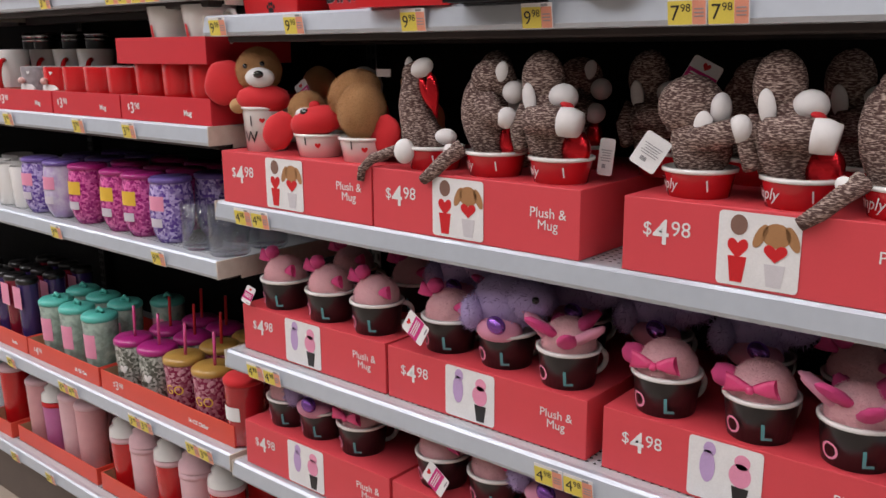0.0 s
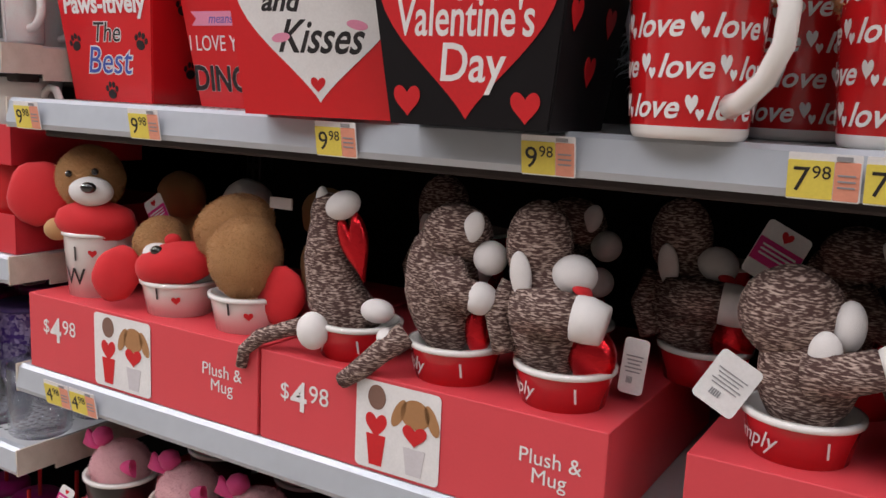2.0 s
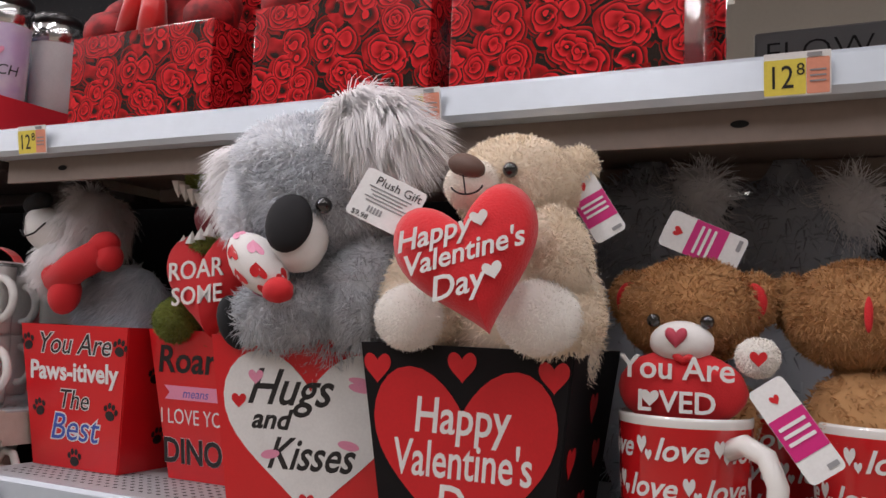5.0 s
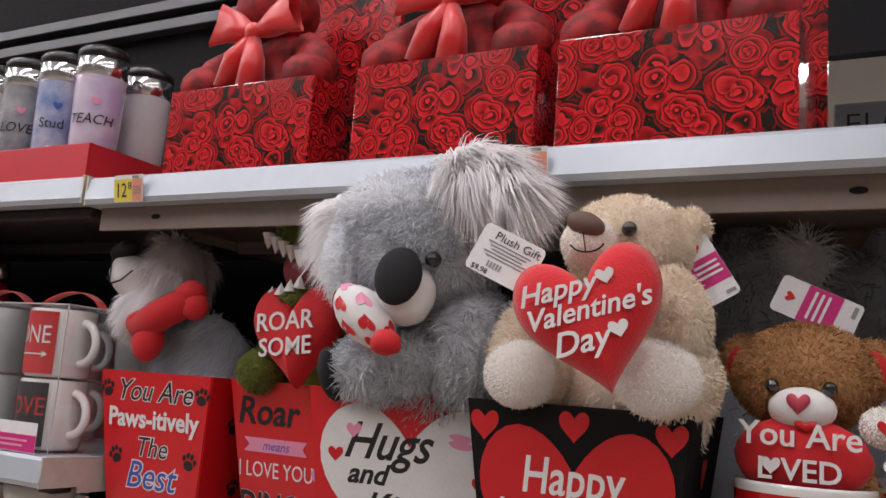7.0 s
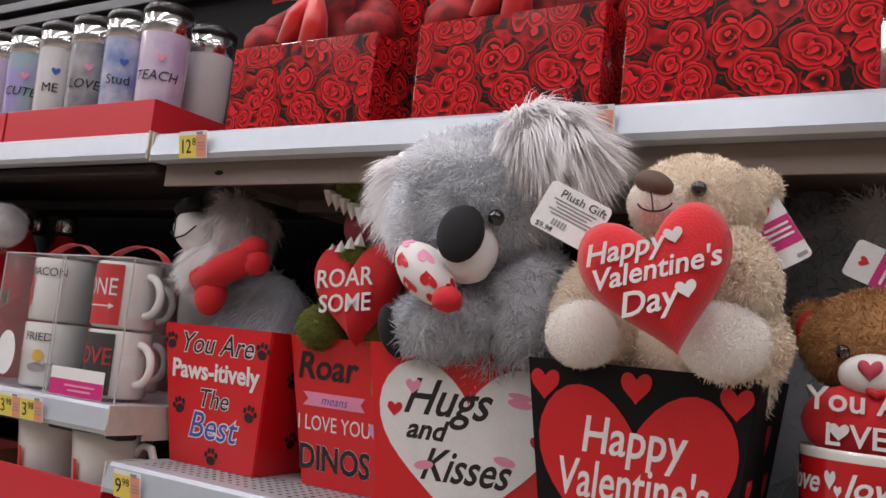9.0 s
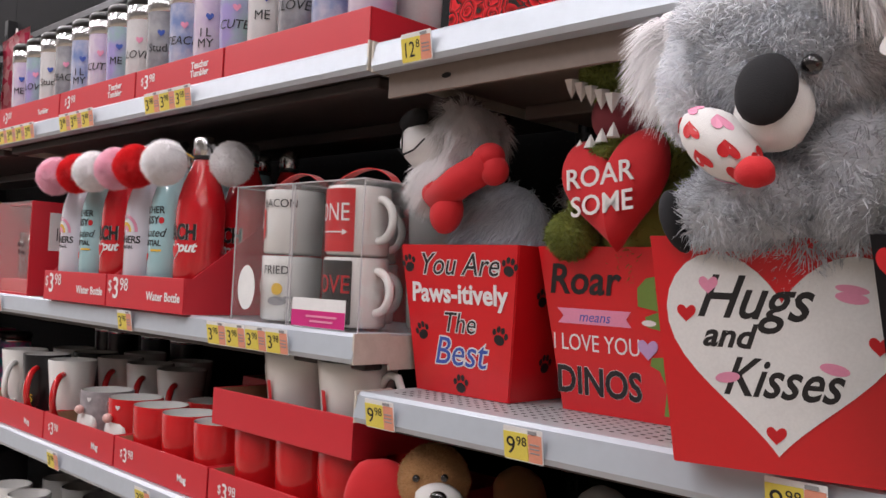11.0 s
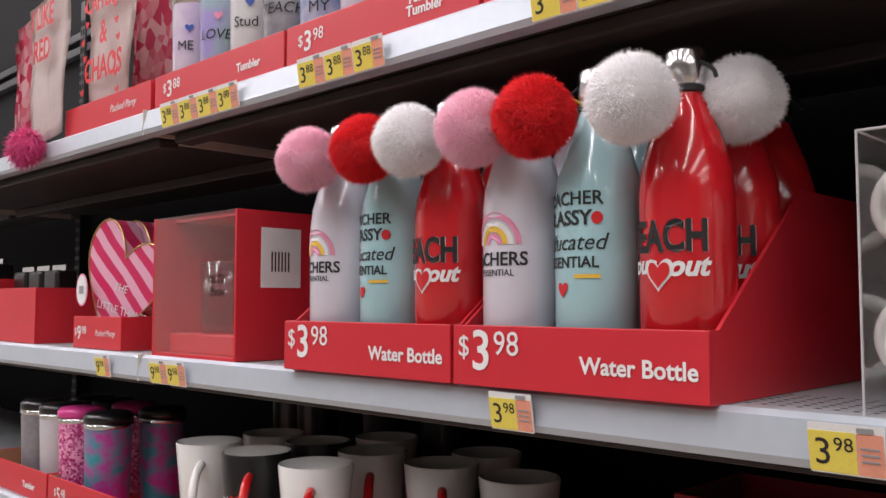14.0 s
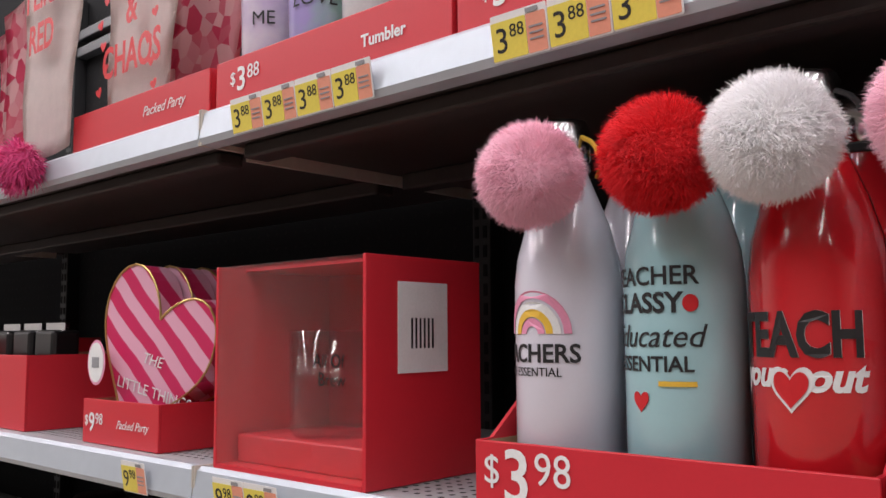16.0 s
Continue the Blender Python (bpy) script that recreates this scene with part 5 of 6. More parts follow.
def cone_cup(x, y, z, v):
    """A black mug with white rim and a pink plush scoop."""
    c = short_cup("black_plush_mug", x, y, z, 0.045, 0.050, BLACKCER, "black mug with neon letters standing on a salmon box", "black mugs")
    part("teal_letter", wrap([lettering("L", 0.030, 0.022, 0.008, bold=0.0006)], 0.039, 0.045, 0.050, 0, 0.0012), mat("teal_print", (0.10, 0.34, 0.36), 0.4, bump=0), c)
    part("pink_letter", wrap([lettering("O", 0.032, -0.022, 0.008)], 0.039, 0.045, 0.050, 0, 0.0012), PINKP, c)
    k = part("handle", tube(arc((0.046, 0.0, 0.024), 0.020, 0.018, 100, -100, 10), 0.0045, 8), CERAMIC, c, smooth=True)
    k.data.transform(pose(0, 0, 0, 0, 0, 65))
    if v == "lilac":
        t = thing("plush_unicorn", "lilac plush unicorn with a purple foil horn in a mug", "plush toy", "scoop plush", (x, y, z + 0.038))
        fur("body", (-0.01, 0.01, 0.055), (0.055, 0.04, 0.045), F_LILAC, t, 900, 0.008, seed=71)
        fur("head", (0.045, -0.005, 0.070), (0.036, 0.03, 0.030), F_LILAC, t, 700, 0.008, seed=72)
        fur("leg", (-0.045, -0.03, 0.040), (0.018, 0.018, 0.026), F_LILAC, t, 400, 0.006, seed=73)
        part("belly", ell((0.0, -0.02, 0.018), (0.038, 0.030, 0.020)), F_PINK, t, smooth=True)
        part("horn", ell((0.012, -0.045, 0.034), (0.016, 0.012, 0.013), (0, 30, 0)), mat("purple_foil", (0.30, 0.12, 0.50), 0.25, metal=0.8), t, smooth=True)
        part("eye", ell((0.068, -0.025, 0.078), 0.006, sub=2), EYE_M, t, smooth=True)
        return
    t = thing("plush_scoop", "pink plush ice cream scoop with a bow in a mug", "plush toy", "scoop plush", (x, y, z + 0.038))
    fur("scoop", (0, 0, 0.022), (0.039, 0.038, 0.036), F_SCOOP, t, 7000, 0.0035, seed=74, width=0.0008, flat=0.85)
    if v == "bow":
        each("bow_loop", [bow_loop((0, -0.040, 0.032), 0.032, 0.026, 0.007, -1, 8), bow_loop((0, -0.040, 0.032), 0.032, 0.026, 0.007, 1, -14), ell((0, -0.043, 0.032), 0.006, sub=2)], mat("rose_satin", (0.72, 0.06, 0.20), 0.35), t)
        part("ear", ell((-0.044, -0.01, 0.032), (0.018, 0.012, 0.016), lump=0.2), F_HOT, t, smooth=True)
    elif v == "petal":
        for k in range(6):
            a = k * 1.05
            part("petal", ell((0.038 * math.cos(a), -0.018 + 0.024 * math.sin(a), 0.042 + 0.008 * math.sin(a * 2)), (0.034, 0.014, 0.008), (0, -32, math.degrees(a)), lump=0.2), F_HOT if k % 3 else F_PINK, t, smooth=True)
    else:
        part("cherry", ell((-0.020, -0.012, 0.064), (0.014, 0.012, 0.013), lump=0.2), F_HOT, t, smooth=True)
        each("bow_loop", [bow_loop((-0.026, -0.014, 0.046), 0.026, 0.026, 0.007, -1, 25), bow_loop((0.024, -0.020, 0.036), 0.024, 0.024, 0.007, 1, -10)], F_HOT, t)


for x, y, v in ((0.090, 0.10, "cherry"), (0.215, 0.10, "cherry"), (0.330, 0.10, "cherry"), (0.485, 0.11, "cherry"), (0.598, 0.11, "lilac"), (0.715, 0.10, "petal"), (0.868, 0.10, "bow"), (0.995, 0.10, "bow"), (1.110, 0.10, "petal")):
    cone_cup(x + 0.008, y - 0.024, 0.8027, v)
for x, v in ((0.30, "cherry"), (0.52, "petal"), (0.66, "lilac"), (0.80, "lilac"), (0.95, "lilac"), (1.08, "cherry"), (0.14, "cherry"), (0.42, "lilac")):
    cone_cup(x, 0.215, 0.8027, v)
for x, v in ((0.105, "cherry"), (0.195, "lilac"), (0.300, "bow"), (0.49, "cherry"), (0.60, "cherry"), (0.71, "lilac"), (0.87, "bow"), (1.0, "cherry")):
    cone_cup(x, 0.07, 0.5715, v)
hang_tag((0.478, 0.018, 0.848), 0.036, 0.05, (75, -62, 10))
hang_tag((0.053, 0.022, 0.825), 0.022, 0.034, (75, 20, 10))
hang_tag((0.515, 0.02, 0.60), 0.036, 0.05, (75, -62, 10))

# ---- the bottle shelf ----
Z4 = 1.3988
for x0, x1 in ((-0.872, -0.620), (-0.618, -0.372)):
    t = open_tray(x0, x1, -0.014, Z4, 0.052, 0.30, TRAY, "red card tray of water bottles priced three ninety-eight", back=0.165)
    tray_words(t, x1 - x0, 0.052, "3", "98", "Water Bottle", 0.92, 0.355)
BOT = [("white", mat("white_bottle", (0.70, 0.68, 0.76), 0.16, var=0.03, bump=0, coat=0.6)), ("teal", mat("aqua_bottle", (0.38, 0.62, 0.66), 0.16, var=0.03, bump=0, coat=0.6)), ("red", mat("red_bottle", (0.60, 0.014, 0.022), 0.14, var=0.04, bump=0, coat=0.6))]
POM = {"pink": mat("pink_pompom", (1.0, 0.68, 0.78), 0.9, island=0.7, second=(0.97, 0.56, 0.68), bump=0, sheen=0.08), "red": F_REDFUR, "white": F_WHITE}


def bottle(x, y, k, pom, pom_at, front=True):
    col, bm_ = BOT[k]
    b = thing("water_bottle", {"white": "white steel water bottle with rainbow print and pompom", "teal": "aqua steel water bottle with teacher print and pompom", "red": "red steel water bottle with teach print and pompom"}[col], "water bottle", "water bottles", (x, y, Z4 + 0.0032))
    R = 0.0365
    part("body", lathe([(0, 0), (R - 0.004, 0), (R, 0.004), (R, 0.150), (R - 0.002, 0.168), (R - 0.008, 0.190), (0.020, 0.212), (0.0145, 0.226), (0.0145, 0.230), (0, 0.230)], 40), bm_, b, smooth=True)
    part("collar", lathe([(0.0150, 0.227), (0.0165, 0.228), (0.0165, 0.232), (0.0150, 0.233)], 24), BLACK, b)
    cap = part("cap", lathe([(0.015, 0.233), (0.0165, 0.235), (0.0165, 0.258), (0.014, 0.262), (0, 0.262)], 24), CHROME, b, "brushed steel cap", smooth=True)
    part("carry_loop", tube(arc((0.0, -0.004, 0.236), 0.028, 0.016, 0, 180, 10), 0.0018, 6), BLACK if k else GOLDP, b)
    if front:
        if k == 0:
            for rr, m in ((0.028, PINKP), (0.021, WHITE), (0.016, GOLDP), (0.010, PINKP)):
                pts = [(rr * math.cos(a * math.pi / 14), rr * math.sin(a * math.pi / 14)) for a in range(15)]
                inn = [((rr - 0.005) * math.cos(a * math.pi / 14), (rr - 0.005) * math.sin(a * math.pi / 14)) for a in range(14, -1, -1)]
                part("rainbow_band", wrap(put([prism(pts + inn, 0.0003)], Matrix.Translation((0.006, 0.118, 0))), R, R, 0.22, -16), m, b)
            each("black_word", wrap([lettering("TEACHERS", 0.0165, 0.0, 0.100, bold=0.0003), lettering("ARE ESSENTIAL", 0.008, 0.0, 0.091)], R, R, 0.22, -16), BLACK, b)
        elif k == 1:
            each("black_word", wrap([lettering("TEACHER", 0.0155, 0.0, 0.146, bold=0.0002), lettering("CLASSY", 0.0165, -0.004, 0.130, bold=0.0004), lettering("Educated", 0.019, 0.0, 0.110, shear=0.3), lettering("ESSENTIAL", 0.0125, 0.0, 0.096, bold=0.0002)], R, R, 0.22, -12), BLACK, b)
            part("red_apple", wrap([disc(0.0045, 0.005, 0.0285, 0.135)], R, R, 0.22, -12), REDP, b)
            part("red_heart", wrap([heart(0.012, 0.012, -0.004, 0.078)], R, R, 0.22, -12), REDP, b)
            part("yellow_pencil", wrap([band(0.022, 0.003, 0.0, 0.0005, x=0.02, y=0.089)], R, R, 0.22, -12), GOLDP, b)
        else:
            part("outline_print", wrap([halo("TEACH", 0.032, 0.0, 0.106, squeeze=0.74)], R, R, 0.22, -6, 0.0004), WHITE, b)
            part("black_word", wrap([lettering("TEACH", 0.032, 0.0, 0.106, squeeze=0.74, bold=0.0011)], R, R, 0.22, -6, 0.001), BLACK, b)
            each("white_word", wrap([halo("your", 0.019, -0.022, 0.090, shear=0.3), halo("out", 0.021, 0.022, 0.088, shear=0.3)], R, R, 0.22, -6), WHITE, b)
            part("white_heart", wrap([heart(0.024, 0.024, 0.0, 0.088)], R, R, 0.22, -6, 0.0004), WHITE, b)
            part("red_heart", wrap([heart(0.019, 0.019, 0.0, 0.088)], R, R, 0.22, -6, 0.001), REDP, b)
    if pom:
        p = thing("pompom", pom + " fluffy pompom hanging from a bottle cap", "pompom", "bottle pompoms", pom_at)
        fur("fluff", (0, 0, 0), (0.0295, 0.0275, 0.0285), POM[pom], p, 20000, 0.0065, width=0.0006, droop=0.2, seed=int(abs(x) * 1000), flat=0.68)
        part("cord", tube([(0, 0, 0.02), (0.3 * (x - pom_at[0]), 0.3 * (y - pom_at[1]), 0.024), (x - pom_at[0], y - pom_at[1] - 0.017, Z4 + 0.232 - pom_at[2])], 0.0012, 6), GOLDP, p)


for x, k, pom, px in ((-0.824, 0, "pink", -0.812), (-0.740, 1, "red", -0.723), (-0.660, 2, "white", -0.660), (-0.572, 0, "pink", -0.579), (-0.492, 1, "red", -0.514), (-0.412, 2, "white", -0.424)):
    bottle(x, 0.030, k, pom, (px, -0.028, 1.619))
for x, k, pom in ((-0.818, 0, None), (-0.738, 1, None), (-0.658, 2, None), (-0.570, 0, None), (-0.492, 1, None), (-0.412, 2, "white")):
    bottle(x, 0.108, k, pom, (x + 0.03, 0.058, 1.626), front=(k == 2))
for x, k in ((-0.738, 1), (-0.658, 2), (-0.492, 1), (-0.412, 2)):
    bottle(x, 0.186, k, None, (0, 0, 0), front=False)

# red window box with a glass mug
rb_ = thing("glass_mug_box", "red card gift box with a clear window and glass mug", "gift box", "", (-1.101, 0.004, Z4))
part("side_panel", bx(0.100, 0.0, 0, 0.104, 0.14, 0.186, 0.0008), TRAY, rb_)
part("side_panel", bx(-0.104, 0.0, 0, -0.100, 0.14, 0.186, 0.0008), TRAY, rb_)
part("rear_panel", bx(-0.0995, 0.136, 0.0, 0.0995, 0.14, 0.186), TRAY, rb_)
part("base", bx(-0.0995, 0.0, 0.0, 0.0995, 0.1355, 0.004), TRAY, rb_)
part("top_panel", bx(-0.0995, 0.03, 0.183, 0.0995, 0.1355, 0.186), TRAY, rb_)
part("inner_platform", bx(-0.095, 0.02, 0.004, 0.095, 0.13, 0.03, 0.002), TRAY, rb_)
w = part("window_film", [bx(-0.0995, 0.0, 0.0045, 0.0995, 0.0008, 0.1855), bx(-0.0995, 0.0012, 0.1848, 0.0995, 0.030, 0.1856)], CLEAR, rb_)
w.visible_shadow = False
part("label", bx(0.1042, 0.035, 0.09, 0.1048, 0.095, 0.165), WHITE, rb_, "white barcode label")
for i in range(6):
    part("label_line", bx(0.1049, 0.05 + 0.005 * i, 0.11, 0.1052, 0.052 + 0.005 * i, 0.135), BLACK, rb_)
each("black_word", put([lettering("All Of", 0.016, 0.06, 0.095), lettering("Brew", 0.016, 0.064, 0.080)], pose(0, -0.0006, 0, 90)), BLACK, rb_)
gm = thing("glass_mug", "clear glass mug standing inside a red window box", "mug", "glass mugs", (-1.105, 0.066, Z4 + 0.0305))
o = part("body", lathe([(0, 0), (0.036, 0), (0.040, 0.006), (0.042, 0.095), (0.040, 0.095), (0.037, 0.010), (0, 0.010)], 32), CLEARCUP, gm, smooth=True)
o.visible_shadow = False
o = part("handle", tube(arc((0.042, 0, 0.05), 0.026, 0.030, 90, -90, 10), 0.005, 8), CLEARCUP, gm, smooth=True)
o.visible_shadow = False

# heart tin
t = open_tray(-1.500, -1.330, 0.020, Z4, 0.050, 0.20, TRAY, "small red card tray with a heart box inside", name="display_tray")
tray_words(t, 0.17, 0.05, "9", "98", "", 0.6)
part("script_print", put([lettering("Packed Party", 0.013, 0.03, 0, shear=0.4)], face(0.0, -0.0006, 0.02)), WHITE, t)
STRIPE = pattern("pink_stripe_paper", "stripe", (0.76, 0.40, 0.52), (0.60, 0.03, 0.12), 14, 0.3)
for i, yy in enumerate((0.055, 0.098, 0.142)):
    ht = thing("heart_gift_box", "heart-shaped pink and red striped gift box with gold edge", "gift box", "heart boxes", (-1.412, yy + 0.012, Z4 + 0.0035), 12)
    bm = prism(heart_pts(0.180, 0.185), 0.036)
    bm.transform(pose(0, 0.018, 0.092, 0, 24, 0) @ pose(0, 0, 0, 90))
    part("body", bm, STRIPE, ht)
    edge = [tuple(pose(0, -0.0185, 0.092, 0, 24, 0) @ Vector((x, 0, y))) for x, y in heart_pts(0.181, 0.186)]
    part("gold_edge", tube(edge + [edge[0]], 0.0014, 6), mat("gold_edge", (0.62, 0.42, 0.16), 0.3, metal=0.8), ht)
    if i == 0:
        each("white_word", put([lettering("THE", 0.018, -0.01, 0.085, shear=0.2), lettering("LITTLE THINGS", 0.018, 0.0, 0.05)], pose(0, -0.0192, 0.0, 90, 12)), WHITE, ht)
        tg = thing("round_tag", "white round paper tag with pink rim on a heart box", "tag", "", (-1.470, 0.020, Z4 + 0.092))
        part("card", put([disc(0.021, 0.026)], pose(0, 0, 0, 90)), PINKP, tg)
        part("paper", put([disc(0.018, 0.023)], pose(0, -0.0006, 0, 90)), WHITE, tg)
        part("barcode", put([card(0.016, 0.012, 0.0003)], pose(0, -0.0012, 0, 90)), GREYP, tg)
for x0, x1, h in ((-1.93, -1.66, 0.098), (-2.25, -1.96, 0.12)):
    t = open_tray(x0, x1, 0.02, Z4, h, 0.25, TRAY, "deep red card tray with dark goods inside")
    for k in range(3):
        o = thing("snack_pack", "dark foil pack standing in a red tray", "pack", "packs", (x0 + 0.05 + 0.075 * k, 0.09, Z4 + 0.0035))
        part("body", bx(-0.03, -0.02, 0, 0.03, 0.02, h + 0.03, 0.006), BLACKCER, o)
        part("fold", bx(-0.03, -0.003, h + 0.03, 0.03, 0.003, h + 0.04), CHROME, o)

# boxed mug sets


def strap(pts, wide, th=0.0012):
    """A flat ribbon along points in x and z, wide in y."""
    bm = bmesh.new()
    rows = [[bm.verts.new((x, y, z + dz)) for y, dz in ((-wide / 2, 0), (wide / 2, 0), (wide / 2, th), (-wide / 2, th))] for x, z in pts]
    for p, q in zip(rows, rows[1:]):
        for j in range(4):
            bm.faces.new((p[j], q[j], q[(j + 1) % 4], p[(j + 1) % 4]))
    bm.faces.new(rows[0])
    bm.faces.new(rows[-1][::-1])
    return bm


FILMGLINT = mat("film_edge_glint", (0.55, 0.53, 0.55), 0.15, bump=0, coat=0.5)


def plain_mug(x, y, z, r, h, material, label, group, ang=0.0, handle=None, taper=0.9, inner=None, name="mug", hr=0.0055):
    m = thing(name, label, "mug", group, (x, y, z))
    part("body", lathe([(0, 0), (r * taper - 0.002, 0), (r * taper, 0.003), (r, h - 0.002), (r - 0.001, h)], 32), material, m, smooth=True)
    part("interior", lathe([(r - 0.001, h), (r - 0.0035, h - 0.001), (r * taper - 0.004, 0.008), (0, 0.006)], 32), inner or CERAMIC, m, "white glazed inside and rim", smooth=True)
    k = part("handle", tube(arc((r * 0.95, 0, h * 0.52), h * 0.30, h * 0.30, 100, -100, 12), hr, 10), handle or material, m, smooth=True)
    k.data.transform(pose(0, 0, 0, 0, 0, ang))
    return m


for x0, x1, top, low in ((-0.280, -0.153, "BACON", "FRIED"), (-0.148, -0.012, "ONE", "LOVE")):
    cx, w = (x0 + x1) / 2, (x1 - x0) / 2
    b = thing("mug_set_box", "clear plastic box holding two stacked white mugs", "gift box", "mug set boxes", (cx, 0.008, Z4))
    for bm in (bx(-w, 0, 0, w, 0.0006, 0.182), bx(-w, 0.125, 0, w, 0.1256, 0.182), bx(-w, 0.0008, 0.181, w, 0.1248, 0.1816), bx(-w, 0.0008, 0, -w + 0.0006, 0.1248, 0.1808), bx(w - 0.0006, 0.0008, 0, w, 0.1248, 0.1808)):
        o = part("clear_panel", bm, CLEAR, b)
        o.visible_shadow = False
    # thin pale grey tubes stand in for highlights on the film's edges
    for sx in (-1, 1):
        part("edge_glint", tube([(sx * w, 0.0, 0.0), (sx * w, 0.0, 0.181)], 0.0009, 6), FILMGLINT, b)
        part("edge_glint", tube([(sx * w, 0.0, 0.1815), (sx * w, 0.125, 0.1815)], 0.0009, 6), FILMGLINT, b)
    part("edge_glint", tube([(-w, 0.0, 0.1815), (w, 0.0, 0.1815)], 0.0009, 6), FILMGLINT, b)
    part("red_ribbon", put(strap([(w * (-0.85 + 1.7 * k / 14), 0.1822 + 0.024 * math.sin(math.pi * k / 14) ** 0.7 * (0.7 + 0.3 * k / 14)) for k in range(15)], 0.014), Matrix.Translation((0, 0.06, 0))), SATIN, b, "red satin ribbon carrying loop")
    for zz, word in ((0.092, top), (0.003, low)):
        m = plain_mug(cx - 0.004, 0.062, Z4 + zz, 0.041, 0.086, CERAMIC, "white mug lettered on its side inside a clear box", "boxed mugs", ang=0 if word in ("ONE", "LOVE") else 180, taper=0.97)
        if word in ("ONE", "LOVE"):
            part("print_panel", wrap([band(0.068, 0.078, 0.001, 0.0003, y=0.043)], 0.0398, 0.041, 0.086, -4 if word == "ONE" else -4, 0.001), REDP if word == "ONE" else BLACK, m)
            part("word_print", wrap([lettering(word, 0.032, 0.0, 0.042, squeeze=0.85)], 0.0398, 0.041, 0.086, -4, 0.0018), WHITE if word == "ONE" else REDP, m)
            part("arrow_print", wrap([band(0.040, 0.0018, 0.0, 0.0005, x=0.0, y=0.028), prism([(0.019, 0.024), (0.026, 0.028), (0.019, 0.032)])], 0.0398, 0.041, 0.086, -4, 0.0018), WHITE, m)
        else:
            part("word_print", wrap([lettering(word, 0.016, 0.012, 0.062)], 0.0398, 0.041, 0.086, 5, 0.001), BLACK, m)
            if word == "FRIED":
                part("egg_print", wrap([disc(0.008, 0.008, 0.016, 0.042)], 0.0398, 0.041, 0.086, 5, 0.001), GOLDP, m)
                part("pan_print", wrap([disc(0.014, 0.006, 0.016, 0.026), card(0.016, 0.003, 0.0008, x=0.034, y=0.031)], 0.0398, 0.041, 0.086, 5, 0.001), GREYP, m)
            else:
                part("bacon_print", wrap([band(0.006, 0.04, 0.002, x=-0.014, y=0.04)], 0.0398, 0.041, 0.086, 5, 0.001), REDP, m)
    if top == "BACON":
        part("oval_label", put([disc(0.020, 0.030, -0.030, 0.045)], pose(0, -0.0003, 0, 90)), WHITE, b, "white oval label")
    else:
        part("white_label", put([card(0.105, 0.036, 0.001, x=-0.008, y=0.019)], pose(0, -0.0003, 0, 90)), WHITE, b)
        part("magenta_label", put([card(0.105, 0.020, 0.001, x=-0.008, y=0.012)], pose(0, -0.0009, 0, 90)), mat("magenta_print", (0.62, 0.02, 0.20)), b)
        part("label_lines", put([card(0.06, 0.0025, 0.001, x=-0.0, y=0.015), card(0.045, 0.0025, 0.001, x=0.0, y=0.009)], pose(0, -0.0015, 0, 90)), PINKP, b)
for cx in (-0.215, -0.08):
    m = plain_mug(cx, 0.20, Z4, 0.041, 0.086, CERAMIC, "white mug standing behind the boxed sets", "boxed mugs", ang=0)
    m = plain_mug(cx, 0.20, Z4 + 0.0875, 0.041, 0.086, CERAMIC, "white mug stacked behind the boxed sets", "boxed mugs", ang=0)
    for zz in (0.20,):
        o = thing("gift_ribbon_box", "dark red ribboned gift box at the shelf's back", "gift box", "", (cx, 0.30, Z4))
        part("body", bx(-0.05, -0.04, 0, 0.05, 0.04, 0.16, 0.002), TRAY, o)
        part("bow", [ell((-0.015, 0, 0.172), (0.02, 0.012, 0.012), lump=0.2), ell((0.015, 0, 0.172), (0.02, 0.012, 0.012), lump=0.2)], SATIN, o, smooth=True)

# ---- the mug shelf ----
Z3 = 1.1388
for x0, x1, big, small, w in ((-0.318, -0.010, "3", "98", "Mug"), (-0.606, -0.321, "3", "98", "Mug"), (-0.892, -0.609, "3", "98", "Mug"), (-1.215, -0.895, "5", "48", "Mug"), (-1.560, -1.245, "5", "48", "Tumbler"), (-1.88, -1.565, "5", "48", "Tumbler")):
    t = open_tray(x0, x1, 0.010, Z3, 0.050, 0.30, TRAY, "red card tray of mugs with a white price", group="mug trays")
    tray_words(t, x1 - x0, 0.05, big, small, w, 0.62, 0.30)
for x in (-0.262, -0.165, -0.075):
    for y in (0.064, 0.160):
        plain_mug(x, y, Z3 + 0.0035, 0.044, 0.108, REDCER, "plain glossy red mug in a card tray", "red mugs", ang=150, taper=0.92)
for x in (-0.555, -0.462, -0.368):
    for y in (0.062, 0.158):
        plain_mug(x, y, Z3 + 0.0035, 0.044, 0.100, REDCER, "plain glossy red mug in a card tray", "red mugs", ang=90, taper=0.92)
GN = pattern("gnome_hat_grey", "wash", (0.34, 0.31, 0.32), (0.24, 0.22, 0.23), 60)
for x, hat in ((-0.775, GN), (-0.665, REDCER)):
    m = plain_mug(x, 0.074, Z3 + 0.0035, 0.046, 0.098, hat, "gnome mug with white beard and pink nose", "gnome mugs", ang=60, taper=0.95, name="gnome_mug")
    part("beard", [ell((0.0, -0.034, 0.036), (0.033, 0.016, 0.034), lump=0.12)], CERAMIC, m, smooth=True)
    part("nose", ell((0.004, -0.052, 0.066), (0.009, 0.008, 0.008)), mat("nose_pink", (0.70, 0.42, 0.38), 0.3), m, smooth=True)
    each("heart_print", wrap([heart(0.009, 0.008, 0.02, 0.084), heart(0.009, 0.008, -0.02, 0.086)], 0.0437, 0.046, 0.098, 0, 0.001), WHITE, m)
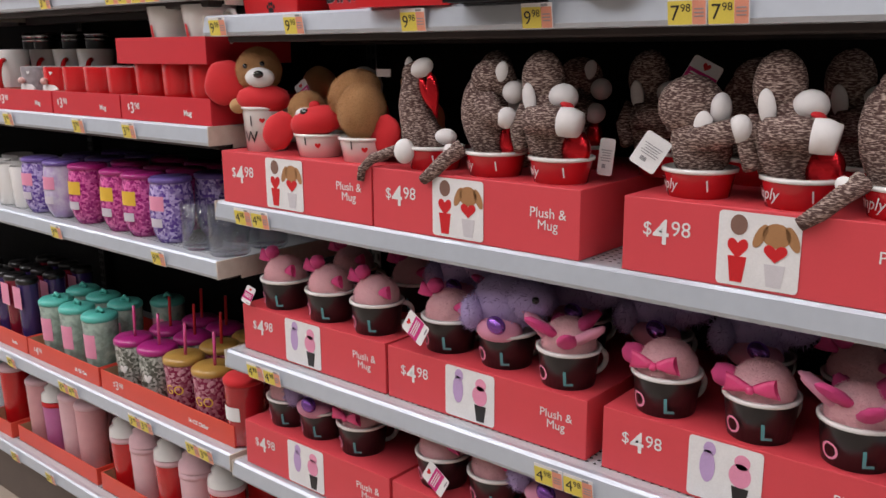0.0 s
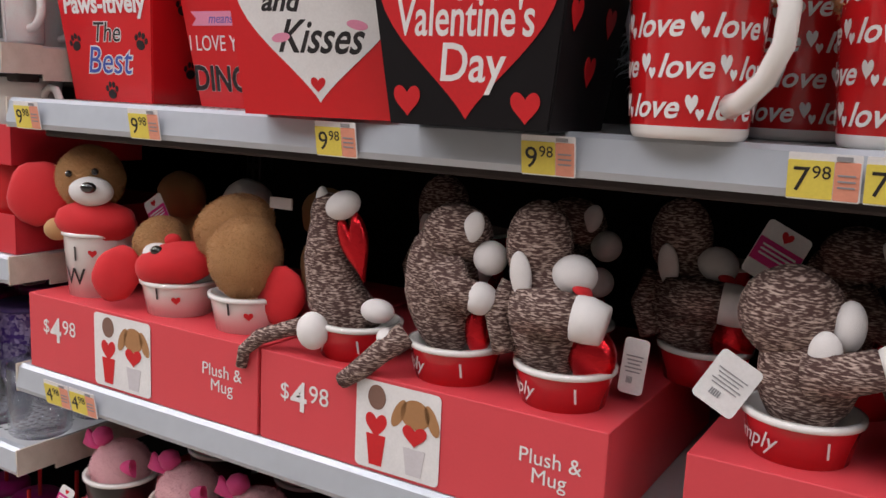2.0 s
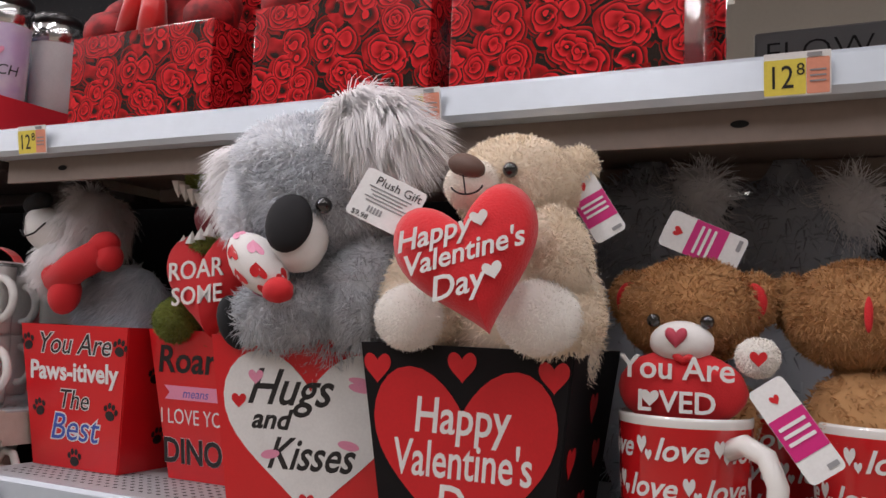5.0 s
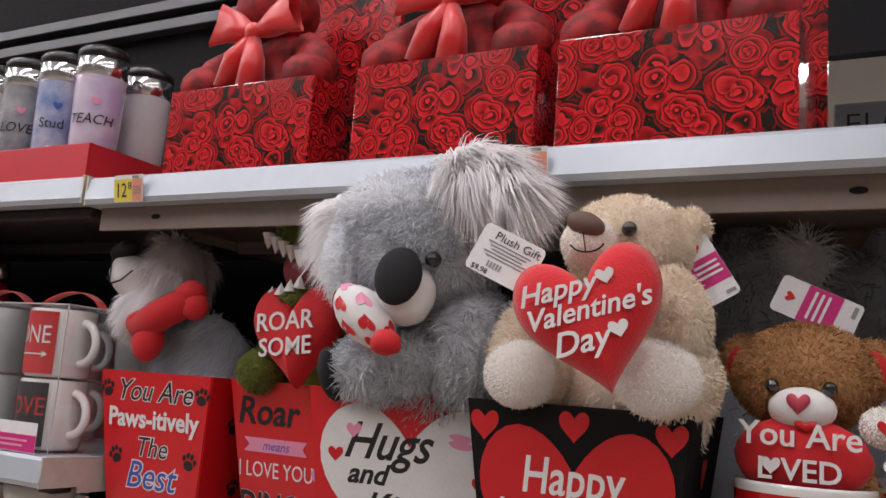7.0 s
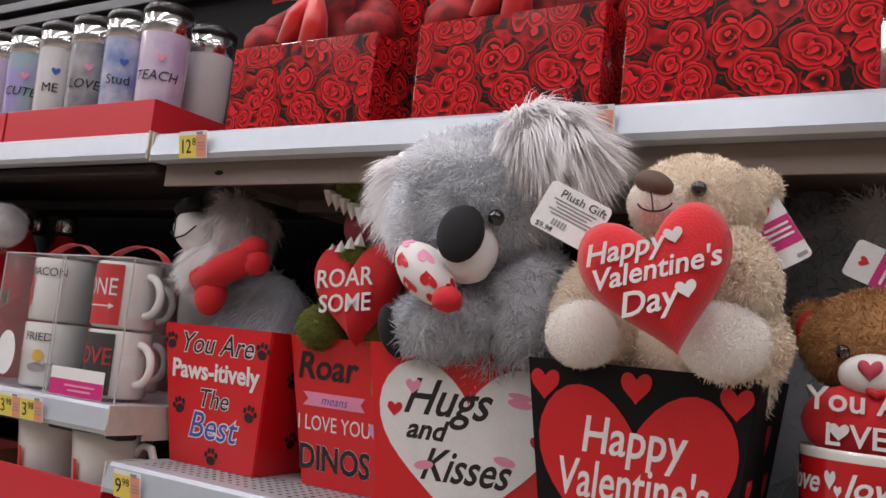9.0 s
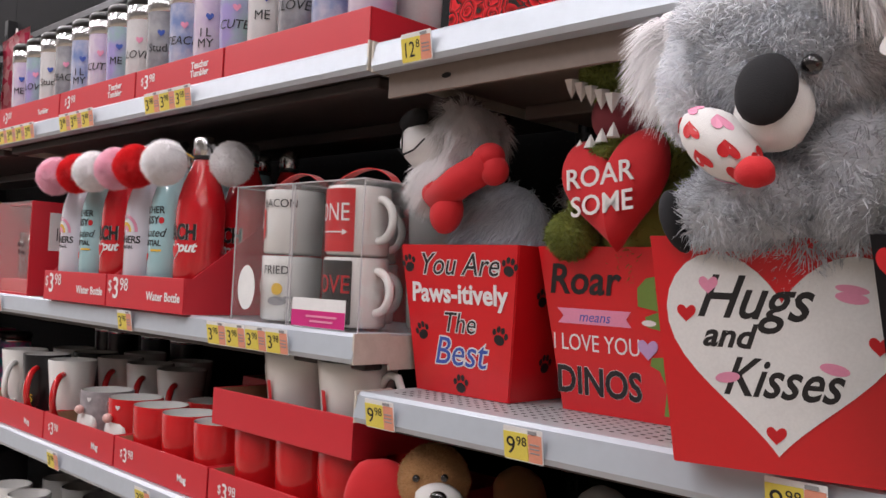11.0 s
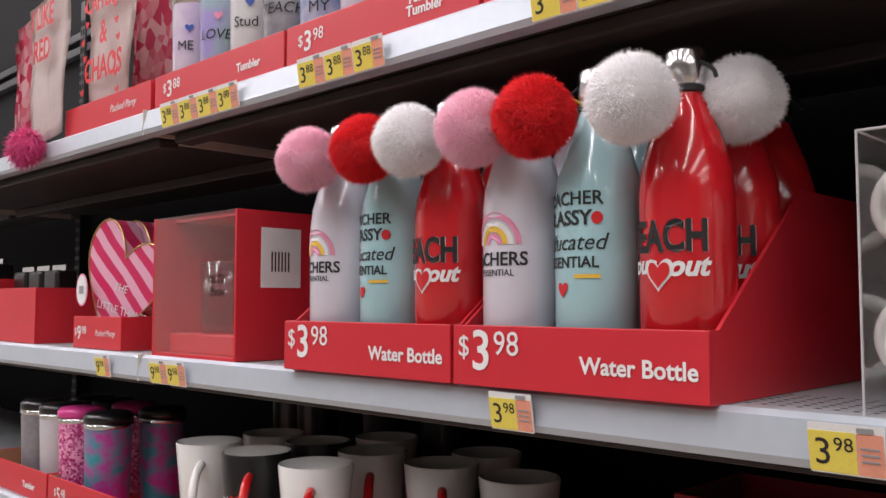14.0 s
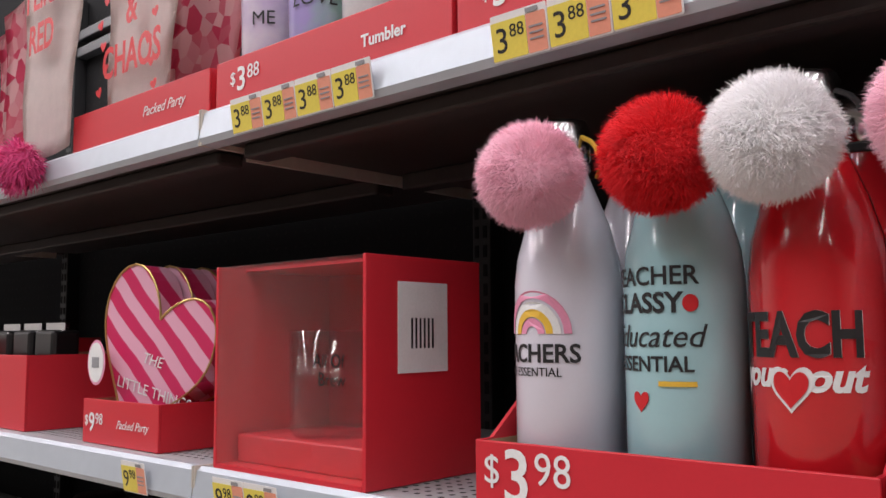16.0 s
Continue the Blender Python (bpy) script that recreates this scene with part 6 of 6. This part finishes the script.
for x, y, mt, hd in ((-0.925, 0.072, CERAMIC, REDCER), (-1.050, 0.072, BLACKCER, REDCER), (-1.165, 0.072, CERAMIC, CERAMIC), (-0.945, 0.178, CERAMIC, REDCER), (-1.060, 0.178, BLACKCER, BLACKCER), (-1.165, 0.178, CERAMIC, CERAMIC), (-0.82, 0.178, CERAMIC, REDCER), (-0.70, 0.178, CERAMIC, REDCER), (-0.83, 0.27, CERAMIC, CERAMIC), (-1.02, 0.27, CERAMIC, CERAMIC)):
    m = plain_mug(x, y, Z3 + 0.0035, 0.045, 0.138, mt, "tall tapered mug with a coloured handle in a tray", "latte mugs", ang=-45, handle=hd, taper=0.72, hr=0.006)
    if mt is BLACKCER and y < 0.1:
        each("lettering", wrap([lettering("best", 0.026, -0.018, 0.072)], 0.034, 0.045, 0.138, 0, 0.001), WHITE, m)
        part("yellow_word", wrap([lettering("FRIENDS", 0.022, -0.018, 0.045)], 0.034, 0.045, 0.138, 0, 0.001), GOLDP, m)
        part("red_heart", wrap([heart(0.016, 0.015, 0.012, 0.08)], 0.034, 0.045, 0.138, 0, 0.001), REDP, m)
    elif y < 0.1:
        part("lettering", wrap([lettering("E", 0.026, -0.034, 0.075)], 0.034, 0.045, 0.138, 0, 0.001), BLACK, m)
# upper card tray with heart-handled mugs
t = open_tray(-0.322, -0.016, 0.012, 1.2505, 0.050, 0.20, TRAY, "red card tray stacked on red mugs with white mugs")
t2 = open_tray(-0.52, -0.325, 0.19, 1.2425, 0.045, 0.14, TRAY, "red card tray at the back on red mugs")
for x, s in ((-0.195, 180), (-0.080, 0)):
    m = thing("heart_handle_mug", "white mug with a heart-shaped handle in a red tray", "mug", "heart mugs", (x, 0.070, 1.2540))
    part("body", lathe([(0, 0), (0.036, 0), (0.040, 0.006), (0.050, 0.090), (0.052, 0.104), (0.050, 0.105), (0.046, 0.09), (0.036, 0.01), (0, 0.008)], 36), CERAMIC, m, smooth=True)
    hp = [(0.047, 0, 0.078), (0.052, 0, 0.088), (0.062, 0, 0.094), (0.074, 0, 0.091), (0.080, 0, 0.080), (0.077, 0, 0.062), (0.064, 0, 0.040), (0.044, 0, 0.022)]
    k = part("handle", tube(hp, 0.0052, 10), CERAMIC, m, "white heart-shaped handle", smooth=True)
    k.data.transform(pose(0, 0, 0, 0, 0, s))
    part("red_print", wrap([band(0.008, 0.03, 0.002, x=-0.004, y=0.055)], 0.036, 0.05, 0.09, 0, 0.004), REDP, m)
# tumblers on the far tray
TW = [mat("silver_glitter_cup", (0.30, 0.28, 0.30), 0.3, var=0.3, scale=90), mat("white_cup_print", (0.60, 0.58, 0.60), 0.3), pattern("pink_glitter", "glitter", (0.85, 0.35, 0.55), (0.42, 0.02, 0.16), 260, 0.25), pattern("teal_splash", "wash", (0.03, 0.30, 0.36), (0.50, 0.04, 0.32), 40, 0.3)]


def lid_tumbler(x, y, z, r, h, body, lid, label, group, steel=0.0, straw=None, name="tumbler"):
    t = thing(name, label, "tumbler", group, (x, y, z))
    part("body", lathe([(0, 0), (r * 0.86, 0), (r * 0.9, 0.003), (r, h * 0.86), (r, h * 0.88)], 28), body, t, smooth=True)
    if steel:
        part("steel_band", lathe([(r, h * 0.86), (r + 0.0012, h * 0.865), (r + 0.0012, h * (0.86 + steel)), (r - 0.002, h * (0.865 + steel))], 28), CHROME, t, smooth=True)
        h2 = h * (0.865 + steel)
    else:
        h2 = h * 0.88
    part("lid", lathe([(r * 0.98, h2), (r * 1.04, h2 + 0.001), (r * 1.04, h2 + 0.010), (r * 0.9, h2 + 0.016), (0, h2 + 0.016)], 28), lid, t, smooth=True)
    if straw is not None:
        part("straw", tube([(0.008, 0, h2 + 0.016), (0.012, 0, h + 0.075)], 0.0035, 8), straw, t, smooth=True)
    return t


for x, k, lid in ((-1.72, 0, BLACKCER), (-1.635, 1, BLACKCER), (-1.555, 2, F_HOT), (-1.455, 3, BLACKCER)):
    for y in (0.062, 0.155):
        lid_tumbler(x, y, Z3 + 0.0035, 0.037, 0.150, TW[k], mat("hot_pink_lid", (0.70, 0.05, 0.28), 0.3) if k == 2 else lid, "patterned tumbler with a lid in a red tray", "far tumblers", 0.05)
for x in (-1.34, -1.27, -1.10, -0.97):
    lid_tumbler(x, 0.34, Z3 + 0.0005, 0.036, 0.19, BLACKCER, CHROME, "black tumbler with steel cap at the shelf's back", "back tumblers", 0.05)

# ---- the tumbler shelf on top ----
Z5 = 1.7388
for x0, x1, big, small, w in ((-1.215, -0.905, "3", "88", "Tumbler"), (-0.902, -0.602, "3", "98", "Teacher\nTumbler"), (-0.599, -0.335, "3", "98", "Teacher\nTumbler"), (-0.332, -0.015, "", "", ""), (-1.52, -1.225, "", "", "")):
    t = open_tray(x0, x1, 0.006, Z5, 0.046, 0.26, TRAY, "red card tray of tumblers along the top shelf", group="tumbler trays")
    tray_words(t, x1 - x0, 0.046, big, small, w, 0.70, 0.32)
    if x0 < -1.4:
        part("script_print", put([lettering("Packed Party", 0.016, 0.06, 0, shear=0.4)], face(0.0, -0.0006, 0.018)), WHITE, t)
WASH = [pattern("wash_lilac", "wash", (0.55, 0.42, 0.66), (0.70, 0.62, 0.72), 22, 0.18), mat("wash_white", (0.72, 0.71, 0.72), 0.18, bump=0, coat=0.5), pattern("wash_blue", "wash", (0.22, 0.30, 0.55), (0.55, 0.55, 0.68), 30, 0.18), pattern("wash_rainbow", "wash", (0.30, 0.55, 0.40), (0.40, 0.34, 0.66), 14, 0.18), pattern("wash_silver", "wash", (0.42, 0.42, 0.44), (0.24, 0.24, 0.27), 30, 0.2)]
for wash in WASH:
    wash.node_tree.nodes["Principled BSDF"].inputs["Coat Weight"].default_value = 1.0
WORDS = ["ME", "LOVE", "Stud", "TEACH", "I L\nMY", "CUTE"]
n = 0
for x in [-1.180 + 0.0745 * i for i in range(16)]:
    for y in (0.048, 0.128):
        t = lid_tumbler(x, y, Z5 + 0.0035, 0.0325, 0.165, WASH[(n * 3 + (1 if y > 0.1 else 0)) % 5], BLACKCER, "clear-sided tumbler with steel collar and paper print", "top tumblers", 0.15, name="travel_tumbler")
        if y < 0.1:
            part("dark_lettering", wrap([lettering(WORDS[n % 6], 0.019, 0.006, 0.075, shear=0.2 if n % 2 else 0)], 0.030, 0.0325, 0.145, 25, 0.001), BLACK, t)
            part("heart_print", wrap([heart(0.012, 0.011, 0.012, 0.105)], 0.030, 0.0325, 0.145, 25, 0.001), PINKP if n % 2 else BLUEP, t)
    n += 1
# socks
SOCK = mat("cream_sock", (0.88, 0.78, 0.75), 0.9, var=0.12, scale=60, bump=0.4)
SOCKP = pattern("red_pattern_sock", "glitter", (0.72, 0.42, 0.44), (0.58, 0.03, 0.10), 45, 0.9)
for x, y, words, m in ((-1.400, 0.022, ["CAFFEINE", "&", "CHAOS"], SOCK), (-1.575, -0.004, ["I LIKE", "RED", ""], SOCK), (-1.350, 0.075, [], SOCKP), (-1.43, 0.11, [], SOCKP), (-1.70, 0.02, [], SOCKP), (-1.80, 0.05, [], SOCKP)):
    s = thing("fuzzy_sock", "cream and red patterned sock pack standing in a tray", "sock", "sock packs", (x, y, Z5 + 0.0035))
    bm = bmesh.new()
    grid = []
    for i in range(9):
        row = []
        for j in range(13):
            u, v = i / 8 - 0.5, j / 12
            row.append(bm.verts.new((u * 0.165 * (0.8 + 0.2 * v) + 0.012 * math.sin(3 * v), 0.002 * math.sin(7 * u + 4 * v) + 0.002 * math.cos(9 * v), 0.245 * v + 0.012 * u)))
        grid.append(row)
    for i in range(8):
        for j in range(12):
            bm.faces.new((grid[i][j], grid[i + 1][j], grid[i + 1][j + 1], grid[i][j + 1]))
    bmesh.ops.solidify(bm, geom=list(bm.faces), thickness=0.007)
    part("cloth", bm, m, s, smooth=True)
    part("hem_loop", tube([(0, 0.0, 0.243), (0.004, 0.0, 0.257), (0.01, 0.0, 0.245)], 0.002, 6), FELT, s)
    each("red_word", put([lettering(wd, 0.052 if wd != "CAFFEINE" else 0.040, 0.010, 0.188 - 0.056 * i, bold=0.0012, squeeze=0.74) for i, wd in enumerate(words) if wd], pose(0, -0.0135, 0.0, 90)), REDP, s)
    if "CHAOS" in words:
        for k in range(16):
            u, v = (-0.055 + 0.11 * (k % 2) + 0.008 * math.sin(k * 2.1)), 0.035 + 0.0135 * k
            part("heart_print", put(heart(0.013, 0.012, u, v, 0.0004, 20 * math.sin(k)), pose(0, -0.0132, 0.0, 90)), REDP, s)
tas = thing("sock_tassel", "hot pink yarn tassel hanging over the shelf channel", "tassel", "", (-1.585, -0.032, Z5 - 0.01))
fur("yarn", (0, 0, 0.0), (0.030, 0.018, 0.024), F_HOT, tas, 1400, 0.016, width=0.002, droop=0.8, seed=81)

# ---- stemless tumblers ----
Z2 = 0.8858
PUR = [pattern("purple_glitter", "glitter", (0.55, 0.45, 0.75), (0.12, 0.06, 0.32), 200, 0.2), pattern("magenta_glitter", "glitter", (0.75, 0.15, 0.42), (0.32, 0.01, 0.16), 200, 0.2), pattern("lilac_shrink", "wash", (0.45, 0.34, 0.58), (0.62, 0.58, 0.70), 40, 0.2)]
PLID = [mat("purple_lid", (0.16, 0.10, 0.36), 0.3), mat("magenta_lid", (0.42, 0.02, 0.20), 0.3)]
for x, k in ((-0.800, 0), (-0.690, 2), (-0.570, 1), (-0.430, 1), (-0.340, 1), (-0.235, 0)):
    for y in (0.058, 0.155, 0.25):
        t = thing("stemless_tumbler", "glittery stemless wine tumbler wrapped in clear film", "tumbler", "wine tumblers", (x + (y - 0.058) * 0.2, y, Z2))
        part("body", lathe([(0, 0), (0.030, 0), (0.040, 0.02), (0.046, 0.06), (0.044, 0.105), (0.041, 0.125)], 28), PUR[k], t, smooth=True)
        part("lid", lathe([(0.041, 0.125), (0.044, 0.126), (0.044, 0.133), (0.040, 0.136), (0, 0.134)], 28), PLID[k % 2], t, smooth=True)
        if y < 0.1:
            part("bright_label", wrap([band(0.040, 0.030, 0.002, y=0.085)], 0.046, 0.044, 0.13, 12, 0.0015), GOLDP if k == 1 else PINKP, t)
            part("white_label", wrap([band(0.030, 0.018, 0.002, y=0.045)], 0.046, 0.046, 0.13, 12, 0.0015), mat("film_white", (0.6, 0.55, 0.62), 0.3), t)
for x in (-0.130, -0.040):
    for y in (0.055, 0.15):
        g = thing("glass_cup", "clear glass cup on the grey shelf", "cup", "glass cups", (x, y, Z2))
        o = part("body", lathe([(0, 0), (0.036, 0), (0.040, 0.004), (0.041, 0.095), (0.039, 0.095), (0.037, 0.008), (0, 0.007)], 28), CLEARCUP, g, smooth=True)
        o.visible_shadow = False
for x in (-0.900, -0.985, -1.09, -1.19):
    for y in (0.07, 0.18):
        m = plain_mug(x, y, Z2, 0.042, 0.105, CERAMIC, "white ceramic mug with a rainbow print", "white mugs", ang=-20)
for x0 in (-1.40, -1.62, -1.85):
    o = thing("boxed_gift", "dark printed card gift box on the shelf", "gift box", "dark boxes", (x0, 0.03, Z2))
    part("body", bx(-0.09, 0, 0, 0.09, 0.12, 0.15, 0.002), BLACKCARD, o)
    part("print_panel", bx(-0.06, -0.0008, 0.03, 0.06, -0.0001, 0.12), mat("print_tan", (0.40, 0.20, 0.08)), o)

# ---- lower left shelves ----
Z1 = 0.4888
for x0, x1, big, small, w in ((-0.535, -0.020, "3", "98", "16 OZ Chiller"), (-0.905, -0.545, "4", "98", "16 OZ Can"), (-1.210, -0.910, "4", "98", "Bottle")):
    t = open_tray(x0, x1, 0.022, Z1, 0.048, 0.30, ORANGE, "orange-red card tray of drinking cups", group="orange trays")
    tray_words(t, x1 - x0, 0.048, big, small, w, 0.62, 0.26)
MINT = mat("mint_lid", (0.10, 0.50, 0.42), 0.35, var=0.05)
MINTB = pattern("mint_print", "wash", (0.42, 0.55, 0.48), (0.22, 0.30, 0.26), 40, 0.2)
STR = mat("pink_straw", (0.70, 0.08, 0.28), 0.3)
for x, y in ((-0.820, 0.07), (-0.715, 0.07), (-0.605, 0.07), (-0.86, 0.165), (-0.755, 0.165), (-0.650, 0.165), (-0.59, 0.25)):
    t = lid_tumbler(x, y, Z1 + 0.0035, 0.042, 0.165, MINTB, MINT, "clear can tumbler with mint green lid in a tray", "mint tumblers")
    part("flip_tab", tube([(-0.015, 0, 0.158), (0.0, 0, 0.172), (0.018, 0, 0.166)], 0.005, 8), MINT, t, smooth=True)
    part("pink_label", wrap([band(0.038, 0.060, 0.004, y=0.085)], 0.039, 0.042, 0.145, 15, 0.001), PINKP, t)
GLI = [pattern("silver_confetti", "glitter", (0.52, 0.55, 0.50), (0.10, 0.11, 0.09), 170, 0.2), pattern("wine_confetti", "glitter", (0.55, 0.25, 0.32), (0.20, 0.01, 0.05), 150, 0.2)]
for x, k in ((-0.465, 0), (-0.365, 0), (-0.262, 1), (-0.155, 1)):
    for y in (0.075, 0.17, 0.26):
        t = lid_tumbler(x, y, Z1 + 0.0035, 0.044, 0.130, GLI[k], PLID[1] if k == 0 else mat("gold_lid", (0.45, 0.26, 0.06), 0.3), "glitter chiller cup with a straw in a tray", "chiller cups", straw=STR if y < 0.1 else F_RED)
        if y < 0.1:
            part("gold_lettering", wrap([lettering("GO", 0.03, 0, 0.05)] if k else [heart(0.02, 0.02, 0, 0.06)], 0.038, 0.044, 0.112, 20, 0.001), GOLDP if k else WHITE, t)
RW = [mat("wine_bottle", (0.22, 0.012, 0.03), 0.2, coat=0.4), mat("navy_bottle", (0.05, 0.03, 0.14), 0.2, coat=0.4)]
for i, x in enumerate((-1.17, -1.10, -1.035, -0.965)):
    for y in (0.065, 0.14, 0.22):
        b = lid_tumbler(x, y, Z1 + 0.0035, 0.028, 0.20, RW[i % 2], BLACKCER, "slim dark bottle with a pink label in a tray", "slim bottles")
        part("pink_label", bx(-0.024, -0.0305, 0.11, 0.020, -0.0295, 0.17), PINKP, b)
b = lid_tumbler(-0.030, 0.06, Z1 + 0.0515 - 0.048 , 0.040, 0.145, mat("red_clear_cup", (0.40, 0.012, 0.02), 0.15, coat=0.5), F_RED, "red translucent bottle with a pink and white label", "")
part("white_label", wrap([band(0.05, 0.03, 0.002, y=0.07)], 0.036, 0.040, 0.125, 0, 0.001), WHITE, b)
Z0 = 0.2008
for x0, x1 in ((-0.60, -0.05), (-1.05, -0.62), (-1.215, -1.07)):
    open_tray(x0, x1, 0.03 if x0 > -1.06 else 0.02, Z0, 0.045, 0.30, ORANGE, "orange-red card tray of pink tumblers on the bottom shelf", group="orange trays")
PK = [mat("blush_tumbler", (0.70, 0.36, 0.38), 0.35), mat("orchid_tumbler", (0.50, 0.14, 0.34), 0.35), mat("pale_pink_tumbler", (0.78, 0.50, 0.54), 0.35), REDCER]
for i, (x, k, v) in enumerate(((-0.985, 0, 0), (-0.895, 1, 1), (-0.800, 2, 0), (-0.715, 0, 0), (-0.545, 3, 1), (-0.455, 2, 2), (-0.350, 3, 1), (-0.250, 2, 2), (-0.14, 3, 1), (-1.15, 3, 0))):
    for y in (0.08, 0.18):
        t = lid_tumbler(x, y, Z0 + 0.0035, 0.040, 0.195 if v == 0 else 0.15, PK[k], F_RED if k == 1 else PK[2], "pink tall tumbler with a straw on the bottom shelf", "pink tumblers", straw=STR if v else None)
        if v:
            part("whipped_lid", [lathe([(0.042, 0.148), (0.040, 0.165), (0.030, 0.172), (0.032, 0.182), (0.020, 0.190), (0.018, 0.198), (0, 0.206)], 20)], CERAMIC if v == 1 else PK[2], t, smooth=True)
for x0 in (-1.45, -1.70, -1.95):
    o = thing("boxed_gift", "dark printed card gift box on a lower shelf", "gift box", "dark boxes", (x0, 0.03, Z1))
    part("body", bx(-0.1, 0, 0, 0.1, 0.14, 0.17, 0.002), BLACKCARD, o)
    part("print_panel", bx(-0.07, -0.0008, 0.03, 0.07, -0.0001, 0.13), mat("print_tan", (0.40, 0.20, 0.08)), o)

# ---- shelf price tags ----
for x, z, big, small in ((0.245, R_Z[3], "9", "98"), (0.499, R_Z[3], "9", "98"), (0.708, R_Z[3], "9", "98"), (0.908, R_Z[3], "7", "98"), (0.956, R_Z[3], "7", "98"), (0.045, R_Z[3], "9", "98"),
                         (0.075, R_Z[4], "12", "8"), (0.575, R_Z[4], "12", "8"), (0.890, R_Z[4], "12", "8"), (0.085, R_Z[2], "4", "98"), (0.133, R_Z[2], "4", "98"), (0.095, R_Z[1], "4", "98"), (0.143, R_Z[1], "4", "98"), (0.740, R_Z[1], "4", "98"), (0.788, R_Z[1], "4", "98"),
                         (-0.562, L_Z[4], "3", "98"), (-0.293, L_Z[4], "3", "98"), (-0.246, L_Z[4], "3", "98"), (-0.199, L_Z[4], "3", "98"), (-0.152, L_Z[4], "3", "98"), (-1.165, L_Z[4], "9", "98"), (-1.118, L_Z[4], "9", "98"), (-1.33, L_Z[4], "9", "98"),
                         (-0.515, L_Z[5], "3", "98"), (-0.468, L_Z[5], "3", "98"), (-0.421, L_Z[5], "3", "98"), (-0.84, L_Z[5], "3", "88"), (-0.793, L_Z[5], "3", "88"), (-0.746, L_Z[5], "3", "88"), (-1.10, L_Z[5], "3", "88"), (-1.053, L_Z[5], "3", "88"), (-1.006, L_Z[5], "3", "88"), (-1.147, L_Z[5], "3", "88"),
                         (-0.80, L_Z[3], "3", "98"), (-0.47, L_Z[3], "3", "98"), (-0.27, L_Z[3], "3", "98"), (-1.17, L_Z[3], "5", "48"), (-0.62, L_Z[2], "9", "98"), (-0.20, L_Z[2], "9", "98"),
                         (-0.67, L_Z[1], "4", "98"), (-0.623, L_Z[1], "4", "98"), (-0.35, L_Z[1], "3", "98"), (-0.303, L_Z[1], "3", "98"), (-0.13, L_Z[1], "3", "98"), (-0.083, L_Z[1], "3", "98"), (-0.95, L_Z[1], "4", "98"), (-1.0, L_Z[0], "5", "98"), (-0.80, L_Z[0], "5", "98")):
    price_tag(x, z, big, small)
